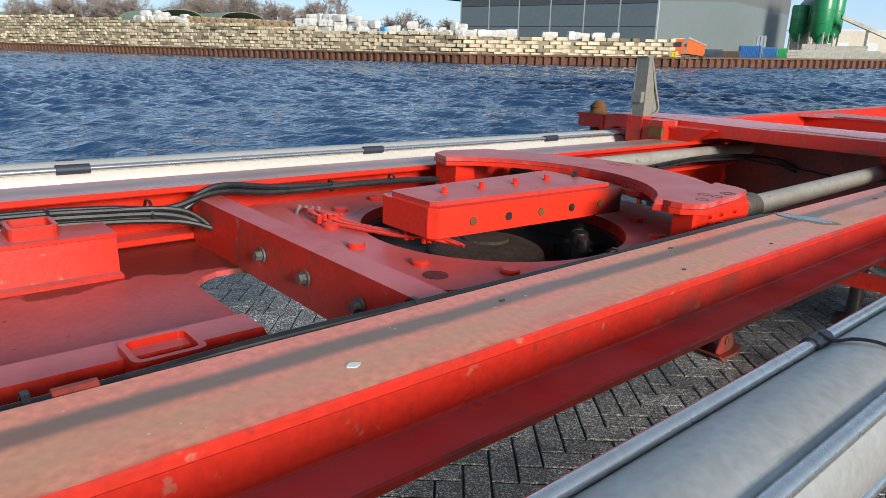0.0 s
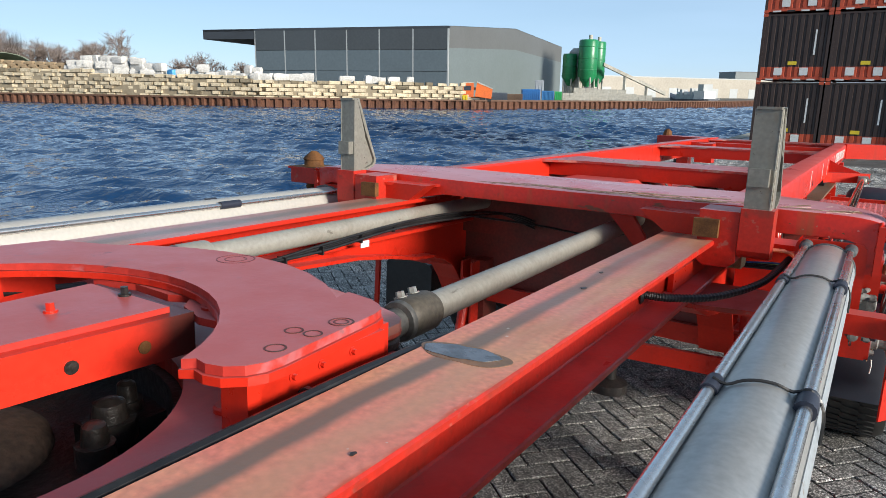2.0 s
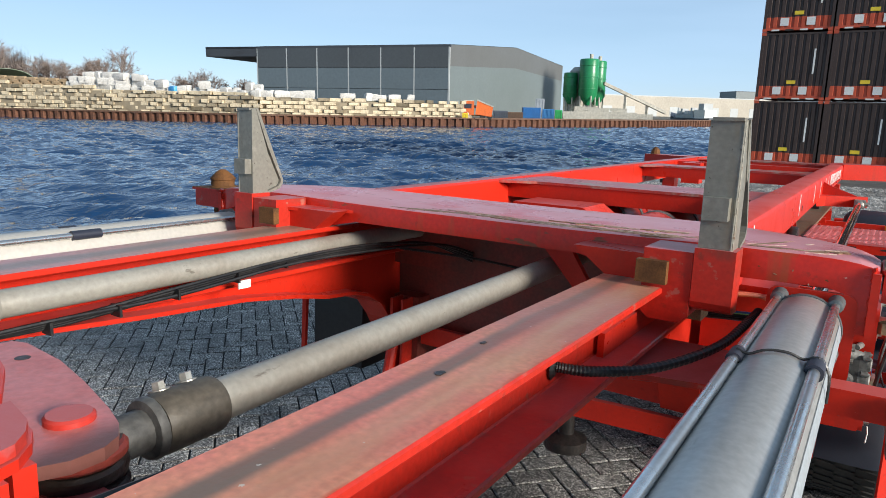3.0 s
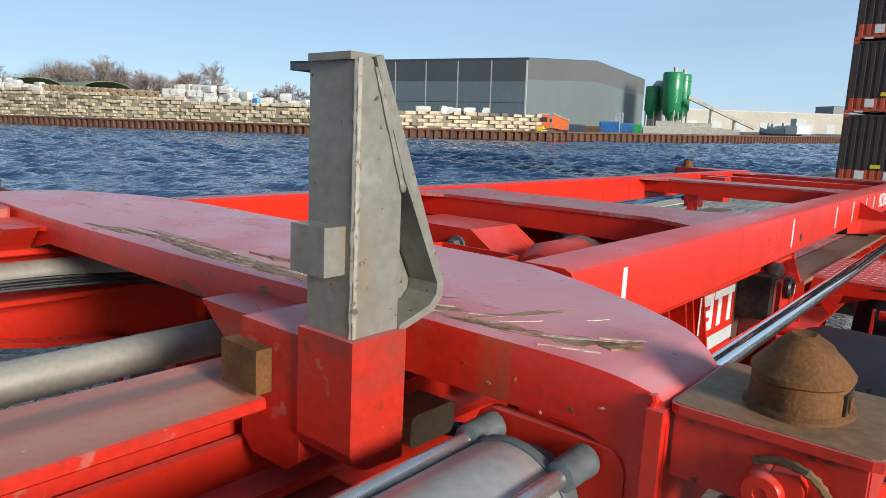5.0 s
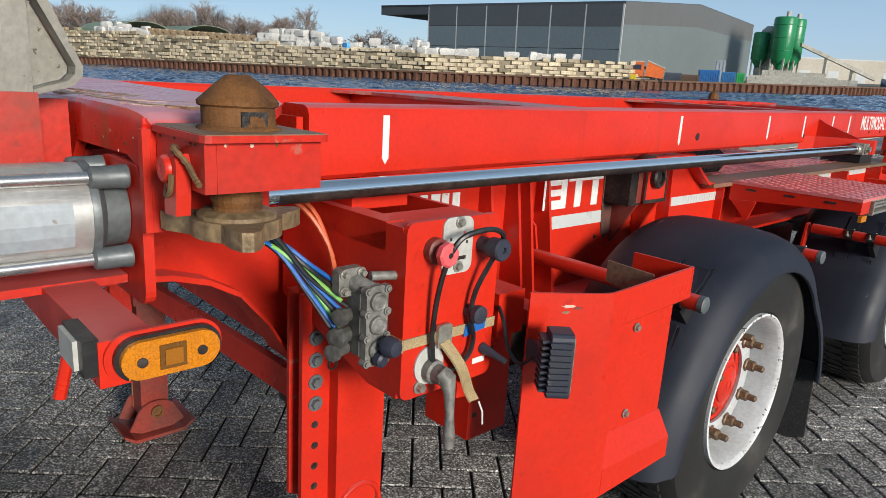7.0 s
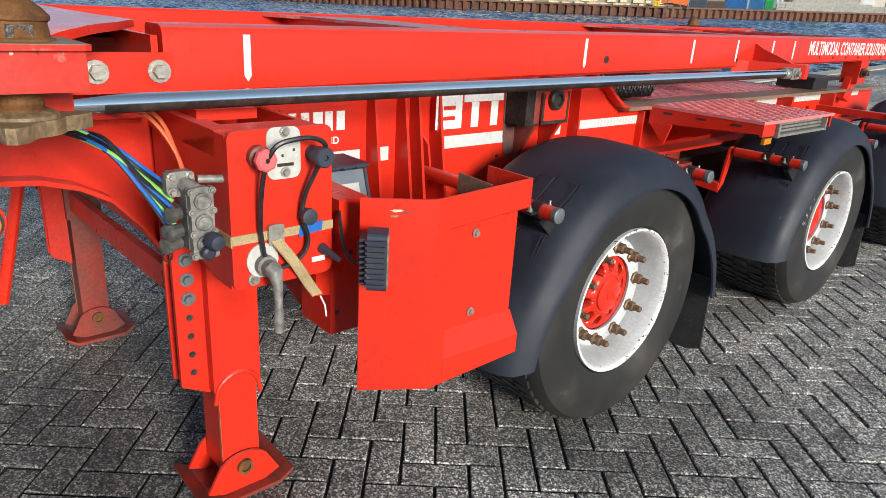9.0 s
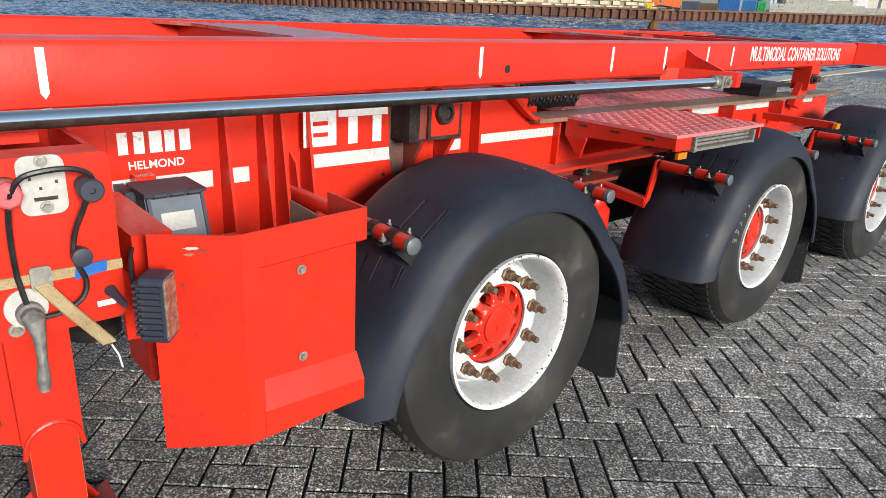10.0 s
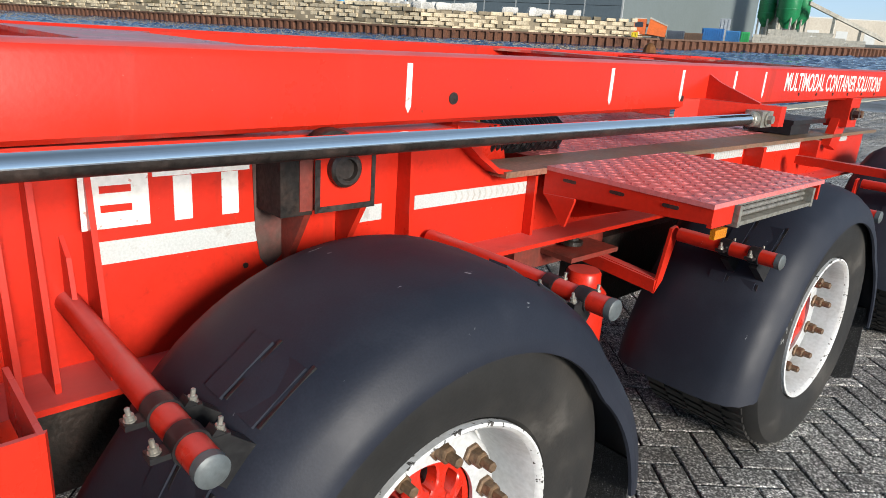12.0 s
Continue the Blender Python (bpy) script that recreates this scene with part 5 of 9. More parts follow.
part("centre_disc", lathe(B(), ((0.150, 0.0), (0.146, 0.018), (0.138, 0.026), (0.110, 0.038), (0.075, 0.046), (0.060, 0.044), (0.055, 0.050), (0.001, 0.052)), (0.0, -1.845, 1.010), (0, 0, 1), 48), mat("caked_brown_dirt", (0.060, 0.036, 0.025), 0.8, second=(0.04, 0.028, 0.022), amount=0.8, scale=11, grain=0.2, bump=0.4), T, "dirty brown centre disc in the turntable", smooth=True)
part("ring_nut", box(B(), 0.10, 0.17, -1.70, -1.60, 1.01, 1.045), GREASE_DARK, T, bevel=0.008)
# steering bar over the turntable
bm = B()
prism(bm, [(-0.045, -2.12), (-0.03, -2.135), (0.125, -2.135), (0.143, -2.12), (0.178, -1.55), (-0.075, -1.55)], "z", 1.125, 1.188)
BAR = streaked(mat("greasy_red_bar", (0.62, 0.030, 0.014), 0.36, second=(0.44, 0.022, 0.014), amount=0.5, scale=2.3, grain=0.05, bump=0.06, spec=0.35), "Y", -1.56, 0.07, (0.025, 0.018, 0.015), soft=0.05, amount=0.9, wobble=0.05)
part("steering_bar", bm, BAR, T, bevel=0.004)
part("bar_cover", prism(B(), [(-0.028, -2.11), (-0.018, -2.12), (0.112, -2.12), (0.124, -2.108), (0.155, -1.575), (-0.055, -1.575)], "z", 1.188, 1.197), SLEW, T, bevel=0.003)
for k in range(5):
    y = -2.03 + k * 0.112
    m = RED if k < 4 else GREASE_DARK
    part("bar_bolt", bolt(B(), (0.052, y, 1.197), (0, 0, 1), 0.0065, 0.012), m, T)
for k in range(5):
    y = -2.03 + k * 0.1
    x = 0.144 + (y + 2.12) * 0.0614
    bm = B()
    cyl(bm, (x - 0.004, y, 1.153), (x + 0.0008, y, 1.153), 0.0095, n=16)
    part("bar_hole", bm, GREASE_DARK if k % 2 else RUST, T)

# curved top plate of the slewing frame
def arc_plate(z0, z1, grow=0.0):
    pts = []
    for a in np.linspace(158, 22, 19):                   # inner edge
        pts.append((TCX + (0.37 - grow) * math.cos(radians(a)), TCY + 0.01 + (0.355 - grow) * math.sin(radians(a))))
    pts += [(0.385, -1.700 - grow), (0.405, -1.704 - grow), (0.428, -1.698 - grow), (0.446 + grow, -1.682), (0.456 + grow, -1.660), (0.457 + grow, -1.635), (0.436 + grow, -1.44), (0.428 + grow, -1.415), (0.41, -1.398 + grow), (0.385, -1.385 + grow), (0.33, -1.375 + grow)]
    for a in np.linspace(52, 128, 9):
        pts.append((TCX + (0.50 + grow) * math.cos(radians(a)), TCY + 0.01 + (0.55 + grow) * math.sin(radians(a))))
    pts += [(-0.33, -1.43), (-0.40 - grow, -1.46), (-0.43 - grow, -1.62), (-0.40, -1.68 - grow)]
    return prism(B(), pts, "z", z0, z1)


speckled(SLEW, (0.20, 0.035, 0.045), 13, 0.655, 0.70, 0.6)
for tongue, rs in (([(0.10, -1.500), (0.125, -1.530), (0.190, -1.552), (0.228, -1.548), (0.242, -1.520), (0.25, -1.46), (0.15, -1.44)], (0.170, -1.505)), ([(-0.165, -1.500), (-0.14, -1.524), (-0.05, -1.500), (0.05, -1.506), (0.085, -1.490), (0.07, -1.44), (-0.14, -1.45)], (-0.07, -1.480))):
    part("slew_tongue", prism(B(), tongue, "z", 1.170, 1.182), SLEW, T, bevel=0.002)
    part("pin_ring", lathe(B(), ((0.022, 0), (0.022, 0.004), (0.016, 0.004), (0.015, 0)), (*rs, 1.182), (0, 0, 1), 20, closed=True), RED, T, smooth=True)
part("slew_plate", arc_plate(1.196, 1.208), SLEW, T, bevel=0.002)
part("slew_plate_lower", arc_plate(1.184, 1.195, 0.004), RED, T)
for x0, x1, y0, y1 in ((0.400, 0.446, -1.68, -1.60), (0.335, 0.43, -1.42, -1.40), (-0.40, -0.31, -1.675, -1.60)):
    part("slew_leg", box(B(), x0, x1, y0, y1, 1.10, 1.184), RED, T, bevel=0.006)
part("slew_side", box(B(), 0.425, 0.446, -1.66, -1.43, 1.10, 1.184), RED, T, bevel=0.005)
part("slew_side", box(B(), -0.405, -0.385, -1.66, -1.47, 1.10, 1.184), RED, T, bevel=0.005)
for x, y, r in ((0.015, -1.335, 0.036), (0.015, -1.335, 0.021), (0.424, -1.497, 0.018), (0.424, -1.497, 0.011), (0.400, -1.562, 0.013), (0.428, -1.556, 0.013), (0.430, -1.622, 0.014)):
    part("pin_ring", lathe(B(), ((r, 0), (r, 0.0006), (r - 0.0025, 0.0006), (r - 0.0025, 0)), (x, y, 1.208), (0, 0, 1), 24, closed=True), RED_DIRTY, T)
for y in (-1.61, -1.56, -1.50):
    part("slew_bolt", bolt(B(), (0.446, y, 1.172), (1, 0, 0), 0.0042, 0.006), RED, T)

# grease lines and cables in the front bay
random.seed(2)
for k in range(5):
    o = k * 0.011
    w1, w2 = random.uniform(-0.008, 0.008), random.uniform(-0.006, 0.006)
    c = curve_pts([(-0.285 + o, -2.195 + o * 0.4, 1.112), (-0.235 + o * 0.9, -2.205 + o * 0.5 + w1, 1.122), (-0.165 + o * 0.6, -2.200 + o + w2, 1.108), (-0.07 + o * 0.4, -2.170 + o + w1, 1.106), (0.02, -2.135 + o * 0.9, 1.107), (0.085 + o * 0.6, -2.105 + o * 0.7 + w2, 1.112), (0.115 + o, -2.075 + o * 0.3, 1.106)], 6)
    part("grease_line", tube(B(), c, 0.0034, 7), RED, T, smooth=True)
for x, y, a in ((-0.175, -2.185, 0.3), (0.045, -2.10, 0.45), (0.085, -2.085, 0.5)):
    for k in range(5):
        part("line_fitting", cyl(B(), (x - 0.004 + k * 0.004, y - 0.022 + k * 0.012, 1.101), (x - 0.004 + k * 0.004, y - 0.022 + k * 0.012, 1.122), 0.0055, n=6), RED, T)
for k in range(4):
    part("grease_nipple", tube(B(), [(-0.300 + k * 0.013, -2.20 + k * 0.010, 1.10), (-0.292 + k * 0.013, -2.194 + k * 0.010, 1.122)], 0.0045, 8), ZINC, T)
# black hose bundle along the far beam
for k in range(7):
    j = [random.uniform(-0.012, 0.012) for _ in range(8)]
    c = curve_pts([(-0.425 + k * 0.006 + j[0] * 0.2, -4.0, 1.125 + (k % 3) * 0.012), (-0.425 + k * 0.006 + j[1] * 0.2, -2.9, 1.12 + (k % 3) * 0.012), (-0.415 + k * 0.007 + j[2] * 0.3, -2.62, 1.115 + (k % 3) * 0.012),
                   (-0.40 + k * 0.009, -2.47 + j[3], 1.105 + (k % 3) * 0.012)] + ([(-0.40 + k * 0.008, -2.36, 1.155 + (k % 2) * 0.012), (-0.40 + k * 0.008, -2.2, 1.14 + (k % 2) * 0.012), (-0.395 + k * 0.008, -1.95, 1.14),
                   (-0.40 + k * 0.008, -1.70, 1.13), (-0.40, -1.40, 1.10)] if k < 3 else [(-0.385 + k * 0.011, -2.40, 1.085)]), 6)
    part("hose", tube(B(), c, 0.0075 if k < 5 else 0.006, 8), HOSE, T)
for y in (-2.72, -2.52, -2.05, -1.85):
    part("cable_tie", lathe(B(), tuple((r + (0.029 if y < -2.4 else 0.016), h) for r, h in ((0, 0), (0, 0.006), (-0.003, 0.006), (-0.003, 0))), (-0.392 if y < -2.4 else -0.392, y, 1.124 if y < -2.4 else 1.143), (0, 1, 0), 14, closed=True), HOSE, T)
# thin cable along the near beam's inner edge
part("cable", tube(B(), curve_pts([(0.480, -4.2, 1.150), (0.483, -3.0, 1.153), (0.481, -2.66, 1.158), (0.484, -2.4, 1.157), (0.485, -2.1, 1.156), (0.483, -1.8, 1.157), (0.485, -1.5, 1.159), (0.484, -1.2, 1.14)], 8), 0.009, 8), HOSE, T)
part("cable", tube(B(), curve_pts([(0.468, -4.2, 1.125), (0.465, -3.0, 1.13), (0.472, -2.7, 1.135), (0.466, -2.3, 1.13), (0.450, -2.02, 1.118), (0.41, -1.97, 1.106), (0.39, -2.05, 1.105), (0.43, -2.12, 1.112), (0.468, -2.1, 1.13), (0.475, -1.6, 1.135)], 6), 0.006, 8), HOSE, T)
for y in (-2.9, -2.45, -2.0, -1.62):
    part("cable_tie", lathe(B(), ((0.017, 0), (0.017, 0.007), (0.014, 0.007), (0.014, 0)), (0.479, y, 1.152), (0, 1, 0), 10, closed=True), HOSE, T)
part("cable_joint", cyl(B(), (0.484, -2.876, 1.155), (0.485, -2.836, 1.156), 0.012, n=10), RED_DIRTY, T)
# oval bare patch and paint flecks on the near flange
part("bare_patch", prism(B(), [(0.557 + k_ * (0.052 * math.cos(a) - 0.003 * math.sin(a)), -1.398 + k_ * (0.004 * math.cos(a) + 0.027 * math.sin(a))) for a in np.linspace(0, 6.1, 30) for k_ in (1 + 0.13 * math.sin(2 * a + 1) + 0.05 * math.sin(7 * a),)], "z", 1.1652, 1.1664), mat("wet_bare_steel", (0.20, 0.20, 0.21), 0.07, metal=0.5, second=(0.06, 0.05, 0.045), amount=0.8, scale=30, bump=0.05), T, "shiny wet bare patch")
for x, y, w in ((0.60, -2.62, 0.011), (0.53, -1.9, 0.008), (0.615, -2.0, 0.006), (0.56, -0.95, 0.012), (0.54, -0.8, 0.009), (0.62, -1.7, 0.006), (0.55, -2.35, 0.007)):
    part("paint_fleck", prism(B(), [(x + 0.5 * w * math.cos(a) * random.uniform(0.6, 1.2), y + 0.8 * w * math.sin(a)) for a in np.linspace(0, 5.6, 8)], "z", 1.1652, 1.1662), WHITE if y < -2.6 else GREASE_DARK, T)

SLEEVE = mat("dirty_brown_sleeve", (0.075, 0.062, 0.045), 0.6, second=(0.06, 0.055, 0.048), amount=0.8, scale=9, grain=0.15, bump=0.25)
part("stain", prism(B(), [(0.564 + k_ * (0.063 * math.cos(a) - 0.004 * math.sin(a)), -1.400 + k_ * (0.005 * math.cos(a) + 0.036 * math.sin(a))) for a in np.linspace(0, 6.1, 40) for k_ in (1 + 0.12 * math.sin(2 * a + 2) + 0.05 * math.sin(5 * a),)], "z", 1.1648, 1.1656), mat("brown_wet_stain", (0.20, 0.115, 0.06), 0.5, second=(0.32, 0.16, 0.09), amount=0.7, scale=14), T)
# two steering rods
for x0, x1, near in ((0.318, 0.262, True), (-0.39, -0.395, False)):
    p, q = Vector((x0, -1.215 if near else -1.18, 1.118)), Vector((x1, 0.55, 1.118))
    part("steering_rod", cyl(B(), p, q, 0.029, n=24), PIPE, T, "long grey steering rod", smooth=True)
    d = (q - p).normalized()
    part("rod_collar", lathe(B(), ((0.036, 0), (0.039, 0.006), (0.039, 0.082), (0.036, 0.09)), p, d, 24), SLEEVE if near else PIPE, T, smooth=True)
    part("rod_nut", lathe(B(), ((0.024, -0.016), (0.037, -0.014), (0.039, -0.010), (0.039, -0.003), (0.034, 0)), p, d, 18), CASTD, T, smooth=True)
    part("rod_end", lathe(B(), ((0.018, -0.11), (0.024, -0.1), (0.027, -0.05), (0.027, -0.012)), p, d, 16), CASTD, T, smooth=True)
    jc = p - d * (0.085 if near else 0.12)
    part("ball_joint", lathe(B(), ((0.03, -0.046), (0.040, -0.040), (0.040, -0.026), (0.034, -0.022), (0.043, -0.012), (0.045, 0.0), (0.043, 0.012), (0.034, 0.018), (0.040, 0.022), (0.038, 0.03)), jc - Vector((0, 0, 0.012 if near else 0)), (0, 0, 1), 24), GREASE_DARK, T, "greasy ball joint", smooth=True)
    if near:
        ear = [(jc.x + 0.054 * math.cos(radians(a)), jc.y + 0.054 * math.sin(radians(a))) for a in range(-25, 186, 15)] + [(jc.x - 0.062, jc.y - 0.06), (jc.x - 0.05, jc.y - 0.13), (jc.x + 0.085, jc.y - 0.14), (jc.x + 0.075, jc.y - 0.06)]
        part("joint_ear", prism(B(), ear, "z", 1.044, 1.056), RED_DIRTY, T)
        tongue = [(-0.05, -1.30), (-0.035, -1.212), (-0.01, -1.204), (0.10, -1.212), (0.20, -1.233), (0.30, -1.259), (0.345, -1.274), (0.374, -1.292), (0.387, -1.315), (0.388, -1.35), (0.36, -1.41), (0.20, -1.43), (0.0, -1.38)]
        part("steering_tongue", prism(B(), tongue, "z", 1.137, 1.152), streaked(mat("pink_worn_tongue", (0.55, 0.17, 0.155), 0.4, second=(0.45, 0.09, 0.08), amount=0.7, scale=8, grain=0.06), "X", 0.385, 0.035, (0.07, 0.035, 0.025), soft=0.03, amount=0.85, wobble=0.03), T, "pink worn steering tongue over the joint", bevel=0.003, seg=2)
        part("tongue_hole", cyl(B(), (0.052, -1.239, 1.150), (0.052, -1.239, 1.1526), 0.010, n=16), GREASE_DARK, T)
        for z0, z1, r_ in ((1.120, 1.135, 0.052), (1.098, 1.116, 0.049), (1.076, 1.093, 0.053)):
            part("joint_disc", lathe(B(), ((0.02, z0), (r_ - 0.004, z0), (r_, z0 + 0.004), (r_, z1 - 0.004), (r_ - 0.004, z1), (0.02, z1)), (0.325, -1.312, 0), (0, 0, 1), 28), GREASE_DARK if z0 < 1.11 else RED_DIRTY, T, smooth=True)
        for dy_ in (0.022, 0.062):
            part("sleeve_bolt", bolt(B(), p + d * dy_ + Vector((-0.018, 0, 0.033)), (-0.3, 0, 1), 0.009, 0.011), ZINC, T)
        part("pin_head", lathe(B(), ((0.027, 0.0), (0.027, 0.006), (0.024, 0.009), (0.001, 0.009)), (0.297, -1.303, 1.152), (0, 0, 1), 24), SLEW, T, smooth=True)

EDGEW = speckled(mat("worn_post_edge", (0.27, 0.255, 0.21), 0.6, second=(0.22, 0.20, 0.16), amount=0.7, scale=30, grain=0.1, bump=0.3), (0.10, 0.05, 0.025), 60, 0.58, 0.64, 0.9)
# ---- front bolster with its twistlocks and guide posts ----
def bolster_beam():
    """Bent plate: flat top with a rolled front edge, a front face deep at its ends, and a rear edge that tapers towards the corners."""
    half = ((0.03, 1.248, 1.190, 0.355), (0.20, 1.248, 1.190, 0.355), (0.40, 1.250, 1.190, 0.350), (0.58, 1.253, 1.152, 0.330), (0.655, 1.255, 1.137, 0.312), (0.71, 1.256, 1.185, 0.285), (0.82, 1.256, 1.187, 0.230),
            (0.905, 1.256, 1.189, 0.178), (0.955, 1.255, 1.190, 0.145), (0.985, 1.253, 1.181, 0.124), (1.000, 1.251, 1.163, 0.110), (1.0055, 1.2505, 1.140, 0.104), (1.007, 1.250, 1.100, 0.102), (1.026, 1.246, 1.100, 0.080), (1.040, 1.240, 1.100, 0.062), (1.046, 1.232, 1.100, 0.056))
    loops = []
    for x, z, zb, yb in [(mir(h[0]), *h[1:]) for h in half[:0:-1]] + list(half):
        yf = -0.0805
        loops.append([(x, yb, z), (x, yf + 0.014, z), (x, yf + 0.0045, z - 0.0035), (x, yf, z - 0.013), (x, yf, zb), (x, yf + 0.016, zb), (x, yf + 0.016, z - 0.016), (x, yb, z - 0.016)])
    return rings(B(), loops)


part("bolster_beam", bolster_beam(), BOLSTER, T, "red bolster beam with scraped rusty patches on its pale pinkish top", smooth=True)


BARE = mat("bare_brown_steel", (0.34, 0.200, 0.115), 0.55, second=(0.18, 0.100, 0.056), amount=0.8, scale=24, grain=0.15, bump=0.25, spec=0.25)
FLAKE = mat("lifted_pale_primer", (0.56, 0.43, 0.34), 0.7, second=(0.45, 0.20, 0.15), amount=0.7, scale=40, grain=0.1, bump=0.2)
for k, (x, y, ln, wd, tn) in enumerate(((0.735, -0.038, 0.10, 0.020, 20), (0.835, -0.044, 0.12, 0.022, 12), (0.825, 0.02, 0.145, 0.015, 62), (0.925, -0.026, 0.115, 0.026, 24), (0.955, -0.010, 0.06, 0.016, 40), (0.70, 0.005, 0.07, 0.008, 30), (0.79, -0.056, 0.16, 0.012, 3),
                                         (0.50, -0.05, 0.22, 0.018, 2), (0.30, -0.045, 0.30, 0.022, -1), (0.42, 0.02, 0.26, 0.022, 1), (0.60, 0.03, 0.14, 0.03, 6), (0.10, 0.0, 0.34, 0.014, -2), (-0.15, -0.05, 0.28, 0.016, 1), (0.62, -0.06, 0.12, 0.020, 8), (-0.4, 0.03, 0.3, 0.014, 0))):
    zt = 1.256 if x > 0.68 else 1.2485 + max(x - 0.2, 0) * 0.0145
    part("scrape", ragged(x, y, ln, wd, tn, zt - 0.003, 0.0033, k), BARE, T)
for k, (x, y, ln, wd, tn) in enumerate(((0.725, -0.03, 0.06, 0.005, 28), (0.74, -0.052, 0.04, 0.004, 15), (0.80, -0.02, 0.035, 0.004, 25), (0.845, -0.008, 0.045, 0.004, 50), (0.92, -0.022, 0.085, 0.006, 30), (0.955, 0.012, 0.05, 0.005, 35), (0.90, 0.065, 0.03, 0.006, 60), (0.93, -0.058, 0.06, 0.004, 20),
                                         (0.53, -0.035, 0.16, 0.006, 3), (0.36, -0.03, 0.18, 0.005, -2), (0.45, 0.035, 0.20, 0.005, 1), (0.22, -0.02, 0.12, 0.004, 0), (0.60, 0.05, 0.10, 0.007, 8), (0.05, 0.015, 0.20, 0.004, -3))):
    zt = 1.256 if x > 0.68 else 1.2485 + max(x - 0.2, 0) * 0.0145
    part("paint_curl", ragged(x, y, ln, wd, tn, zt - 0.001, 0.0017, 50 + k, 26), FLAKE, T)
# long scraped strip with torn pale paint along the front half of the top
rnd = random.Random(41)
for k in range(22):
    x, y = -0.12 + 0.036 * k + rnd.uniform(-0.012, 0.012), -0.036 + rnd.uniform(-0.014, 0.022)
    ln, wd, tn = rnd.uniform(0.08, 0.17), rnd.uniform(0.014, 0.028), rnd.uniform(-5, 7)
    zt = 1.2485 + max(x - 0.2, 0) * 0.0145
    part("paint_curl", ragged(x, y, ln, wd, tn, zt - 0.003, 0.0031, 300 + k, 30), FLAKE, T)
    part("scrape", ragged(x + 0.004, y - 0.002, ln * 0.92, wd * 0.52, tn, zt - 0.003, 0.0036, 330 + k, 30), BARE, T)
for s in (1, -1):
    x_ = 1.034 if s > 0 else mir(1.034)
    part("weld_bead", tube(B(), [(x_ + random.uniform(-0.0025, 0.0025), -0.082, 1.098 + 0.0052 * k) for k in range(29)], [0.0052 + random.uniform(-0.0022, 0.0026) for _ in range(29)], 8), BOLSTER, T, smooth=True)
part("bolster_back", prism(B(), [(-0.64, 1.225), (-0.64, 1.12), (-0.55, 1.15), (0.55, 1.15), (0.70, 1.12), (0.70, 1.225)], "y", 0.33, 0.345), RED, T)
part("bolster_floor", box(B(), -0.44, 0.42, -0.06, 0.33, 1.19, 1.20), RED_OLD, T)
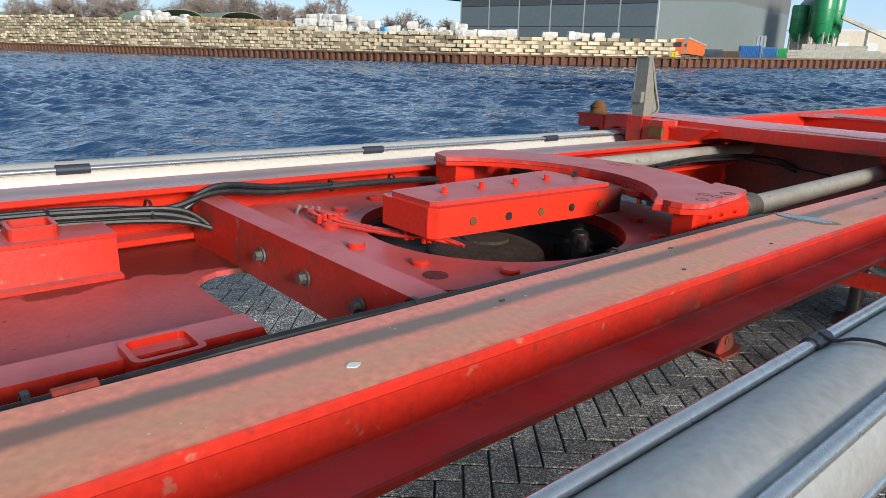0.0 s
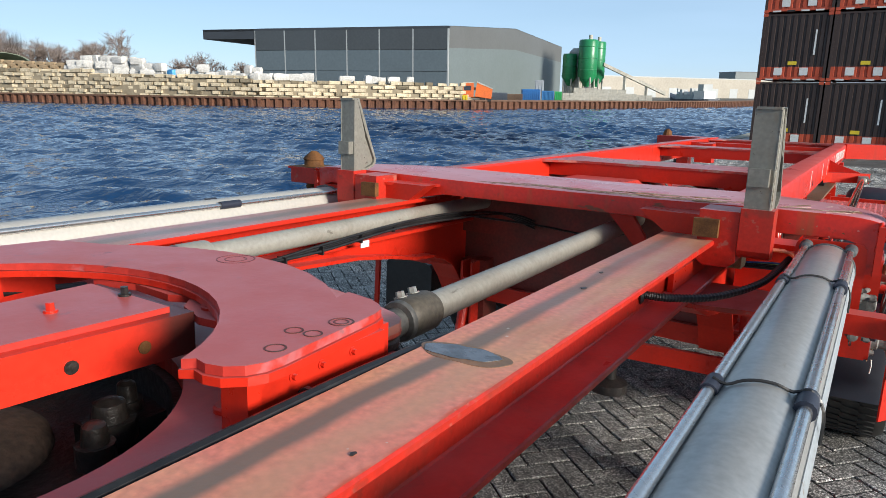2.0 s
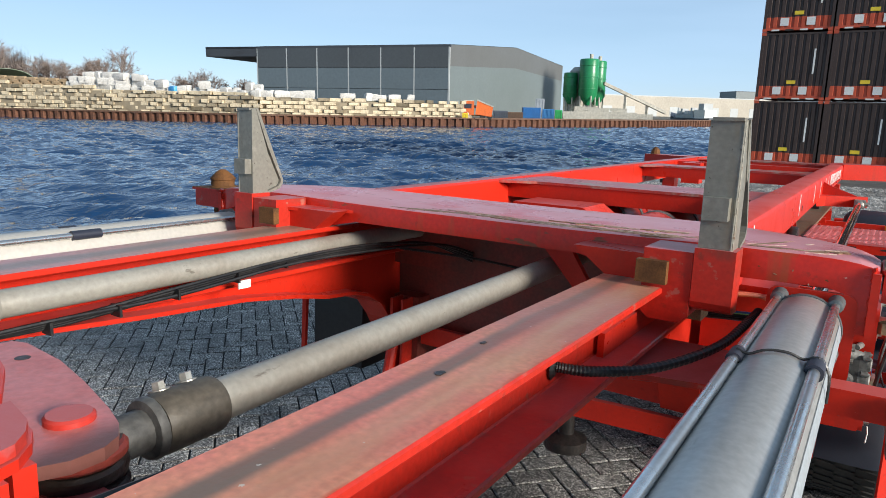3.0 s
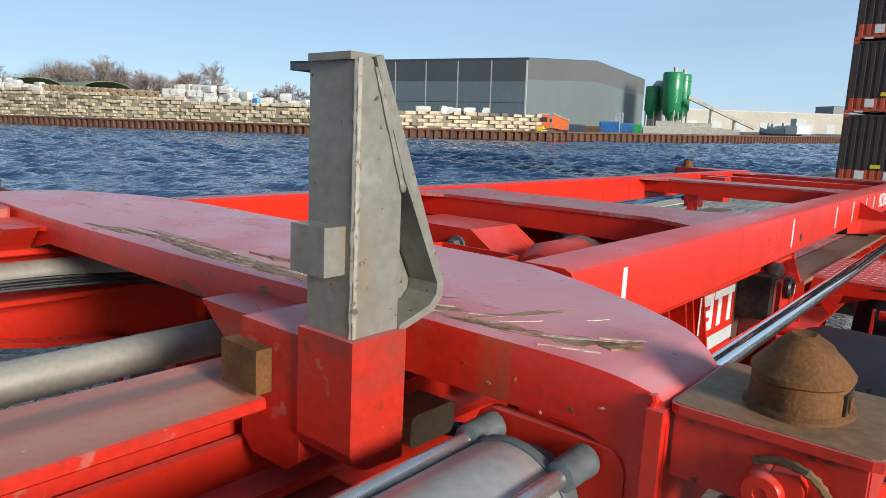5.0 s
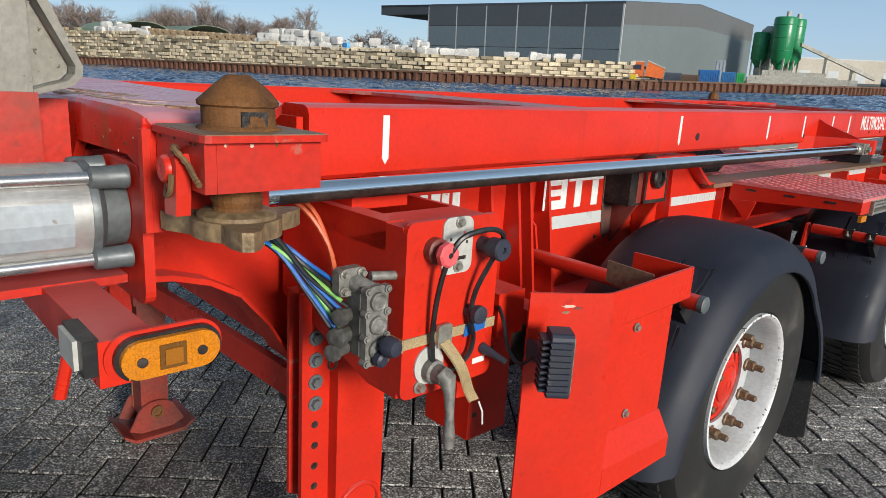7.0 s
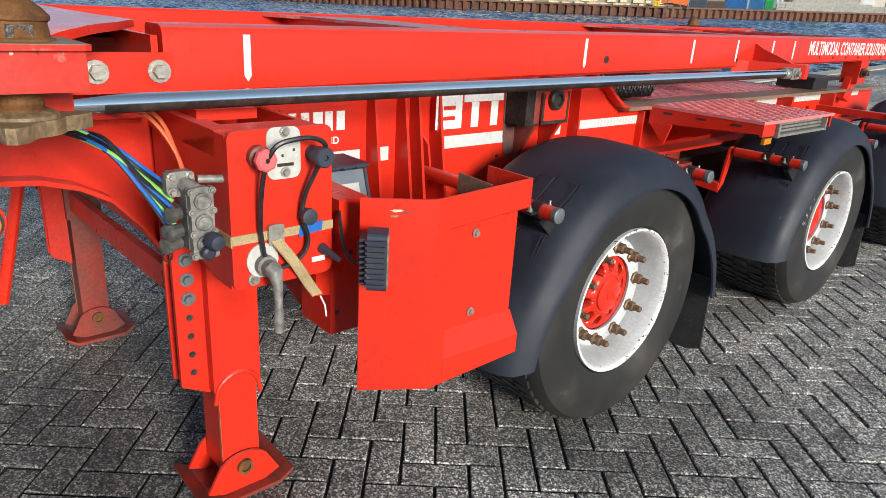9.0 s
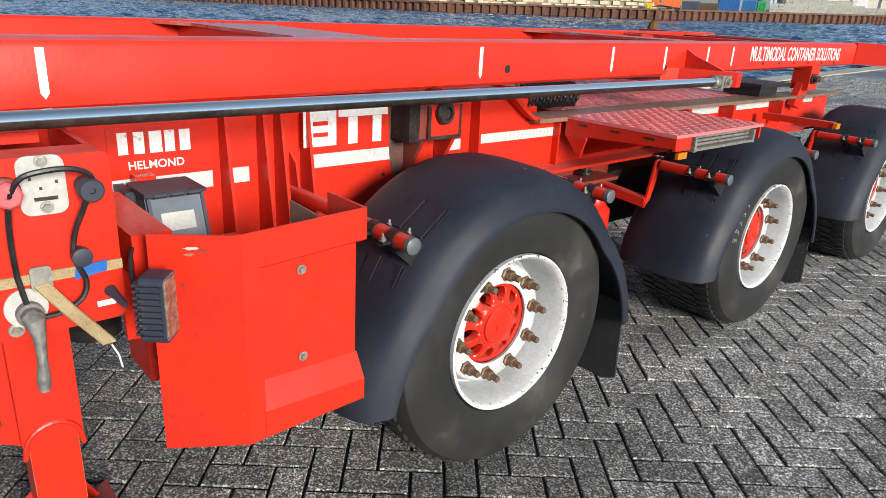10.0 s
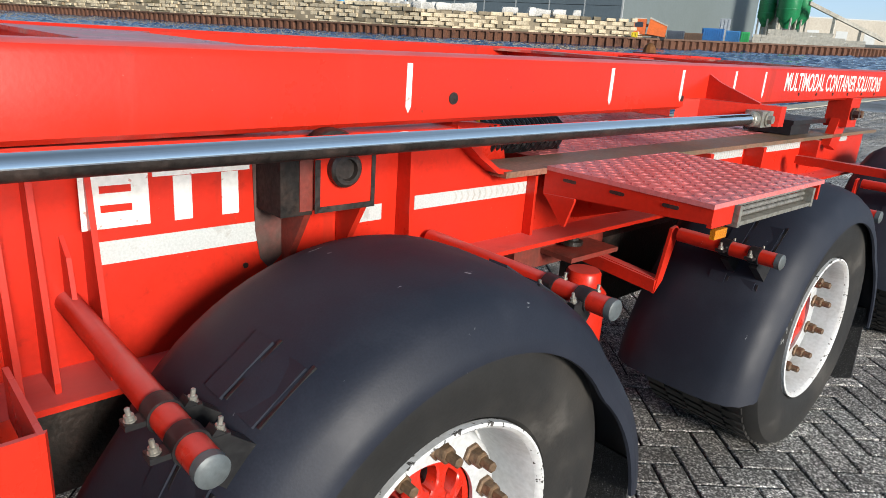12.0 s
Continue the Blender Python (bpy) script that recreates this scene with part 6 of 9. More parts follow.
for s in (1, -1):
    f = (lambda v: v) if s > 0 else mir
    xs_ = sorted((f(0.66), f(1.03)))
    part("bolster_end_floor", box(B(), xs_[0], xs_[1], -0.06, 0.10, 1.184, 1.194), RED, T)
    # gusset from the box down to the gooseneck beam
    part("gusset", prism(B(), [(f(0.42), 1.225), (f(0.61), 1.225), (f(0.61), 1.13), (f(0.50), 1.165)], "y", -0.16, -0.09), RED, T, bevel=0.003)
    part("gusset_top", prism(B(), [(f(0.40), -0.075), (f(0.61), -0.075), (f(0.61), -0.17), (f(0.57), -0.16)], "z", 1.216, 1.226), RED, T)
    # socket with the guide post
    xs_ = sorted((f(0.712), f(0.794)))
    part("post_socket", prism(B(), [(-0.222, 1.262), (-0.222, 1.148), (-0.216, 1.134), (-0.200, 1.126), (-0.148, 1.122), (-0.148, 1.262)], "x", xs_[0], xs_[1]), RED_OLD, T, bevel=0.012, seg=3)
    xs_ = sorted((f(0.606), f(0.710)))
    part("buffer_box", prism(B(), [(xs_[0], 1.11), (xs_[0] + 0.02, 1.094), (xs_[1] - 0.02, 1.094), (xs_[1], 1.11), (xs_[1], 1.25), (xs_[0], 1.25)], "y", -0.218, -0.09), RED_OLD, T, bevel=0.014, seg=3)
    xs_ = sorted((f(0.596), f(0.662)))
    part("buffer_pad", box(B(), xs_[0], xs_[1], -0.238, -0.216, 1.176, 1.226), RUST, T, "rusty buffer pad", bevel=0.006)
    # post: tube, flared guide plate, side gusset and stop block
    xa, xb = f(0.716), f(0.784)
    x0, x1 = min(xa, xb), max(xa, xb)
    post = part("guide_post", prism(B(), [(-0.214, 1.26), (-0.214, 1.526), (-0.196, 1.526), (-0.152, 1.398), (-0.152, 1.26)], "x", x0, x1), POST, T, "grey painted steel container guide post", bevel=0.005, seg=2)
    part("guide_plate", prism(B(), [(-0.196, 1.528), (-0.187, 1.531), (-0.084, 1.302), (-0.086, 1.286), (-0.100, 1.272), (-0.152, 1.258), (-0.152, 1.266), (-0.106, 1.280), (-0.096, 1.290), (-0.0945, 1.302), (-0.152, 1.4165)], "x", x0, x1 + 0.004 * s if s > 0 else x1), POST, post, bevel=0.0015)
    part("weld_bead", tube(B(), [((x1 if s > 0 else x0), -0.1915 + 0.0415 * k / 24, 1.520 - 0.1170 * k / 24) for k in range(25)], [0.004 + random.uniform(-0.001, 0.001) for _ in range(25)], 6), POST, post, smooth=True)
    inner = x0 if s > 0 else x1 - 0.007
    part("guide_web", prism(B(), [(-0.1535, 1.414), (-0.0955, 1.3005), (-0.0975, 1.2905), (-0.1075, 1.2805), (-0.1535, 1.2665)], "x", inner + 0.016 * s + 0.006, inner + 0.016 * s + 0.014), POST, post)
    part("post_cap", prism(B(), [(x0 + 0.004, -0.220), (x1 - 0.004, -0.220), (x1 - 0.002, -0.188), (x0 + 0.002, -0.188)], "z", 1.524, 1.531), POST, post)
    bxs = sorted((f(0.722), f(0.772)))
    part("stop_block", box(B(), bxs[0], bxs[1], -0.240, -0.212, 1.324, 1.371), POST, post, bevel=0.004)
    part("weld_bead", tube(B(), [((x1 if s > 0 else x0) - s * 0.0035, -0.2105, 1.262 + k * 0.0066) for k in range(41)], [0.0046 + random.uniform(-0.0005, 0.0006) for _ in range(41)], 8), EDGEW, post, "worn whitish edge", smooth=True)

    # corner: plate, side plates, twistlock cone, threaded stem and hand nut
    xc = 1.13 if s > 0 else -1.13 + 0.06
    sg = 1 if s > 0 else -1
    pl = rrect(xc - 0.085, xc + 0.078, -0.080, 0.084, 0.010, 2)
    part("corner_plate", prism(B(), pl, "z", 1.231, 1.2392), RED_OLD, T, bevel=0.002)
    part("rust_film", prism(B(), rrect(xc - 0.082, xc + 0.075, -0.077, 0.081, 0.008, 2), "z", 1.2388, 1.2402), RUST if s < 0 else mat("dusty_corner_plate", (0.20, 0.125, 0.065), 0.62, second=(0.27, 0.085, 0.045), amount=0.7, scale=9, grain=0.10, bump=0.2), T)
    xs_ = sorted((xc - sg * 0.08, xc + sg * 0.066))
    part("corner_front", box(B(), xs_[0], xs_[1], -0.074, -0.060, 1.172, 1.2305), RED_OLD, T, bevel=0.003)
    part("corner_side", box(B(), *sorted((xc + sg * 0.052, xc + sg * 0.067)), -0.060, 0.076, 1.172, 1.2305), RED_OLD, T, bevel=0.003)
    part("corner_inner", box(B(), *sorted((xc - sg * 0.085, xc - sg * 0.10)), -0.09, 0.085, 1.098, 1.232), RED, T, bevel=0.003)
    part("corner_back", box(B(), xs_[0], xs_[1], 0.062, 0.076, 1.172, 1.226), RED_OLD, T)
    bm = B()
    lathe(bm, ((0.054, 0.0), (0.053, 0.003), (0.048, 0.006), (0.0465, 0.026), (0.0465, 0.0285), (0.0500, 0.0310), (0.0505, 0.0365), (0.0400, 0.0475), (0.0280, 0.0590), (0.0160, 0.0680), (0.0125, 0.0700), (0.0100, 0.0690), (0.001, 0.0690)), (xc, 0.0, 1.240), (0, 0, 1), 28)
    bmesh.ops.scale(bm, vec=(0.82, 1.0, 0.94), verts=bm.verts[:], space=Matrix.Translation((-xc, 0, -1.240)))
    for v in bm.verts:
        v.co += Vector((1, 1, 0.4)) * (0.0028 * noise.noise(v.co * 38) + 0.0013 * noise.noise(v.co * 130))
    part("twistlock_cone", bm, RUST, T, "rusty twistlock cone", smooth=True)
    part("twistlock_slot", box(B(), *sorted((xc + sg * 0.024, xc + sg * 0.0388)), -0.016, 0.018, 1.245, 1.263), GREASE_DARK, T)
    part("twistlock_key", box(B(), *sorted((xc + sg * 0.032, xc + sg * 0.0405)), -0.006, 0.005, 1.241, 1.258), RUST, T, bevel=0.001)
    part("threaded_stem", lathe(B(), tuple((0.030 + 0.0025 * (k % 2), -0.008 * k) for k in range(10)), (xc, -0.005, 1.176), (0, 0, 1), 20), RUST, T)
    bm = B()
    nut_pts = []
    for k in range(48):
        a = 2 * math.pi * k / 48
        lobe = max(0.0, math.cos(3 * a + 0.94)) ** 2.2
        r_ = 0.056 + 0.046 * lobe
        nut_pts.append((xc + r_ * math.cos(a), -0.005 + r_ * math.sin(a)))
    prism(bm, nut_pts, "z", 1.107, 1.130)
    part("hand_nut", bm, IRON, T, "star-shaped cast hand nut", bevel=0.008, seg=3, smooth=True)
    part("nut_boss", lathe(B(), ((0.050, 0), (0.050, 0.006), (0.042, 0.011)), (xc, -0.005, 1.129), (0, 0, 1), 24), IRON, T, smooth=True)
    # locking latch on the front
    if s > 0:
        lx = 1.130
        part("latch", prism(B(), [(lx + 0.004, 1.211), (lx + 0.024, 1.214), (lx + 0.029, 1.203), (lx + 0.027, 1.166), (lx + 0.024, 1.141), (lx - 0.009, 1.139), (lx - 0.011, 1.148), (lx - 0.008, 1.172), (lx + 0.002, 1.180)], "y", -0.092, -0.0745), RED, T, bevel=0.003, seg=2)
        part("latch_pin", lathe(B(), ((0.017, 0), (0.017, 0.020), (0.014, 0.024), (0.0055, 0.0245), (0.005, 0.0235), (0.001, 0.0235)), (lx, -0.0745, 1.194), (0, -1, 0), 20), RED, T, smooth=True)
        STRAP = mat("brown_strap", (0.15, 0.085, 0.035), 0.8, second=(0.06, 0.032, 0.016), amount=0.8, scale=60)
        part("latch_strap", tube(B(), curve_pts([(lx - 0.012, -0.078, 1.211), (lx + 0.006, -0.082, 1.219), (lx + 0.030, -0.094, 1.221), (lx + 0.042, -0.084, 1.205), (lx + 0.046, -0.078, 1.19), (lx + 0.058, -0.077, 1.182)], 5), [0.0026 + 0.0016 * abs(math.sin(1.7 * i)) for i in range(26)], 6), STRAP, T)
        part("latch_strap", tube(B(), curve_pts([(lx - 0.008, -0.088, 1.176), (lx + 0.002, -0.094, 1.163), (lx + 0.014, -0.094, 1.170), (lx + 0.020, -0.094, 1.190)], 5), 0.0035, 6), STRAP, T)

rnd = random.Random(17)
for k in range(16):
    w_, h_ = rnd.uniform(0.003, 0.009), rnd.uniform(0.002, 0.005)
    if k < 6:
        m_ = Matrix.Translation((1.055 + 0.025 * k + rnd.uniform(-0.01, 0.01), -0.0741, rnd.choice((1.1745, 1.226, 1.2285)))) @ Matrix.Rotation(radians(90), 4, "X")
    elif k < 10:
        m_ = Matrix.Translation((1.1968, -0.05 + 0.032 * (k - 6), rnd.choice((1.1745, 1.227)))) @ Matrix.Rotation(radians(90), 4, "Z") @ Matrix.Rotation(radians(90), 4, "X")
    else:
        m_ = Matrix.Translation((0.82 + 0.033 * (k - 10), -0.0803, 1.190 + rnd.uniform(0.0, 0.045))) @ Matrix.Rotation(radians(90), 4, "X")
    ch = ragged(0, 0, w_, h_, rnd.uniform(-30, 30), 0, 0.0008, 200 + k, 14)
    bmesh.ops.transform(ch, matrix=m_, verts=ch.verts[:])
    part("paint_chip", ch, rnd.choice((BARE, FLAKE, RUST)), T)

# ---- air cylinders that push the sliding frame ----
AX, AZ = 0.922, 1.108
for s in (1, -1):
    f = (lambda v: v) if s > 0 else mir
    ax = f(AX)
    y0, y1 = -4.6, -0.14
    barrel = part("air_cylinder", cyl(B(), (ax, y0, AZ), (ax, y1 + 0.010, AZ), 0.069, n=40), ALU if s > 0 else ALU_OLD, T, "long dull aluminium air cylinder", smooth=True)
    for dx in (-1, 1):
        for dz in (-1, 1):
            part("tie_rod", cyl(B(), (ax + dx * 0.053, y0, AZ + dz * 0.055), (ax + dx * 0.053, y1 + 0.01, AZ + dz * 0.055), 0.0085, n=10), STEEL, barrel, smooth=True)
            part("rod_boss", lathe(B(), ((0.010, 0), (0.0145, 0.003), (0.0155, 0.012), (0.0155, 0.040), (0.0165, 0.042), (0.0165, 0.049)), (ax + dx * 0.053, y1 + 0.002, AZ + dz * 0.055), (0, 1, 0), 14), GREYCAP, barrel, smooth=True)
    part("end_cap", lathe(B(), ((0.071, 0), (0.072, 0.003), (0.072, 0.010), (0.064, 0.016), (0.052, 0.022), (0.050, 0.052)), (ax, y1 + 0.003, AZ), (0, 1, 0), 32), GREYCAP, barrel, smooth=True)
    xo = ax + s * 0.069
    part("reflective_strip", prism(B(), [(ax + s * 0.0705 * math.cos(radians(a)), AZ + 0.0705 * math.sin(radians(a))) for a in (-28, -14, 0, 14, 22)] + [(ax + s * 0.069 * math.cos(radians(a)), AZ + 0.069 * math.sin(radians(a))) for a in (22, 0, -28)], "y", -1.9, y1 - 0.02), LABEL, barrel)
    for i, y in enumerate((-3.1, -2.13, -1.30, -0.60) if s > 0 else (-3.52, -2.57, -1.62, -0.67)):
        part("rod_clip", cyl(B(), (ax - 0.053, y - 0.022, AZ + 0.055), (ax - 0.053, y + 0.022, AZ + 0.055), 0.0118, n=12), PLASTIC, barrel, smooth=True)
        part("rod_clip", cyl(B(), (ax + 0.053, y - (0.012 if s > 0 else 0.045), AZ + 0.055), (ax + 0.053, y + 0.036, AZ + 0.055), 0.0135, n=12), PLASTIC, barrel, smooth=True)
        if s < 0:
            continue
        tie = [(ax - 0.053, y, AZ + 0.068)] + [(ax + 0.0725 * math.cos(radians(a)), y + 0.025 * (120 - a) / 60, AZ + 0.0725 * math.sin(radians(a))) for a in (120, 105, 90, 75, 60)] + [(ax + 0.055, y + 0.028, AZ + 0.068), (ax + 0.071, y + 0.03, AZ + 0.045), (ax + 0.072, y + 0.034, AZ + 0.0)]
        part("zip_tie", tube(B(), curve_pts(tie, 3), 0.0022, 5), HOSE, barrel)
    # bracket plate and the chromed rod
    part("cylinder_bracket", prism(B(), [(p[0], p[1]) for p in rrect(ax - 0.080, ax + 0.091, 0.985, 1.180, 0.022, 4)], "y", -0.084, -0.070), RED, T, bevel=0.002)
    part("bracket_shelf", box(B(), ax - 0.12, ax + 0.02, -0.33, -0.085, 1.004, 1.016), RED_OLD, T, bevel=0.002)
    rod_ = part("piston_rod", cyl(B(), (ax, -0.08, 1.112), (ax, 3.12, 1.124), 0.0185, n=24), CHROME, T, "long chromed piston rod", smooth=True)
    # thin dark strip added for the reflection on the rod's lower half
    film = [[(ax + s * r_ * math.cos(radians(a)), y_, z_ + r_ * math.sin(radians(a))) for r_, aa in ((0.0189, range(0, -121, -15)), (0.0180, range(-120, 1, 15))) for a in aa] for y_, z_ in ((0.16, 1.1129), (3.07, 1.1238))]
    part("dark_underside", rings(B(), film), GREASE_DARK, rod_, "dark reflection drawn along the rod's underside", smooth=True)
    part("rod_clevis", box(B(), ax - 0.028, ax + 0.028, 3.11, 3.19, 1.100, 1.150), ZINC, T, bevel=0.008, seg=2)
    part("clevis_collar", lathe(B(), ((0.021, 0), (0.025, 0.004), (0.025, 0.03), (0.021, 0.034)), (ax, 3.08, 1.1235), (0, 1, 0), 16), ZINC, T, smooth=True)
    part("clevis_bolt", bolt(B(), (ax + s * 0.028, 3.15, 1.125), (s, 0, 0), 0.015, 0.016), ZINC, T)
    part("rod_bracket", prism(B(), [(f(0.70), 3.02), (f(0.74), 3.10), (f(0.96), 3.22), (f(0.96), 3.26), (f(0.70), 3.26)], "z", 1.10, 1.165), RED, T, bevel=0.004)
    part("rod_bracket_web", prism(B(), [(f(0.705), 1.15), (f(0.705), 1.25), (f(0.76), 1.22), (f(0.90), 1.17), (f(0.90), 1.15)], "y", 3.19, 3.205), RED, T)

# ---- sliding top frame ----
def rail_top(y):
    return 1.246 + 0.0098 * y


def rail_bot(y):
    return 1.088 + 0.0135 * y


R0, R1 = 0.352, 5.36
for s in (1, -1):
    f = (lambda v: v) if s > 0 else mir
    bm = B()
    loops = []
    for y in (R0, 0.6, 1.5, 3.0, 4.2, R1):
        zt, zb = rail_top(y), rail_bot(y)
        loops.append([(f(x), y, z) for x, z in ((0.600, zb), (0.700, zb), (0.712, zb + 0.010), (0.712, zt - 0.020), (0.705, zt - 0.006), (0.692, zt), (0.610, zt), (0.600, zt - 0.010))])
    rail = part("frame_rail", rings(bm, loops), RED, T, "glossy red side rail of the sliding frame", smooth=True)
    for y in (0.551, 1.867, 2.617, 3.015, 3.39, 3.64):
        zt, zb = rail_top(y) - 0.020, rail_bot(y) + 0.030
        x = f(0.7125)
        w = 0.0075 if y > 0.6 else 0.009
        part("position_mark", prism(B(), [(y - w, zt), (y + w, zt), (y + w, zb + 0.01), (y, zb - 0.004), (y - w, zb + 0.01)], "x", x - 0.0008, x + 0.0008), WHITE, rail)
    x = f(0.7115)
    part("rail_hole", cyl(B(), (x - 0.002, 2.00, 1.170), (x + 0.002, 2.00, 1.170), 0.014, n=16), GREASE_DARK, rail)
    part("rail_hole", cyl(B(), (x - 0.002, 3.03, 1.165), (x + 0.002, 3.03, 1.165), 0.010, n=16), GREASE_DARK, rail)
    for k in range(6):
        part("rivet", cyl(B(), (x - 0.002, 4.0 + k * 0.2, 1.178), (x + 0.003, 4.0 + k * 0.2, 1.178), 0.007, n=10), GREASE_DARK, rail)
    # bolted bracket behind the corner
    part("rail_bracket", box(B(), *sorted((f(0.708), f(0.724))), 0.155, 0.368, 1.085, 1.190), RED, T, bevel=0.004)
    for y in (0.205, 0.335):
        part("bracket_bolt", bolt(B(), (f(0.724), y, 1.150), (s, 0, 0), 0.017, 0.016), ZINC, T)
    # rear latch under the rail
    part("rear_latch", box(B(), *sorted((f(0.63), f(0.735))), 4.62, 4.75, 1.02, 1.160), RED, T, bevel=0.006)
    part("latch_arm", prism(B(), [(4.62, 1.06), (4.56, 0.93), (4.66, 0.90), (4.75, 1.06)], "x", *sorted((f(0.66), f(0.70)))), RED, T, bevel=0.005)
    for y in (4.66, 4.71):
        part("latch_bolt", bolt(B(), (f(0.735), y, 1.085), (s, 0, 0), 0.020, 0.028), GREASE_DARK if y < 4.7 else NUT, T)
    # end bolster reaching out to the rear corner
    part("rear_outrigger", prism(B(), [(f(0.60), R1), (f(0.716), R1 - 0.02), (f(1.22), 5.62), (f(1.22), 5.80), (f(0.60), 5.80)], "z", 1.165, 1.302), RED, T, bevel=0.006)
    part("rear_cone", lathe(B(), ((0.055, 0), (0.05, 0.006), (0.045, 0.035), (0.035, 0.055), (0.01, 0.075)), (f(1.13), 5.70, 1.302), (0, 0, 1), 10), RUST, T)

ls_m = Matrix(((0, 0, 1, 0.7122), (1, 0, 0, 0), (0, 1, 0, 0), (0, 0, 0, 1)))
lettering("rail_lettering", "MULTIMODAL CONTAINER SOLUTIONS", 0.104, Matrix.Translation((0, 3.835, 1.192)) @ ls_m, WHITE, trailer, 0.0008, 0.66, "white painted capitals on the rail")
# cross members of the sliding frame
CAPS = mat("scraped_cross_member_top", (0.42, 0.045, 0.032), 0.36, second=(0.30, 0.24, 0.19), amount=0.9, scale=7, lo=0.5, hi=0.62, grain=0.1, bump=0.2)
for y0, y1, z in ((1.31, 1.69, 1.252), (3.52, 3.86, 1.272), (5.40, 5.78, 1.29)):
    bm = B()
    prism(bm, [(-0.54, y0 - 0.1), (-0.38, y0), (0.44, y0), (0.60, y0 - 0.1), (0.60, y1 + 0.08), (0.44, y1), (-0.38, y1), (-0.54, y1 + 0.08)], "z", z - 0.012, z)
    part("cross_plate", bm, CAPS, T, bevel=0.002)
    for y in (y0 + 0.005, y1 - 0.017):
        part("cross_web", box(B(), -0.54, 0.60, y, y + 0.012, z - 0.085, z - 0.012), RED, T)
    part("cross_floor", box(B(), -0.40, 0.46, y0 + 0.02, y1 - 0.02, z - 0.085, z - 0.075), RED, T)
part("cross_tube", box(B(), -0.54, 0.60, 4.55, 4.66, 1.195, 1.28), RED, T, bevel=0.006)
part("stop_block", box(B(), -0.45, -0.30, 4.36, 4.50, 1.10, 1.275), RED, T, bevel=0.006)

# ---- lower chassis ----
TOPZ = 1.098
def web_profile(y_first):
    pts = [(y_first, 0.675), (1.95, 0.690), (1.95, 0.776), (5.25, 0.790), (5.25, 0.962), (2.30, 0.955)]
    # concave step where the tall front part runs down to the lower rail
    for k in range(7):
        a = radians(270 - 15 * k)
        pts.append((2.25 + 0.11 * math.cos(a) * 0.6, 1.035 + 0.08 * math.sin(a)))
    pts += [(2.03, TOPZ), (y_first, TOPZ)]
    return pts


for s in (1, -1):
    f = (lambda v: v) if s > 0 else mir
    web = part("chassis_web", prism(B(), web_profile(1.236 if s > 0 else 0.60), "x", *sorted((f(0.622), f(0.640)))), RED, T, "red chassis side web with lettering and reflective tape")
    part("bottom_flange", prism(B(), [(0.60, 0.663), (1.97, 0.678), (1.97, 0.690), (0.60, 0.675)], "x", *sorted((f(0.50), f(0.735)))), RED, T, bevel=0.002)
    part("bottom_flange", prism(B(), [(1.93, 0.764), (5.25, 0.778), (5.25, 0.790), (1.93, 0.776)], "x", *sorted((f(0.50), f(0.738)))), RED, T, bevel=0.002)
    part("top_flange", prism(B(), [(0.50, TOPZ - 0.012), (2.06, TOPZ - 0.012), (2.06, TOPZ), (0.50, TOPZ)], "x", *sorted((f(0.55), f(0.685)))), RED, T, bevel=0.002)
    # curved flange of the step, then the worn slide rail
    loops = []
    for y, z in ((2.04, TOPZ - 0.006), (2.07, TOPZ - 0.03), (2.13, 1.02), (2.20, 0.975), (2.28, 0.962), (2.36, 0.962)):
        loops.append([(f(0.55), y, z), (f(0.69), y, z), (f(0.69), y + 0.004, z + 0.012), (f(0.55), y + 0.004, z + 0.012)])
    part("step_flange", rings(B(), loops), RED, T)
    part("slide_rail", prism(B(), [(2.22, 0.962), (5.25, 0.968), (5.25, 0.984), (2.22, 0.978)], "x", *sorted((f(0.545), f(0.70)))), WORN, T, "worn brown sliding rail", bevel=0.003)
    if s > 0:
        for y0, y1, z0, z1 in ((1.234, 1.572, 0.878, 0.920), (1.775, 1.862, 0.884, 0.922), (1.962, 2.375, 0.895, 0.930), (2.75, 3.30, 0.905, 0.940), (3.34, 3.74, 0.916, 0.952), (3.79, 4.35, 0.920, 0.955), (4.39, 4.99, 0.926, 0.961)):
            part("reflective_tape", box(B(), 0.640, 0.6412, y0, y1, z0, z1), TAPE, web)
            if y0 > 1.9:
                n_ = int((y1 - y0) * 0.7 / 0.022)
                for k in range(n_):
                    y_ = y1 - 0.008 - k * 0.022
                    part("tape_scale", prism(B(), [(y_ - 0.010, z0 + 0.004), (y_ - 0.004, z0 + 0.004), (y_ + 0.003, (z0 + z1) / 2), (y_ - 0.004, z1 - 0.004), (y_ - 0.010, z1 - 0.004), (y_ - 0.003, (z0 + z1) / 2)], "x", 0.6412, 0.6415), PLATE, web)
        # front plate with the maker's panel
        part("front_web", box(B(), 0.590, 0.602, 0.42, 1.235, 0.675, TOPZ), RED, T)
        part("maker_panel", box(B(), 0.602, 0.605, 0.69, 0.918, 0.905, 1.030), RED, T, bevel=0.001)
        for y0, y1, z0, z1 in ((0.62, 0.957, 0.851, 0.897), (1.008, 1.066, 0.853, 0.897), (0.975, 1.0, 0.86, 0.892)):
            part("reflective_tape", box(B(), 0.602, 0.6032, y0, y1, z0, z1), TAPE if y1 != 1.0 else RED_OLD, web)
        for i in range(5):         # maker's name: plain raised blocks
            y = 0.715 + i * 0.039
            part("name_block", box(B(), 0.605, 0.6075, y, y + (0.024, 0.026, 0.032, 0.026, 0.028)[i], 0.962, 1.018), WHITE, web, bevel=0.001)
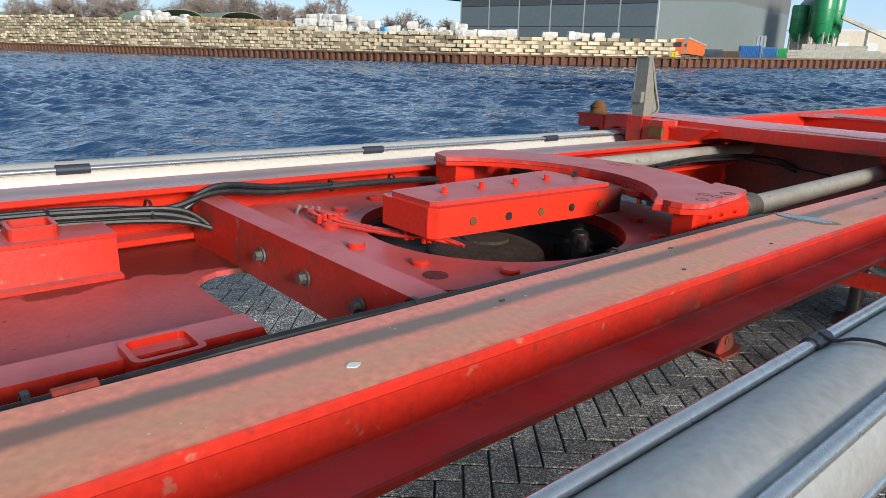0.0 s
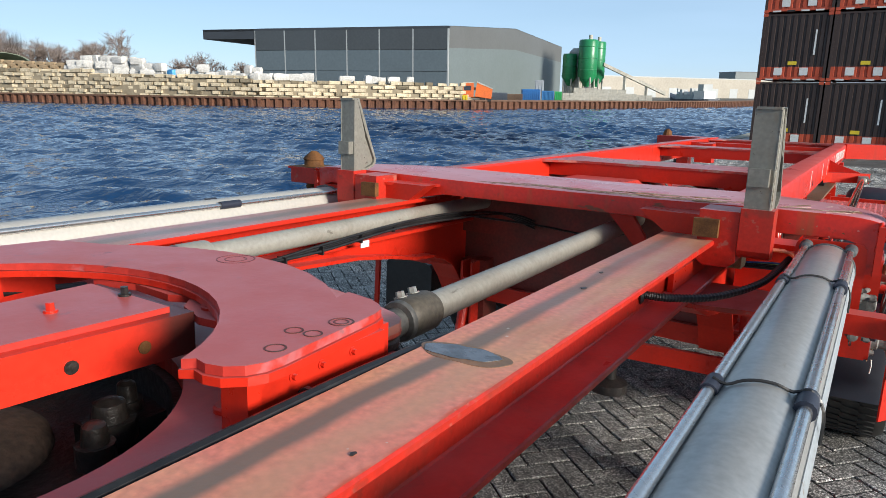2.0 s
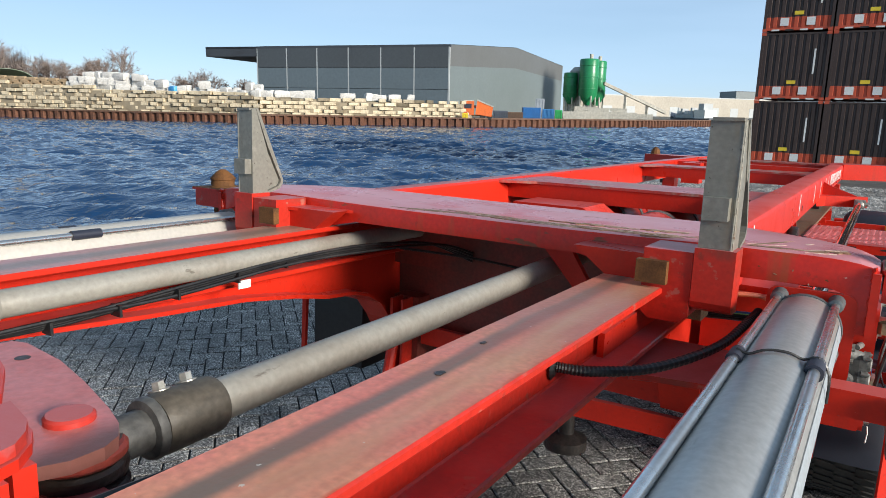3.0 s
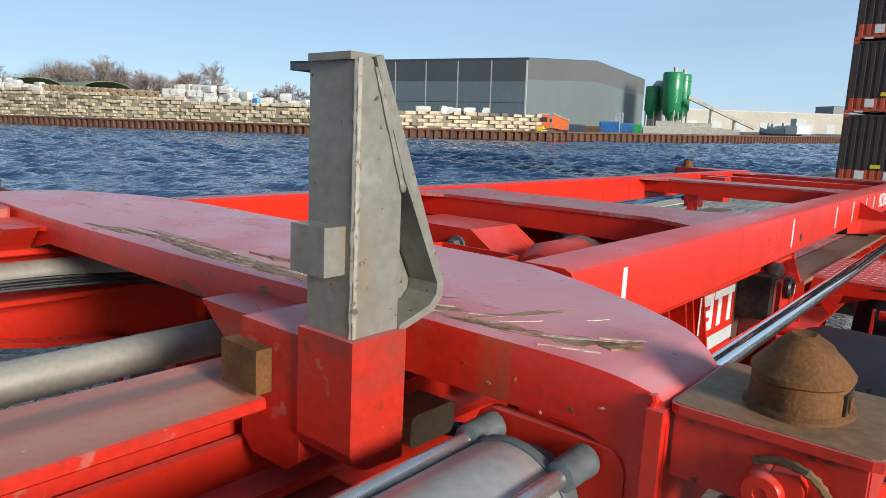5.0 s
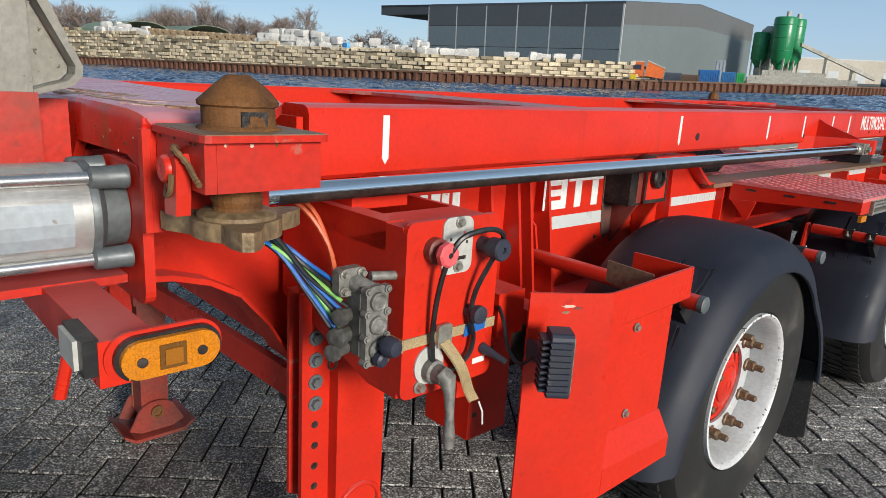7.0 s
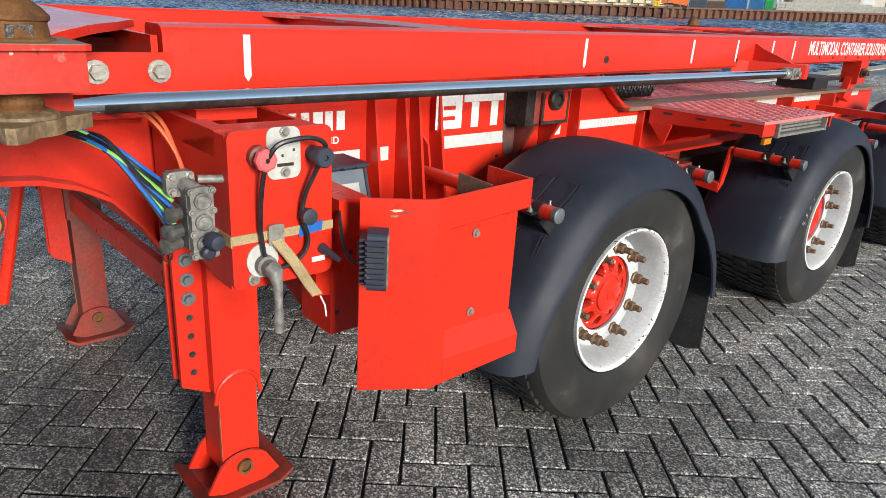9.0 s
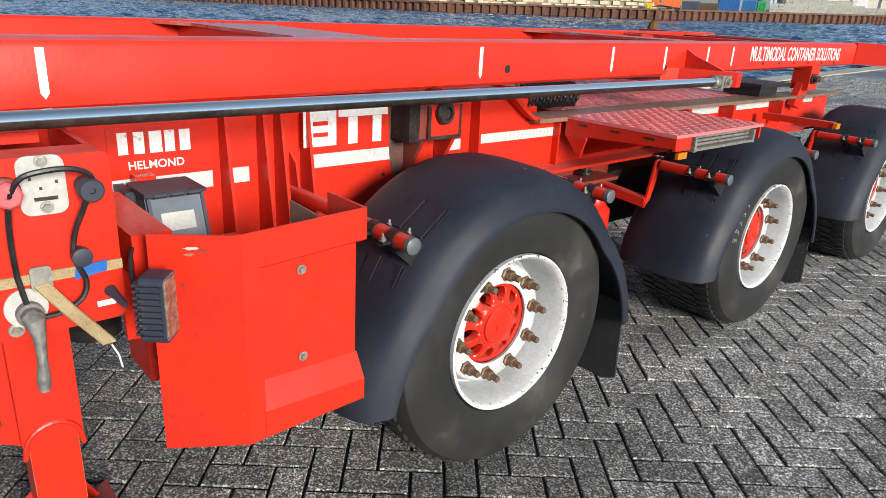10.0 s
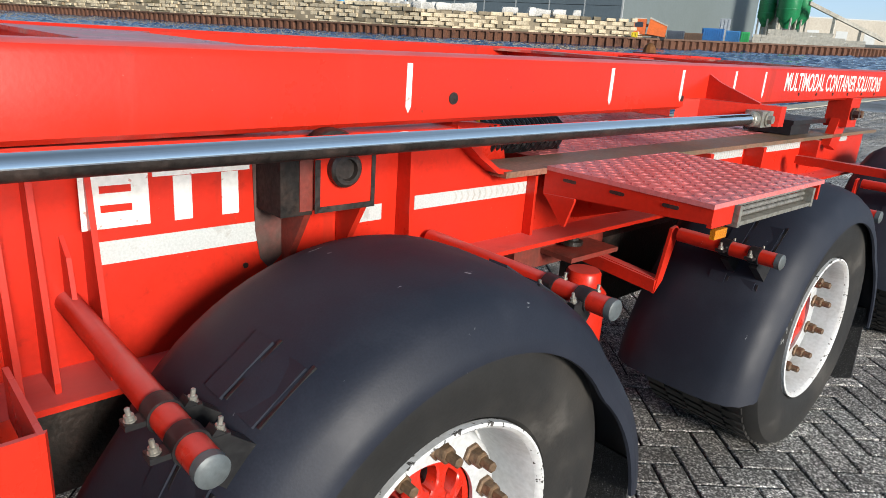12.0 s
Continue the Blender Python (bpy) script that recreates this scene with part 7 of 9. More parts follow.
        lettering("plate_lettering", "HELMOND", 0.030, Matrix.Translation((-0.1065, 0.735, 0.922)) @ ls_m, WHITE, trailer, 0.0012, 1.0, "small white capitals")
        # company sign: plain white bars
        zb, zt = 0.943, 1.052
        part("sign_block", box(B(), 0.640, 0.6414, 1.224, 1.338, zb, zt), WHITE, web)
        for z in (0.972, 1.006):
            part("sign_slot", box(B(), 0.6416, 0.6421, 1.256, 1.308, z, z + 0.013), RED, web)
        part("sign_bar", box(B(), 0.640, 0.6414, 1.346, 1.532, zt - 0.024, zt), WHITE, web)
        for y in (1.382, 1.474):
            part("sign_post", box(B(), 0.640, 0.6414, y, y + 0.034, zb, zt - 0.025), WHITE, web)
        for y, w in ((0.985, 0.045), (1.098, 0.05), (1.152, 0.05), (1.238, 0.055)):
            part("stiffener", prism(B(), [(0.600, TOPZ - 0.014), (0.640, TOPZ - 0.014), (0.645 + w, 0.70), (0.645 + w, 0.676), (0.600, 0.676)], "y", y - 0.005, y + 0.005), RED, T)
        part("stiffener", prism(B(), [(0.641, TOPZ - 0.014), (0.685, TOPZ - 0.014), (0.70, 0.676), (0.641, 0.676)], "y", 1.905, 1.915), RED, T)
        part("stiffener", prism(B(), [(0.641, 0.95), (0.672, 0.95), (0.672, 0.776), (0.641, 0.776)], "y", 2.376, 2.386), RED, T)
        for y in (3.31, 3.765, 4.37):
            part("rail_tab", box(B(), 0.640, 0.72, y - 0.012, y + 0.012, 0.84, 0.965), RED, T)
        part("seam_bolt", cyl(B(), (0.640, 1.52, 0.83), (0.643, 1.52, 0.83), 0.006, n=8), GREASE_DARK, T)
for y in (0.70, 1.9, 2.9, 3.9, 4.9):
    part("chassis_cross", box(B(), mir(0.588), 0.588, y, y + 0.08, 0.70 if y < 2 else 0.79, 0.92 if y > 2 else 1.05), RED_OLD, T)

part("hanger_bracket", prism(B(), [(0.62, 0.663), (1.40, 0.665), (1.30, 0.42), (0.75, 0.42)], "x", 0.575, 0.590), RED, T, "red axle hanger below the web")
part("cross_box", prism(B(), [(2.20, 0.93), (2.44, 0.93), (2.40, 1.070), (2.20, 1.085)], "x", 0.10, 0.50), RED, T, bevel=0.006)
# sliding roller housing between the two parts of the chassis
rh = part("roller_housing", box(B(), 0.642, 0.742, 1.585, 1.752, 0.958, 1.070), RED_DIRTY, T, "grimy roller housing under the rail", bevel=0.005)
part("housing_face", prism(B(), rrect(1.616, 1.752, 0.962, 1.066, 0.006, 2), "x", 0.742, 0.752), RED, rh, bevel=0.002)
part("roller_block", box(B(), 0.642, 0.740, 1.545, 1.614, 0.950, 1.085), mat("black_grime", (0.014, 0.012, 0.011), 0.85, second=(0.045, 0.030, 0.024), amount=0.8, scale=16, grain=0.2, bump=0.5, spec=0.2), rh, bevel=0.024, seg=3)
part("roller", lathe(B(), ((0.020, 0), (0.060, 0.002), (0.064, 0.008), (0.064, 0.036), (0.060, 0.042), (0.020, 0.044)), (0.694, 1.668, 1.052), (1, 0, 0), 28), GREASE_DARK, rh, "black greasy roller", smooth=True)
for q0, q1, q2, q3 in ((1.612, 1.756, 0.954, 0.966), (1.612, 1.624, 0.966, 1.060), (1.746, 1.756, 0.966, 1.066)):
    part("worn_edge", box(B(), 0.7522, 0.7535, q0, q1, q2, q3), GREASE_DARK, rh)
part("roller_axle", lathe(B(), ((0.036, 0), (0.036, 0.016), (0.030, 0.022), (0.022, 0.022), (0.020, 0.012), (0.001, 0.012)), (0.752, 1.675, 1.040), (1, 0, 0), 24), GREASE_DARK, rh, smooth=True)
part("grease_run", prism(B(), [(1.536, 1.085), (1.640, 1.085), (1.655, 0.97), (1.625, 0.905), (1.600, 0.840), (1.572, 0.815), (1.552, 0.840), (1.542, 0.90)], "x", 0.6415, 0.6425), mat("greasy_film", (0.085, 0.050, 0.042), 0.5, second=(0.16, 0.035, 0.028), amount=0.8, scale=9, lo=0.5, hi=0.68, grain=0.1), rh, "greasy run below the roller")
part("housing_strut", prism(B(), [(0.642, 0.957), (0.74, 0.957), (0.645, 0.80)], "y", 1.60, 1.615), RED_DIRTY, rh)
part("housing_strut", prism(B(), [(0.642, 0.957), (0.74, 0.957), (0.645, 0.80)], "y", 1.735, 1.75), RED, rh)
part("yellow_hose", tube(B(), curve_pts([(0.50, 2.26, 0.86), (0.50, 2.30, 0.95), (0.49, 2.33, 1.03), (0.46, 2.34, 1.08)], 5), 0.006, 6), YELLOW, T)

# air tanks and gear seen through the frame
for x, y0, y1, r, z in ((0.22, 1.03, 1.82, 0.105, 1.06), (-0.10, 1.35, 1.95, 0.105, 1.05)):
    tank = part("air_tank", lathe(B(), ((0.02, 0), (r * 0.7, 0.015), (r, 0.06), (r, y1 - y0 - 0.06), (r * 0.7, y1 - y0 - 0.015), (0.02, y1 - y0)), (x, y0, z), (0, 1, 0), 32), RED, T, "red steel air tank", smooth=True)
    for k in (0.3, 0.72):
        part("tank_band", lathe(B(), ((r + 0.001, 0), (r + 0.005, 0.002), (r + 0.005, 0.03), (r + 0.001, 0.032)), (x, y0 + (y1 - y0) * k, z), (0, 1, 0), 32), CASTAL, tank, "grey steel tank strap")
part("gear_housing", prism(B(), [(-0.40, 1.0), (-0.36, 1.178), (-0.03, 1.178), (0.10, 1.09), (0.10, 1.0)], "y", 1.03, 1.285), RED, T, bevel=0.008, seg=2)
for x in (-0.29, -0.08):
    part("housing_bolt", bolt(B(), (x, 1.03, 1.12), (0, -1, 0), 0.022, 0.03), GREYCAP, T)
socket_box(-0.38, -0.15, 0.72, 0.93, 1.06, 1.142, RED, "tool_tray")
socket_box(-0.10, 0.20, 0.76, 0.97, 1.05, 1.135, RED, "tool_tray")
for y, zz, hh in ((3.95, 1.215, 0.03), (4.55, 1.205, 0.045), (4.78, 1.205, 0.045), (4.98, 1.205, 0.04), (5.16, 1.205, 0.04)):
    part("rail_slot", prism(B(), [(y + 0.03 * math.cos(radians(a)), zz + hh * math.sin(radians(a))) for a in range(0, 360, 30)], "x", -0.5395, -0.536), GREASE_DARK, T)
socket_box(0.32, 0.50, 0.52, 0.80, 1.03, 1.14, RED, "tool_tray")
for k in range(5):
    part("coupling", cyl(B(), (-0.30 + 0.05 * k, 1.98, 1.10), (-0.30 + 0.05 * k, 2.01, 1.10), 0.017, n=12), GREASE_DARK, T)
part("coupling_plate", box(B(), -0.36, -0.04, 2.01, 2.03, 1.06, 1.15), RED_OLD, T)
for x in (-0.42, -0.30):
    part("motor", lathe(B(), ((0.03, 0), (0.055, 0.01), (0.055, 0.14), (0.03, 0.15)), (x, 1.9, 1.10), (1, 0.3, 0), 20), RED_DIRTY, T, smooth=True)
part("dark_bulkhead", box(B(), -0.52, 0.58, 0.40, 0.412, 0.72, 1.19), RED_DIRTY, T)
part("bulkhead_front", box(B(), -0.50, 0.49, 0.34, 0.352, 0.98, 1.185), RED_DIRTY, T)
part("tie_plate", prism(B(), [(0.28, 1.18), (0.36, 1.18), (0.44, 1.06), (0.40, 1.05)], "y", -0.02, 0.0), RED, T)
# cables along the far beam's inside
for k in range(4):
    c = curve_pts([(-0.395 + 0.007 * k, -1.25, 1.06), (-0.390 + 0.006 * k, -1.0, 1.050 + 0.006 * k), (-0.385 + 0.006 * k, -0.7, 1.068 + 0.008 * (k % 3)), (-0.37 + 0.007 * k, -0.35, 1.094 + 0.007 * (k % 3)), (-0.33 + 0.01 * k, -0.05, 1.10 + 0.009 * (k % 3)), (-0.27 + 0.02 * k, 0.2, 1.10), (-0.15, 0.33, 1.03 + 0.01 * k)], 6)
    part("cable", tube(B(), c, 0.0046, 7), HOSE, T)
part("cable", tube(B(), curve_pts([(-0.30, 0.1, 1.09), (-0.1, 0.25, 1.06), (0.1, 0.32, 1.035), (0.25, 0.33, 1.06)], 6), 0.0045, 7), HOSE, T)
part("cable_tag", box(B(), -0.366, -0.362, -0.52, -0.48, 1.050, 1.072), WHITE, T)
for y, z in ((-1.0, 1.060), (-0.85, 1.066), (-0.7, 1.076), (-0.52, 1.087), (-0.35, 1.101)):
    part("cable_tie", box(B(), -0.394, -0.358, y - 0.003, y + 0.003, z - 0.019, z + 0.008), HOSE, T, bevel=0.002)

# ---- checker plate deck and side step ----
CHECK = mat("pinkish_red_checker_plate", (0.62, 0.18, 0.175), 0.30, second=(0.52, 0.12, 0.115), amount=0.7, scale=5, grain=0.06, bump=0.1)


def checker(x0, x1, y0, y1, z, pitch=0.036):
    """A plate with raised lozenges set in two directions."""
    bm = box(B(), x0, x1, y0, y1, z - 0.012, z)
    nx, ny = int((x1 - x0) / pitch), int((y1 - y0) / pitch)
    for i in range(nx):
        for j in range(ny):
            cx_, cy_ = x0 + (i + 0.5) * (x1 - x0) / nx, y0 + (j + 0.5) * (y1 - y0) / ny
            a = radians(45 if (i + j) % 2 else -45)
            dx, dy = math.cos(a) * pitch * 0.42, math.sin(a) * pitch * 0.42
            wx, wy = -math.sin(a) * pitch * 0.13, math.cos(a) * pitch * 0.13
            v = [bm.verts.new(p) for p in ((cx_ - dx, cy_ - dy, z), (cx_ + wx, cy_ + wy, z), (cx_ + dx, cy_ + dy, z), (cx_ - wx, cy_ - wy, z), (cx_, cy_, z + 0.003))]
            for q in range(4):
                bm.faces.new((v[q], v[(q + 1) % 4], v[4]))
    return bm


part("deck", checker(-0.36, 0.535, 2.55, 4.30, 0.978, 0.045), CHECK, T, "pinkish red checker plate deck")
step = part("side_step", checker(0.70, 1.187, 2.385, 3.06, 0.985, 0.030), CHECK, T, "pinkish red checker plate step")
part("step_frame", prism(B(), [(0.70, 0.908), (1.186, 0.936), (1.186, 0.9725), (0.70, 0.9725)], "y", 2.387, 2.399), RED, step, bevel=0.002)
for x in (0.78, 0.93, 1.08):
    part("step_slot", prism(B(), rrect(x - 0.022, x + 0.022, 0.952, 0.961, 0.004, 2), "y", 2.3855, 2.388), GREASE_DARK, step)
part("step_frame", box(B(), 0.70, 1.180, 3.045, 3.057, 0.925, 0.973), RED, step)
part("step_frame", box(B(), 1.170, 1.182, 2.399, 2.50, 0.925, 0.973), RED, step)
part("step_side", box(B(), 0.694, 0.700, 2.387, 3.057, 0.905, 0.9725), RED, step)
part("step_bracket", prism(B(), [(0.700, 0.908), (0.712, 0.900), (0.775, 0.832), (0.785, 0.832), (0.808, 0.905), (0.808, 0.914)], "y", 2.378, 2.387), RED, step, bevel=0.002)
for y in (2.60, 2.85):
    part("step_bracket", prism(B(), [(0.645, 0.90), (0.98, 0.935), (0.98, 0.915), (0.66, 0.80), (0.645, 0.80)], "y", y, y + 0.010), RED, step)
part("folding_ladder", box(B(), 1.150, 1.190, 2.52, 2.98, 0.917, 0.927), ZINC, step, "folded galvanised ladder under the step")
part("ladder_rail", box(B(), 1.15, 1.192, 2.51, 2.525, 0.915, 0.968), ZINC, step, bevel=0.003)
part("ladder_rail", box(B(), 1.15, 1.192, 2.97, 2.985, 0.915, 0.968), ZINC, step, bevel=0.003)
for k in range(3):
    part("ladder_tube", cyl(B(), (1.165, 2.52, 0.935 + 0.014 * k), (1.165, 2.98, 0.935 + 0.014 * k), 0.006, n=8), CASTAL, step)
part("side_marker", box(B(), 1.172, 1.184, 2.42, 2.48, 0.895, 0.918), AMBER, step, bevel=0.004)
# spiral air hose on the deck
coil = [(0.30 + 0.05 * math.cos(0.5 * k), 2.40 + 0.0032 * k, 1.06 + 0.05 * math.sin(0.5 * k)) for k in range(200)]
part("spiral_hose", tube(B(), [(0.46 + (p[0] - 0.30), 2.35 + (p[1] - 2.40) * 0.55, p[2] - 0.03) for p in coil], 0.0078, 6), HOSE, T)
part("black_case", box(B(), 0.42, 0.64, 4.20, 4.42, 0.985, 1.035), HOSE, T, bevel=0.012)
part("black_case_lid", box(B(), 0.36, 0.66, 4.16, 4.56, 1.035, 1.055), HOSE, T, bevel=0.008)

# ---- wheels ----
CHALK = mat("pale_chalk", (0.34, 0.35, 0.34), 0.9, second=(0.16, 0.16, 0.16), amount=0.9, scale=60, grain=0.2)
WHEEL_Y = (1.624, 3.342, 4.96)
GUARD_Y = (1.640, 3.310, 4.990)
WZ, WX = 0.439, 1.198         # axle height, outer face
axle_tyre = lathe(B(), [(0.262, -0.395), (0.30, -0.41), (0.38, -0.415), (0.425, -0.40), (0.443, -0.37), (0.450, -0.33), (0.451, -0.20), (0.450, -0.07), (0.444, -0.035), (0.428, -0.012), (0.38, 0.0), (0.33, 0.002), (0.295, -0.006), (0.264, -0.014), (0.253, -0.03)], (0, 0, 0), (1, 0, 0), 72, closed=True)
tyre = part("tyre", axle_tyre, RUBBER, None, "worn black lorry tyre", smooth=True)
# tread grooves as raised rib blocks
bm = B()
for k in range(60):
    a = 2 * math.pi * k / 60
    for j, x in enumerate((-0.365, -0.295, -0.225, -0.155, -0.085)):
        a2 = a + (0.05 if j % 2 else 0)
        c, s_ = math.cos(a2), math.sin(a2)
        hw, hl = 0.033, 0.019
        v = []
        for rr in (0.447, 0.4565):
            for dx, dt in ((-hw, -hl), (hw, -hl * 0.6), (hw, hl), (-hw, hl * 0.6)):
                v.append(bm.verts.new((x + dx, rr * c - dt * s_, rr * s_ + dt * c)))
        for q in ((4, 5, 6, 7), (0, 1, 5, 4), (1, 2, 6, 5), (2, 3, 7, 6), (3, 0, 4, 7)):
            bm.faces.new([v[i] for i in q])
tread = part("tread", bm, RUBBER, None)
rim = part("rim", lathe(B(), [(0.250, -0.41), (0.262, -0.40), (0.250, -0.38), (0.240, -0.31), (0.235, -0.17), (0.205, -0.108), (0.150, -0.108), (0.141, -0.10), (0.140, -0.090), (0.196, -0.090), (0.205, -0.097), (0.210, -0.115), (0.220, -0.145), (0.229, -0.145), (0.232, -0.105), (0.237, -0.055), (0.243, -0.028), (0.248, -0.018), (0.2495, -0.027), (0.246, -0.045), (0.243, -0.14), (0.241, -0.31)], (0, 0, 0), (1, 0, 0), 64, closed=True), RIMW, None, "white painted steel rim, chipped at the edge", smooth=True)
lip = part("rim_lip", lathe(B(), [(0.2475, -0.019), (0.250, -0.012), (0.257, -0.006), (0.263, -0.008), (0.263, -0.022), (0.250, -0.026)], (0, 0, 0), (1, 0, 0), 64, closed=True), RIMCHIP, None, "chipped rim edge", smooth=True)
# red hub with ten windows between its spokes
bm = B()
hub_ring = part("hub_ring", lathe(B(), [(0.137, -0.085), (0.139, -0.038), (0.133, -0.030), (0.122, -0.034), (0.118, -0.085)], (0, 0, 0), (1, 0, 0), 48, closed=True), RED, None, smooth=True)
hub_back = part("hub_back", cyl(B(), (-0.090, 0, 0), (-0.078, 0, 0), 0.130, n=32), HOSE, None)
lathe(bm, [(0.073, -0.085), (0.075, -0.010), (0.0715, -0.0045), (0.0655, -0.0035), (0.0640, -0.0065), (0.0615, -0.0065), (0.0600, 0.0005), (0.050, 0.004), (0.022, 0.006), (0.001, 0.006)], (0, 0, 0), (1, 0, 0), 40)
hub = part("hub_cap", bm, RED, None, "red ventilated hub", smooth=True)
loops = []
for r_, w, xo in ((0.068, 0.0225, -0.010), (0.079, 0.0225, -0.012), (0.082, 0.0165, -0.014), (0.086, 0.0130, -0.016), (0.100, 0.0120, -0.020), (0.112, 0.0140, -0.025), (0.119, 0.0190, -0.028), (0.123, 0.0270, -0.031), (0.126, 0.0385, -0.033), (0.129, 0.0405, -0.034)):
    loops.append([(xo - 0.03, r_, -w), (xo - 0.004, r_, -w), (xo, r_, -w * 0.7), (xo, r_, w * 0.7), (xo - 0.004, r_, w), (xo - 0.03, r_, w)])
bm = rings(B(), loops)
spoke = part("spoke", bm, RED, None, smooth=True)
drum = part("brake_drum", cyl(B(), (-0.40, 0, 0), (-0.170, 0, 0), 0.21, n=40), GREASE_DARK, None)
bm = B()
lathe(bm, [(0.0225, -0.062), (0.0230, -0.054), (0.0180, -0.051), (0.0180, -0.032), (0.0150, -0.028), (0.0110, -0.028), (0.0110, -0.004), (0.008, -0.001)], (0, 0, 0), (1, 0, 0), 6)
wnut = part("wheel_nut", bm, NUT, None)
logo = part("hub_emblem", lathe(B(), [(0.018, 0.005), (0.018, 0.0075), (0.014, 0.0075), (0.014, 0.005)], (0, 0, 0), (1, 0, 0), 20, closed=True), RED, None)


def wheel(y, turn, s):
    x = WX if s > 0 else mir(WX)
    m = Matrix.Translation((x, y, WZ)) @ Matrix.Rotation(radians(turn), 4, "X") @ Matrix.Diagonal((1, 0.984, 0.984, 1))
    if s < 0:
        m = m @ Matrix.Rotation(math.pi, 4, "Z")
    w = share("wheel", drum, T, m)
    tagged(w, "wheel with a worn tyre, white rim and red hub")
    share("tyre", tyre, w, Matrix())
    share("tread", tread, w, Matrix())
    share("rim", rim, w, Matrix.Diagonal((1, 0.972, 0.972, 1)))
    share("hub_cap", hub, w, at(-0.075, 0, 0))
    share("hub_emblem", logo, w, at(-0.075, 0, 0))
    share("rim_lip", lip, w, Matrix.Diagonal((1, 0.972, 0.972, 1)))
    share("hub_ring", hub_ring, w, at(-0.070, 0, 0))
    share("hub_back", hub_back, w, at(-0.075, 0, 0))
    for k in range(10):
        share("spoke", spoke, w, at(-0.070, 0, 0) @ Matrix.Rotation(2 * math.pi * (k + 0.5) / 10, 4, "X"))
    for k in range(10):
        a = 2 * math.pi * k / 10
        share("wheel_nut", wnut, w, Matrix.Translation((-0.030, 0.1675 * math.cos(a), 0.1675 * math.sin(a))))
    return w


for i, y in enumerate(WHEEL_Y):
    for s in (1, -1):
        wheel(y, (8, 15, -5)[i], s)
rnd = random.Random(31)
for k in range(5):
    a = radians(146 + 6.5 * k)
    c_, s_ = math.cos(a), math.sin(a)
    zig = [(0.338 + 0.0105 * j, 0.010 * (-1) ** j * rnd.uniform(0.5, 1.2)) for j in range(5)]
    part("chalk_mark", tube(B(), [(WX + 0.0012, WHEEL_Y[1] + r_ * c_ - o_ * s_, WZ + r_ * s_ + o_ * c_) for r_, o_ in zig], 0.0016, 5), CHALK, T, "scrawled pale chalk on the tyre")
for o in (tyre, tread, rim, lip, hub, hub_ring, hub_back, spoke, drum, wnut, logo):
    bpy.data.objects.remove(o)
for y in WHEEL_Y:
    part("axle", cyl(B(), (mir(0.80), y, WZ), (0.80, y, WZ), 0.065, n=20), GREASE_DARK, T)
    for s in (1, -1):
        f = (lambda v: v) if s > 0 else mir
        part("axle_arm", box(B(), *sorted((f(0.45), f(0.60))), y - 0.5, y + 0.1, 0.42, 0.68), GREASE_DARK, T, bevel=0.02)
for y in (2.78, 4.44):
    part("axle_bogie", lathe(B(), ((0.080, 0), (0.080, 0.19), (0.058, 0.215), (0.056, 0.255), (0.050, 0.263), (0.001, 0.265)), (0.693, y - 0.14, 0.37), (0, 0, 1), 28), RED, T, "red suspension column", smooth=True)
    part("hanger_plate", box(B(), 0.52, 0.62, y - 0.40, y + 0.05, 0.645, 0.764), RED_DIRTY, T, bevel=0.01)


# ---- mudguards ----
FENDER = speckled(mat("scratched_black_plastic", (0.014, 0.017, 0.027), 0.58, second=(0.027, 0.031, 0.044), amount=0.8, scale=3.5, fine=260, grain=0.06, bump=0.05, spec=0.30), (0.30, 0.31, 0.33), 20, 0.715, 0.74, 0.8, stretch=(2.2, 0.7, 1))
FLAP = mat("bristly_flap", (0.012, 0.012, 0.013), 0.5, second=(0.16, 0.16, 0.16), amount=0.9, scale=230, lo=0.56, hi=0.66, fine=300, grain=0.3, bump=1.0, bump_scale=0.006)
def fender_mesh(yc, front=98, rear=100, tail_f=0.115, tail_r=0.14):
    """Arched guard with a rolled outer edge; angles run from the front foot over the top to the rear foot."""
    bm = B()
    loops = []
    for a in np.linspace(90 + front, 90 - rear, 44):
        off = abs(a - 90)
        flare = 0.0
        lim, tail = (62, tail_f) if a > 90 else (56, tail_r)
        if off > lim:
            flare = tail * ((off - lim) / (104 - lim)) ** 1.15
        c, s_ = math.cos(radians(a)), math.sin(radians(a))
        ro = 0.511 + flare
        prof = [(0.792, ro - 0.062), (0.786, ro - 0.060), (0.800, ro - 0.034), (0.830, ro - 0.013), (0.870, ro - 0.002), (0.93, ro + 0.002), (1.03, ro), (1.085, ro - 0.006), (1.125, ro - 0.020), (1.152, ro - 0.045), (1.166, ro - 0.078), (1.172, ro - 0.086), (1.173, ro - 0.108), (1.166, ro - 0.110), (1.164, ro - 0.090), (1.155, ro - 0.076), (1.142, ro - 0.05), (1.118, ro - 0.028), (1.08, ro - 0.014), (1.03, ro - 0.007), (0.93, ro - 0.005), (0.87, ro - 0.009), (0.833, ro - 0.020), (0.805, ro - 0.040)]
        loops.append([(x + 0.055 * min(max((x - 0.9) / 0.25, 0), 1), yc + r_ * c, 0.425 + r_ * s_) for x, r_ in prof])
    return rings(bm, loops, True, True)


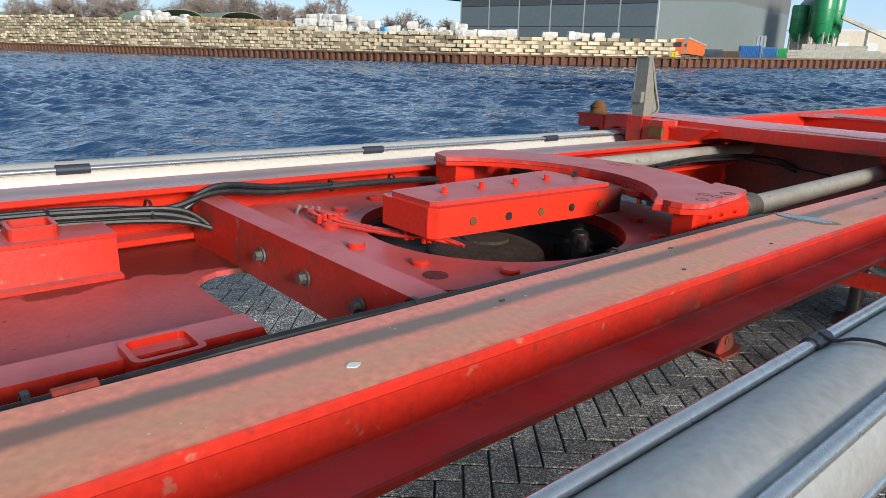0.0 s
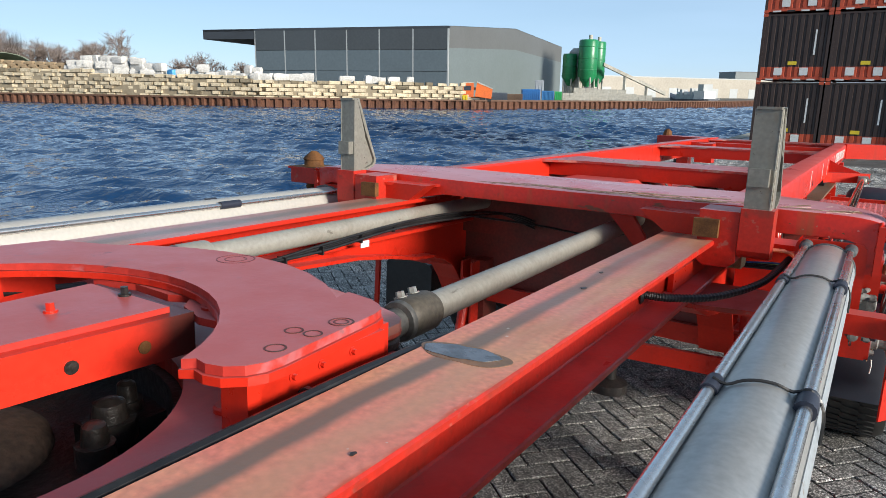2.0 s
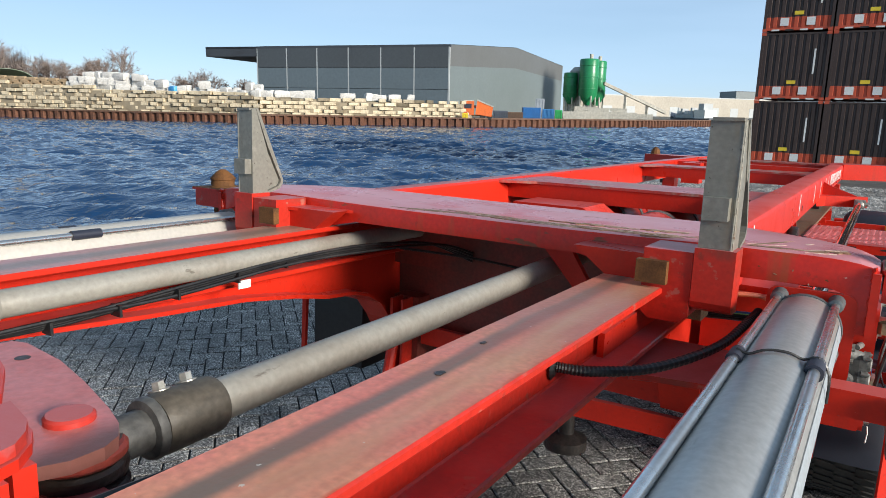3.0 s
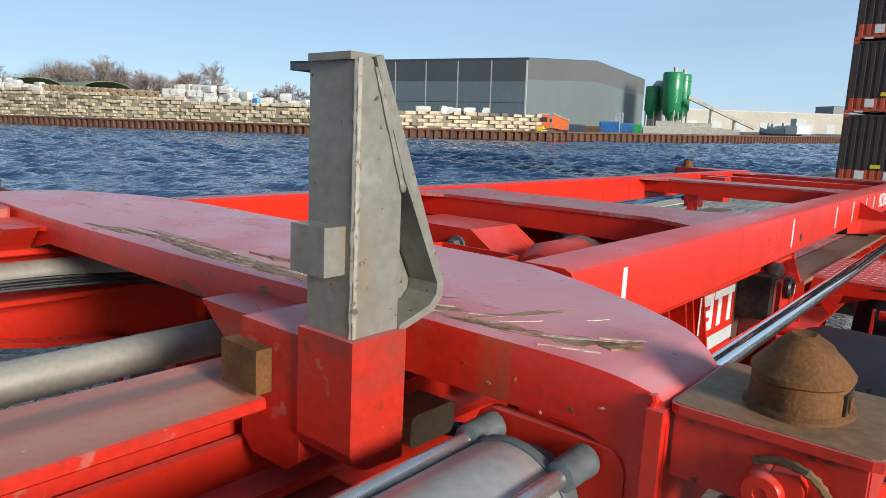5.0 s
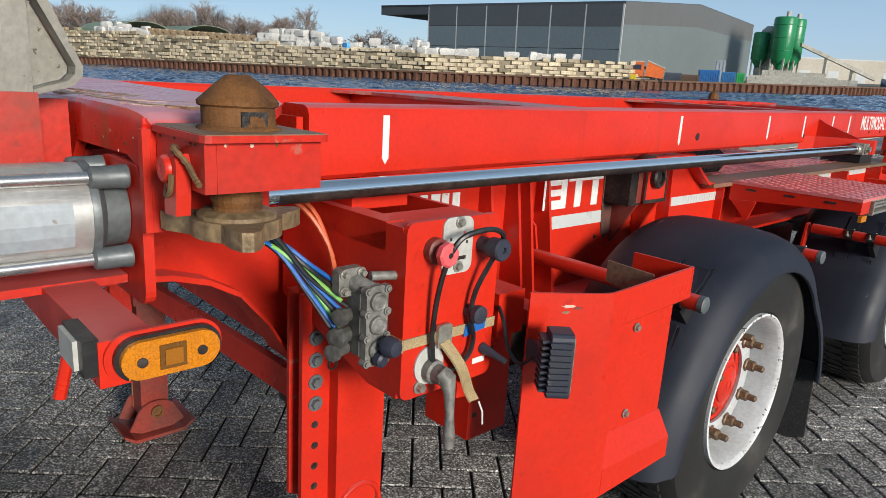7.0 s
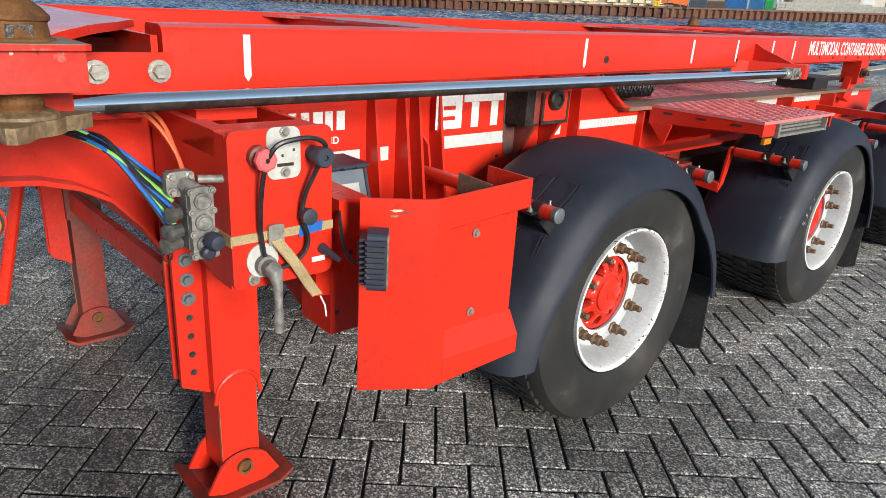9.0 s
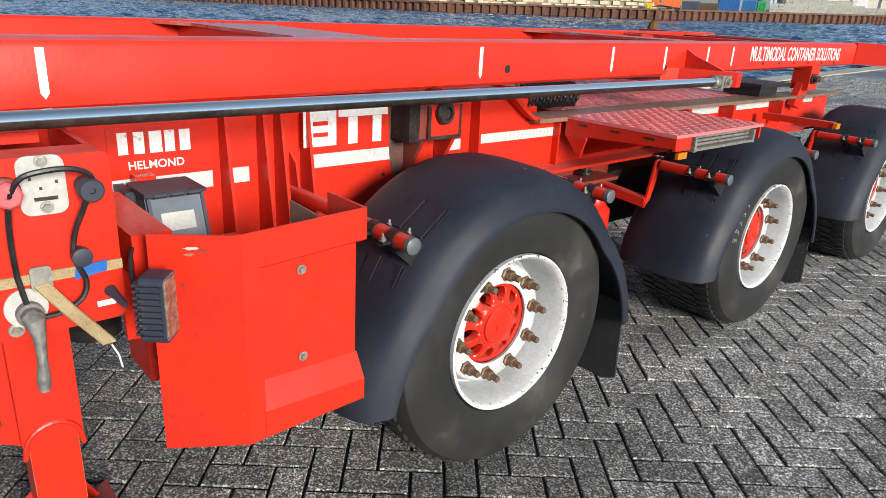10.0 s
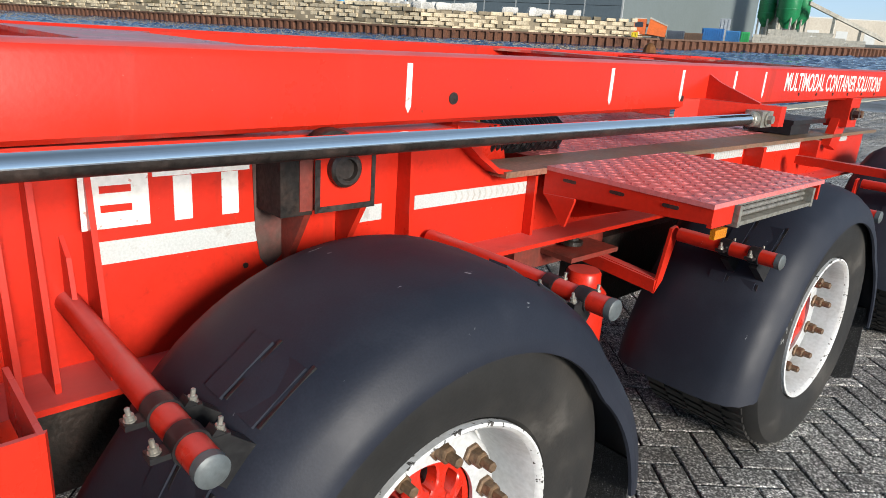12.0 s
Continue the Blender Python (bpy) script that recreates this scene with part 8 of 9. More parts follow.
def pipe_holder(y, z, x_in, drop=0.0):
    """Round red mudguard bar with clamps, at y and z."""
    pb = part("guard_bar", cyl(B(), (x_in, y, z - drop), (1.205, y, z), 0.0215, n=20), RED, T, "round red mudguard bar", smooth=True)
    part("bar_end_cap", lathe(B(), ((0.0222, -0.012), (0.0222, 0.002), (0.018, 0.005)), (1.205, y, z), (1, 0, 0), 20), GREYCAP, pb, smooth=True)
    for x in (1.05, 1.135):
        zc = z - drop * (1.205 - x) / (1.205 - x_in)
        part("clamp", lathe(B(), ((0.0250, -0.015), (0.0250, 0.015), (0.0215, 0.015), (0.0215, -0.015)), (x, y, zc), (1, 0, 0), 24, closed=True), HOSE, pb, smooth=True)
        part("clamp_ear", box(B(), x - 0.012, x + 0.012, y - 0.050, y + 0.050, zc - 0.006, zc + 0.002), HOSE, pb, bevel=0.003)
        for dy in (-1, 1):
            part("clamp_bolt", lathe(B(), ((0.0085, 0), (0.0085, 0.002), (0.0065, 0.0025), (0.0065, 0.009), (0.0035, 0.0095), (0.0035, 0.019), (0.002, 0.020)), (x, y + dy * 0.040, zc + 0.002), (0, 0.15 * dy, 1), 10), ZINC, pb)
    return pb


BARS = (((1.200, 0.806), (2.005, 0.822)), ((2.815, 0.778), (3.66, 0.80)), ((4.50, 0.785), (5.33, 0.80)))
for i, y in enumerate(WHEEL_Y):
    yc = GUARD_Y[i]
    fd_ = part("mudguard", fender_mesh(yc), FENDER, T, "black plastic mudguard", smooth=True)
    # slotted strap seats pressed into the guard near each bar
    for by, bz in BARS[i]:
        a0 = math.atan2(bz - 0.425, by - yc)
        for x in (1.05, 1.135):
            # two slots that run on from the clamp, and the clamp's two wedge pads
            sink = 0.0 if x < 1.1 else -0.008
            hb = math.hypot(bz - 0.425, by - yc) - 0.511 - sink
            for t0, t1, hw, h0, h1, nm in ((-0.16, -0.05, 0.003, -0.006, 0.0025, "strap_slot"), (0.05, 0.16, 0.003, -0.006, 0.0025, "strap_slot"), (-0.034, 0.034, 0.011, -0.010, hb - 0.016, "clamp_pad"), (-0.150, -0.045, 0.024, -0.006, 0.0055, "strap_seat"), (0.045, 0.150, 0.024, -0.006, 0.0055, "strap_seat")):
                bm = B()
                lp = []
                for h_ in (h0, h1):
                    ring_ = []
                    for t_, dx in ((t0, -hw), (t0, hw), (t1, hw), (t1, -hw)):
                        ha = h_
                        a = a0 + t_ * (0.8 if nm == "clamp_pad" and h_ > 0 else 1.0) / 0.511
                        rr = 0.511 + sink + ha
                        ring_.append((x + dx, yc + rr * math.cos(a), 0.425 + rr * math.sin(a)))
                    lp.append(ring_)
                if nm == "strap_seat":
                    lp = [[(q[0] - 0.031, q[1], q[2]) for q in r_] for r_ in lp]
                part(nm, rings(bm, lp), FENDER if nm == "strap_seat" else HOSE, fd_, bevel=0.003 if nm == "strap_seat" else 0.0)
    # flap behind the wheel
    part("mud_flap", prism(B(), [(0.80, 0.40), (1.20, 0.40), (1.21, 0.10), (1.155, 0.075), (0.80, 0.075)], "y", yc + 0.548, yc + 0.556), FLAP, fd_, "bristly black mud flap")
pipe_holder(1.200, 0.806, 0.60)
pipe_holder(2.005, 0.822, 0.66)
pipe_holder(2.815, 0.778, 0.90)
pipe_holder(3.66, 0.80, 0.70)
pipe_holder(4.50, 0.785, 0.90)
pipe_holder(5.33, 0.80, 0.70)
part("bar_gusset", prism(B(), [(0.602, 0.93), (0.640, 0.90), (0.655, 0.828), (0.602, 0.828)], "y", 1.196, 1.204), RED, T)
for y, z in ((2.80, 0.778), (4.48, 0.785)):
    part("bar_bracket", prism(B(), [(0.52, z - 0.115), (0.52, z - 0.155), (0.88, z - 0.185), (0.88, z - 0.145)], "y", y - 0.052, y - 0.044), RED, T, bevel=0.002)
    part("bracket_lip", prism(B(), [(0.52, z - 0.112), (0.52, z - 0.120), (0.88, z - 0.150), (0.88, z - 0.142)], "y", y - 0.044, y - 0.010), RED, T)
    arm_ = [[(x, y - 0.052, z - 0.187), (x, y - 0.012, z - 0.150), (x, y + 0.040, z + 0.005), (x, y + 0.024, z + 0.022), (x, y - 0.004, z + 0.016)] for x in (0.874, 0.884)]
    part("bar_bracket_arm", rings(B(), arm_), RED, T, bevel=0.002)
    part("spring_mount", box(B(), 0.50, 0.74, y - 0.30, y - 0.06, 0.690, 0.705), RED_DIRTY, T, bevel=0.008)
    part("mount_nut", lathe(B(), ((0.035, 0), (0.035, 0.012), (0.022, 0.014), (0.022, 0.03)), (0.66, y - 0.20, 0.715), (0, 0, 1), 16), GREASE_DARK, T)
# upper outrigger with a marker lamp by the rear step
part("outrigger", box(B(), 0.70, 1.08, 4.16, 4.20, 0.87, 0.905), RED, T, bevel=0.004)
part("outrigger_marker", box(B(), 1.08, 1.10, 4.155, 4.205, 0.872, 0.90), AMBER, T, bevel=0.004)

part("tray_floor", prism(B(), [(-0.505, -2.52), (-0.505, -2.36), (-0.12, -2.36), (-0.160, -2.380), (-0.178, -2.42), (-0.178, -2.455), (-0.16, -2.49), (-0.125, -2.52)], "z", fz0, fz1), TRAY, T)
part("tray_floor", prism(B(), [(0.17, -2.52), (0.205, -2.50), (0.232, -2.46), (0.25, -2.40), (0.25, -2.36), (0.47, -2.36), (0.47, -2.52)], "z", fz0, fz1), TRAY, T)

# ---- valve box on its arm ----
vb = part("valve_panel", prism(B(), rrect(0.338, 0.574, 0.735, 1.072, 0.018, 4), "x", 1.048, 1.060), RED, T, "red valve panel with knobs", bevel=0.002)
part("box_front", prism(B(), [(0.63, 1.062), (1.048, 1.062), (1.048, 0.737), (0.96, 0.735), (0.63, 0.83)], "y", 0.338, 0.350), RED, vb, bevel=0.003)
part("box_rear", prism(B(), [(0.63, 1.062), (1.048, 1.062), (1.048, 0.737), (0.80, 0.737), (0.63, 0.90)], "y", 0.562, 0.574), RED, vb)
part("box_top", box(B(), 0.93, 1.048, 0.350, 0.562, 1.050, 1.062), RED, vb)
part("box_arm", box(B(), 0.60, 1.00, 0.338, 0.378, 1.010, 1.064), RED, vb, bevel=0.006)
part("box_lid", box(B(), 0.66, 0.86, 0.36, 0.50, 1.058, 1.082), RED, vb, bevel=0.005)
wp = part("control_plate", prism(B(), rrect(0.420, 0.496, 0.966, 1.074, 0.018, 5), "x", 1.0605, 1.0635), PLATE, vb, "grey maker's control plate")
for z in (0.980, 1.064):
    part("plate_screw", bolt(B(), (1.0635, 0.460, z), (1, 0, 0), 0.0075, 0.008), ZINC, wp)
part("plate_name", box(B(), 1.0636, 1.0640, 0.442, 0.480, 0.992, 0.999), GREASE_DARK, wp)
for y, z in ((0.437, 1.03), (0.452, 1.012), (0.478, 1.022), (0.47, 1.04)):
    part("plate_symbol", box(B(), 1.0636, 1.0640, y, y + 0.005, z, z + 0.006), GREASE_DARK if z < 1.035 else REDK, wp)
part("red_knob", lathe(B(), ((0.011, 0), (0.011, 0.030), (0.019, 0.032), (0.0235, 0.036), (0.0235, 0.046), (0.019, 0.050), (0.006, 0.050), (0.005, 0.046)), (1.060, 0.398, 1.018), (1, 0, 0), 8), REDK, vb, "faded red push-pull knob")
part("knob_collar", lathe(B(), ((0.024, 0), (0.024, 0.016), (0.018, 0.02)), (1.060, 0.400, 1.018), (1, 0, 0), 20), RED_DIRTY, vb, smooth=True)
part("black_knob", lathe(B(), ((0.016, 0), (0.016, 0.026), (0.020, 0.028), (0.022, 0.056), (0.019, 0.060), (0.006, 0.060), (0.005, 0.055)), (1.060, 0.524, 1.014), (1, 0, 0), 20), PLASTIC, vb, "black push-pull knob", smooth=True)
part("test_point", lathe(B(), ((0.014, 0), (0.014, 0.022), (0.018, 0.024), (0.018, 0.036), (0.010, 0.038)), (1.060, 0.500, 0.884), (1, 0, 0), 16), PLASTIC, vb, smooth=True)
part("toggle", tube(B(), [(1.06, 0.548, 0.795), (1.085, 0.552, 0.79), (1.118, 0.558, 0.782)], [0.012, 0.008, 0.006], 10), PLASTIC, vb)
part("switch_label", box(B(), 1.0604, 1.0609, 0.522, 0.556, 0.765, 0.777), WHITE, vb)
# black cord looped over the knobs
part("cord", tube(B(), curve_pts([(1.075, 0.395, 0.86), (1.085, 0.393, 0.93), (1.10, 0.397, 1.00), (1.112, 0.415, 1.045), (1.118, 0.455, 1.058), (1.118, 0.500, 1.056), (1.112, 0.528, 1.035), (1.095, 0.515, 0.985), (1.082, 0.495, 0.93), (1.078, 0.490, 0.88), (1.075, 0.505, 0.83), (1.075, 0.492, 0.795), (1.073, 0.45, 0.775), (1.073, 0.41, 0.785), (1.075, 0.395, 0.86)], 5), 0.0052, 7), HOSE, vb)
# rotary valve with its long lever
part("rotary_plate", prism(B(), [(0.403 + 0.036 * math.cos(a), 0.795 + 0.038 * math.sin(a)) for a in np.linspace(0, 2 * math.pi, 24, endpoint=False)], "x", 1.0605, 1.064), PLATE, vb)
part("rotary_boss", lathe(B(), ((0.023, 0), (0.023, 0.016), (0.018, 0.02), (0.018, 0.045), (0.014, 0.05)), (1.064, 0.406, 0.785), (1, 0, 0), 20), CASTAL, vb, smooth=True)
part("lever", tube(B(), [(1.100, 0.400, 0.795), (1.112, 0.406, 0.785), (1.118, 0.408, 0.755), (1.124, 0.406, 0.715), (1.130, 0.402, 0.675), (1.132, 0.401, 0.655)], [0.015, 0.017, 0.011, 0.0085, 0.012, 0.009], 12), CASTAL, vb, "grey cast hand lever", smooth=True)
part("rotary_bolt", bolt(B(), (1.060, 0.382, 0.755), (1, 0, 0), 0.009, 0.012), ZINC, vb)
# webbing strap round the box with its buckle and loose tail
part("strap", box(B(), 1.0605, 1.0635, 0.338, 0.575, 0.838, 0.858), WEB, vb, "tan webbing strap")
part("strap_side", box(B(), 0.985, 1.0635, 0.3345, 0.3375, 0.834, 0.858), WEB, vb)
part("strap_tail", rings(B(), [[(1.072 + 0.012 * math.sin(k * 0.5), 0.430 + 0.0105 * k - w, 0.838 - 0.0155 * k - 0.004 * w / 0.012) for w in (-0.012, 0.012)] + [(1.075 + 0.012 * math.sin(k * 0.5), 0.430 + 0.0105 * k - w, 0.838 - 0.0155 * k) for w in (0.012, -0.012)] for k in range(11)]), WEB, vb)
part("strap_fray", tube(B(), [(1.075, 0.535, 0.685), (1.078, 0.545, 0.66), (1.076, 0.55, 0.63)], 0.002, 5), WHITE, vb)
part("buckle", prism(B(), rrect(0.415, 0.450, 0.826, 0.872, 0.006, 2), "x", 1.064, 1.072), ZINC, vb, bevel=0.002)
part("blue_label", prism(B(), [(0.488, 0.832), (0.545, 0.840), (0.548, 0.862), (0.492, 0.856)], "x", 1.064, 1.0655), BLUE, vb, "blue strap label")
# grey relay valve on the near corner, with its pipes and cables
rv = part("relay_valve", prism(B(), rrect(0.264, 0.310, 0.818, 0.966, 0.016, 4), "x", 1.032, 1.050), CASTAL, T, "grimy cast relay valve with cables", bevel=0.004)
part("valve_back", box(B(), 0.990, 1.032, 0.262, 0.300, 0.835, 0.955), CASTD, rv, bevel=0.008, seg=2)
for z in (0.850, 0.895, 0.938):
    part("valve_cover", lathe(B(), ((0.017, 0), (0.017, 0.006), (0.014, 0.009), (0.011, 0.007), (0.004, 0.008)), (1.050, 0.287, z), (1, 0, 0), 20), CASTAL, rv, smooth=True)
for z in (0.826, 0.872, 0.917, 0.958):
    for y in (0.266, 0.308):
        part("valve_boss", lathe(B(), ((0.0075, -0.012), (0.0075, 0.003), (0.005, 0.003), (0.0045, 0.0065), (0.002, 0.007)), (1.050, y, z), (1, 0, 0), 12), CASTAL, rv, smooth=True)
part("valve_flange", prism(B(), rrect(0.236, 0.292, 0.940, 0.990, 0.010, 3), "x", 0.985, 1.006), CASTAL, rv, bevel=0.003)
for y, z in ((0.246, 0.950), (0.246, 0.981), (0.282, 0.981)):
    part("flange_bolt", bolt(B(), (1.006, y, z), (1, 0, 0), 0.006, 0.010), ZINC, rv)
part("valve_neck", cyl(B(), (1.000, 0.272, 0.962), (1.034, 0.284, 0.952), 0.017, n=14), CASTAL, rv, smooth=True)
part("valve_port", cyl(B(), (1.02, 0.292, 0.975), (1.03, 0.342, 0.972), 0.0085, n=12), CASTAL, rv, smooth=True)
for y, z, r in ((0.250, 0.905, 0.013), (0.243, 0.868, 0.015), (0.236, 0.842, 0.013)):
    part("side_port", lathe(B(), ((r, -0.022), (r, 0.004), (r * 1.25, 0.006), (r * 1.25, 0.016), (r * 0.7, 0.018)), (1.004, y, z), (0.35, -1, 0), 10), CASTD, rv)
part("black_plug", lathe(B(), ((0.010, 0), (0.011, 0.012), (0.018, 0.016), (0.019, 0.030), (0.014, 0.040), (0.005, 0.042)), (1.056, 0.292, 0.862), (1, 0.12, 0.0), 20), PLASTIC, rv, smooth=True)
part("black_plug", lathe(B(), ((0.009, 0), (0.014, 0.006), (0.014, 0.018), (0.009, 0.022)), (1.052, 0.286, 0.836), (1, 0.1, -0.1), 18), PLASTIC, rv, smooth=True)
part("drain_ring", lathe(B(), ((0.012, -0.0015), (0.012, 0.0015), (0.0095, 0.0015), (0.0095, -0.0015)), (1.004, 0.228, 0.820), (1, 0.3, 0), 16, closed=True), GREASE_DARK, rv)
random.seed(8)
for k in range(9):
    m_ = (BLUE, HOSE, GREEN_W, HOSE, BLUE, HOSE, GREEN_W, BLUE, HOSE)[k]
    o1, o2 = random.uniform(-0.013, 0.013), random.uniform(-0.012, 0.012)
    c = curve_pts([(0.66, 0.05 + o1, 1.055 + o2 * 0.5), (0.80, 0.12 + o1, 1.050 + o2), (0.90, 0.17 + o2, 1.03 + o1), (0.945 + o1 * 0.4, 0.215 + o2 * 0.5, 0.985 - 0.006 * k), (0.995, 0.256 + o1 * 0.6, 0.955 - 0.013 * k)], 6)
    part("cable", tube(B(), c, 0.0042, 6), m_, rv)
for k in range(2):
    part("orange_cable", tube(B(), curve_pts([(0.70, 0.20 + 0.02 * k, 1.08), (0.80, 0.27 + 0.02 * k, 1.07), (0.85, 0.315, 0.99), (0.86, 0.33, 0.90)], 5), 0.0048, 6), ORANGE, rv)
part("cable_boot", prism(B(), rrect(-0.03, 0.06, 1.055, 1.10, 0.01, 2), "x", 0.64, 0.70), WEB, T)
# corrugated hose from the near beam's web
hp = curve_pts([(0.578, -0.62, 1.085), (0.64, -0.58, 1.078), (0.72, -0.47, 1.072), (0.79, -0.30, 1.082), (0.82, -0.17, 1.105), (0.83, -0.08, 1.115)], 26)
part("corrugated_hose", tube(B(), hp, [0.0088 + 0.0012 * (i % 2) for i in range(len(hp))], 10), HOSE, T, "black corrugated hose")
part("hose_grommet", lathe(B(), ((0.022, 0), (0.024, 0.004), (0.016, 0.01)), (0.577, -0.622, 1.085), (1, 0.2, 0), 16), HOSE, T)
# black block added for the shaded arched opening below the far beam
fb = part("far_side_box", prism(B(), [(-0.94, 0.50), (-0.94, 0.765), (-0.925, 0.785), (-0.90, 0.795), (-0.72, 0.795), (-0.69, 0.785), (-0.675, 0.765), (-0.675, 0.50)], "y", 0.36, 0.60), HOSE, T, "dark fill for the shaded opening below the far beam", bevel=0.004)
part("box_panel", prism(B(), [(-0.99, 0.80), (-0.99, 1.06), (-0.57, 1.06), (-0.57, 0.80)], "y", 0.338, 0.352), RED_OLD, fb)
part("box_strut", prism(B(), [(-0.99, 0.80), (-0.965, 0.80), (-0.98, 0.47), (-1.0, 0.47)], "y", 0.338, 0.352), RED, fb)
part("cable_shelf", prism(B(), [(0.577, -0.40), (0.86, -0.34), (0.86, -0.10), (0.577, -0.10)], "z", 1.008, 1.02), RED_OLD, T)

# ---- landing legs ----
def landing_leg(s):
    f = (lambda v: v) if s > 0 else (lambda v: mir(v) + 0.26)
    xs_ = sorted((f(0.66), f(0.79)))
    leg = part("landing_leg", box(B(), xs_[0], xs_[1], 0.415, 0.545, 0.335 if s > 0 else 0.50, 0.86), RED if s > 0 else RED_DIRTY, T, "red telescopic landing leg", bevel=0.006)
    part("leg_flange", prism(B(), [(0.345, 0.36), (0.418, 0.32), (0.418, 0.86), (0.345, 0.86)], "x", *sorted((f(0.742), f(0.756)))), RED, leg, bevel=0.002)
    part("leg_back_flange", prism(B(), [(0.345, 0.36), (0.418, 0.32), (0.418, 0.86), (0.345, 0.86)], "x", *sorted((f(0.69), f(0.70)))), RED_OLD, leg)
    for k in range(8):
        z = 0.395 + 0.052 * k
        part("flange_bolt" if k > 3 else "flange_hole", bolt(B(), (f(0.756), 0.378, z), (s, 0, 0), 0.012 if k > 3 else 0.006, 0.010 if k > 3 else 0.002), GREYCAP if k > 3 else GREASE_DARK, leg)
    # lower collar with its round lip
    bm = B()
    tube(bm, [(f(0.791), 0.417, 0.30)] + [(f(0.791), 0.48 + 0.060 * math.cos(radians(a)), 0.318 + 0.060 * math.sin(radians(a))) for a in range(180, -1, -15)] + [(f(0.791), 0.543, 0.30)], 0.0065, 8)
    part("leg_collar", bm, RED, leg)
    ix = sorted((f(0.672), f(0.788)))
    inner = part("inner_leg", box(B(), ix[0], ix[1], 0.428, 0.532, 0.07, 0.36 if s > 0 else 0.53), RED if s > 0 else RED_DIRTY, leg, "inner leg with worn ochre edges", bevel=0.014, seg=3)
    OCH = mat("ochre_worn_edge", (0.36, 0.17, 0.05), 0.6, second=(0.60, 0.05, 0.025), amount=0.9, scale=22, lo=0.42, hi=0.6)
    for y in (0.428, 0.532):
        part("worn_edge", box(B(), *sorted((f(0.7745), f(0.7865))), y - 0.0012, y + 0.0012, 0.075, 0.34), OCH, inner)
    # foot: pivot cheeks over a bent pad
    for x in (0.655, 0.796):
        cheek = [(0.48 + 0.078 * math.cos(a), 0.075 + 0.055 * math.sin(a)) for a in np.linspace(0.2, math.pi - 0.2, 9)] + [(0.375, 0.035), (0.42, 0.016), (0.54, 0.016), (0.585, 0.035)]
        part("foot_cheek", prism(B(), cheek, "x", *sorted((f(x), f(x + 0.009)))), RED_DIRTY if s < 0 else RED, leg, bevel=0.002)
        part("foot_pin", lathe(B(), ((0.022, 0), (0.022, 0.012), (0.014, 0.012), (0.014, 0.004)), (f(x + 0.009), 0.48, 0.088), (s, 0, 0), 18), RUST, leg)
    if s < 0:
        part("foot_pin", lathe(B(), ((0.024, 0), (0.024, 0.010), (0.015, 0.012), (0.014, 0.004), (0.001, 0.004)), (f(0.655), 0.48, 0.088), (1, 0, 0), 18), RUST, leg)
    pad = [(0.345, 0.030), (0.385, 0.002), (0.575, 0.002), (0.615, 0.030), (0.615, 0.040), (0.573, 0.014), (0.387, 0.014), (0.345, 0.040)]
    part("foot_pad", prism(B(), pad, "x", *sorted((f(0.615), f(0.835)))), RED_DIRTY, leg, bevel=0.002)
    # diagonal brace from the neck
    if s > 0:
        leg.location.y = -0.03
    else:
        leg.matrix_basis = at(-0.43, 0.385, 0) @ Matrix.Diagonal((0.88, 0.92, 1, 1)) @ at(0.405, -0.48, 0)
    return leg


landing_leg(1)
landing_leg(-1)
part("leg_shaft", cyl(B(), (mir(0.66), 0.48, 0.80), (0.66, 0.48, 0.80), 0.02, n=12), RED_OLD, T)
part("handle_rod", tube(B(), [(-0.40, 0.23, 0.80), (-0.40, 0.20, 0.68), (-0.40, 0.085, 0.216)], 0.021, 10), RED, T)
for pa, pb_ in (((-0.36, 0.35, 0.575), (0.68, 0.36, 0.605)), ((-0.36, 0.34, 0.72), (0.68, 0.38, 0.70))):
    d_ = (Vector(pb_) - Vector(pa)).normalized()
    _, s1, u1 = frame_of(d_)
    part("leg_brace", rings(B(), [[Vector(q) + s1 * i * 0.012 + u1 * j * 0.035 for i, j in ((-1, -1), (1, -1), (1, 1), (-1, 1))] for q in (pa, pb_)]), RED, T, bevel=0.003)
part("support_stub", lathe(B(), ((0.06, -0.06), (0.085, -0.05), (0.085, -0.01), (0.06, 0.0), (0.032, 0.01), (0.032, 0.43)), (0.09, 0.72, 0.30), (0, 0, 1), 24), GREASE_DARK, T, smooth=True)

# ---- side marker arm in front of the corner ----
arm = part("marker_arm", rings(B(), [[(x, y0, z0), (x, y1, z0), (x, y1, z1), (x, y0, z1)] for x, y0, y1, z0, z1 in ((0.60, -0.198, -0.132, 0.960, 1.012), (1.180, -0.192, -0.130, 0.960, 1.015))]), RED, T, "red arm with marker lamps", bevel=0.004)
part("arm_end", prism(B(), rrect(-0.188, -0.054, 0.962, 1.022, 0.029, 6), "x", 1.180, 1.185), RED, arm, bevel=0.001)
part("lamp_gasket", prism(B(), rrect(-0.180, -0.058, 0.965, 1.018, 0.026, 6), "x", 1.185, 1.193), HOSE, arm)
part("marker_lens", prism(B(), rrect(-0.175, -0.063, 0.969, 1.014, 0.022, 6), "x", 1.193, 1.201), AMBER, arm, "amber side marker lens", bevel=0.003)
for y in (-0.153, -0.085):
    part("lens_screw", lathe(B(), ((0.006, 0), (0.006, 0.002), (0.003, 0.002)), (1.201, y, 0.990), (1, 0, 0), 12), GREASE_DARK, arm)
part("lens_centre", box(B(), 1.201, 1.2035, -0.134, -0.104, 0.977, 1.006), mat("dark_amber", (0.14, 0.06, 0.012), 0.25, amount=0.5, scale=90), arm, bevel=0.001)
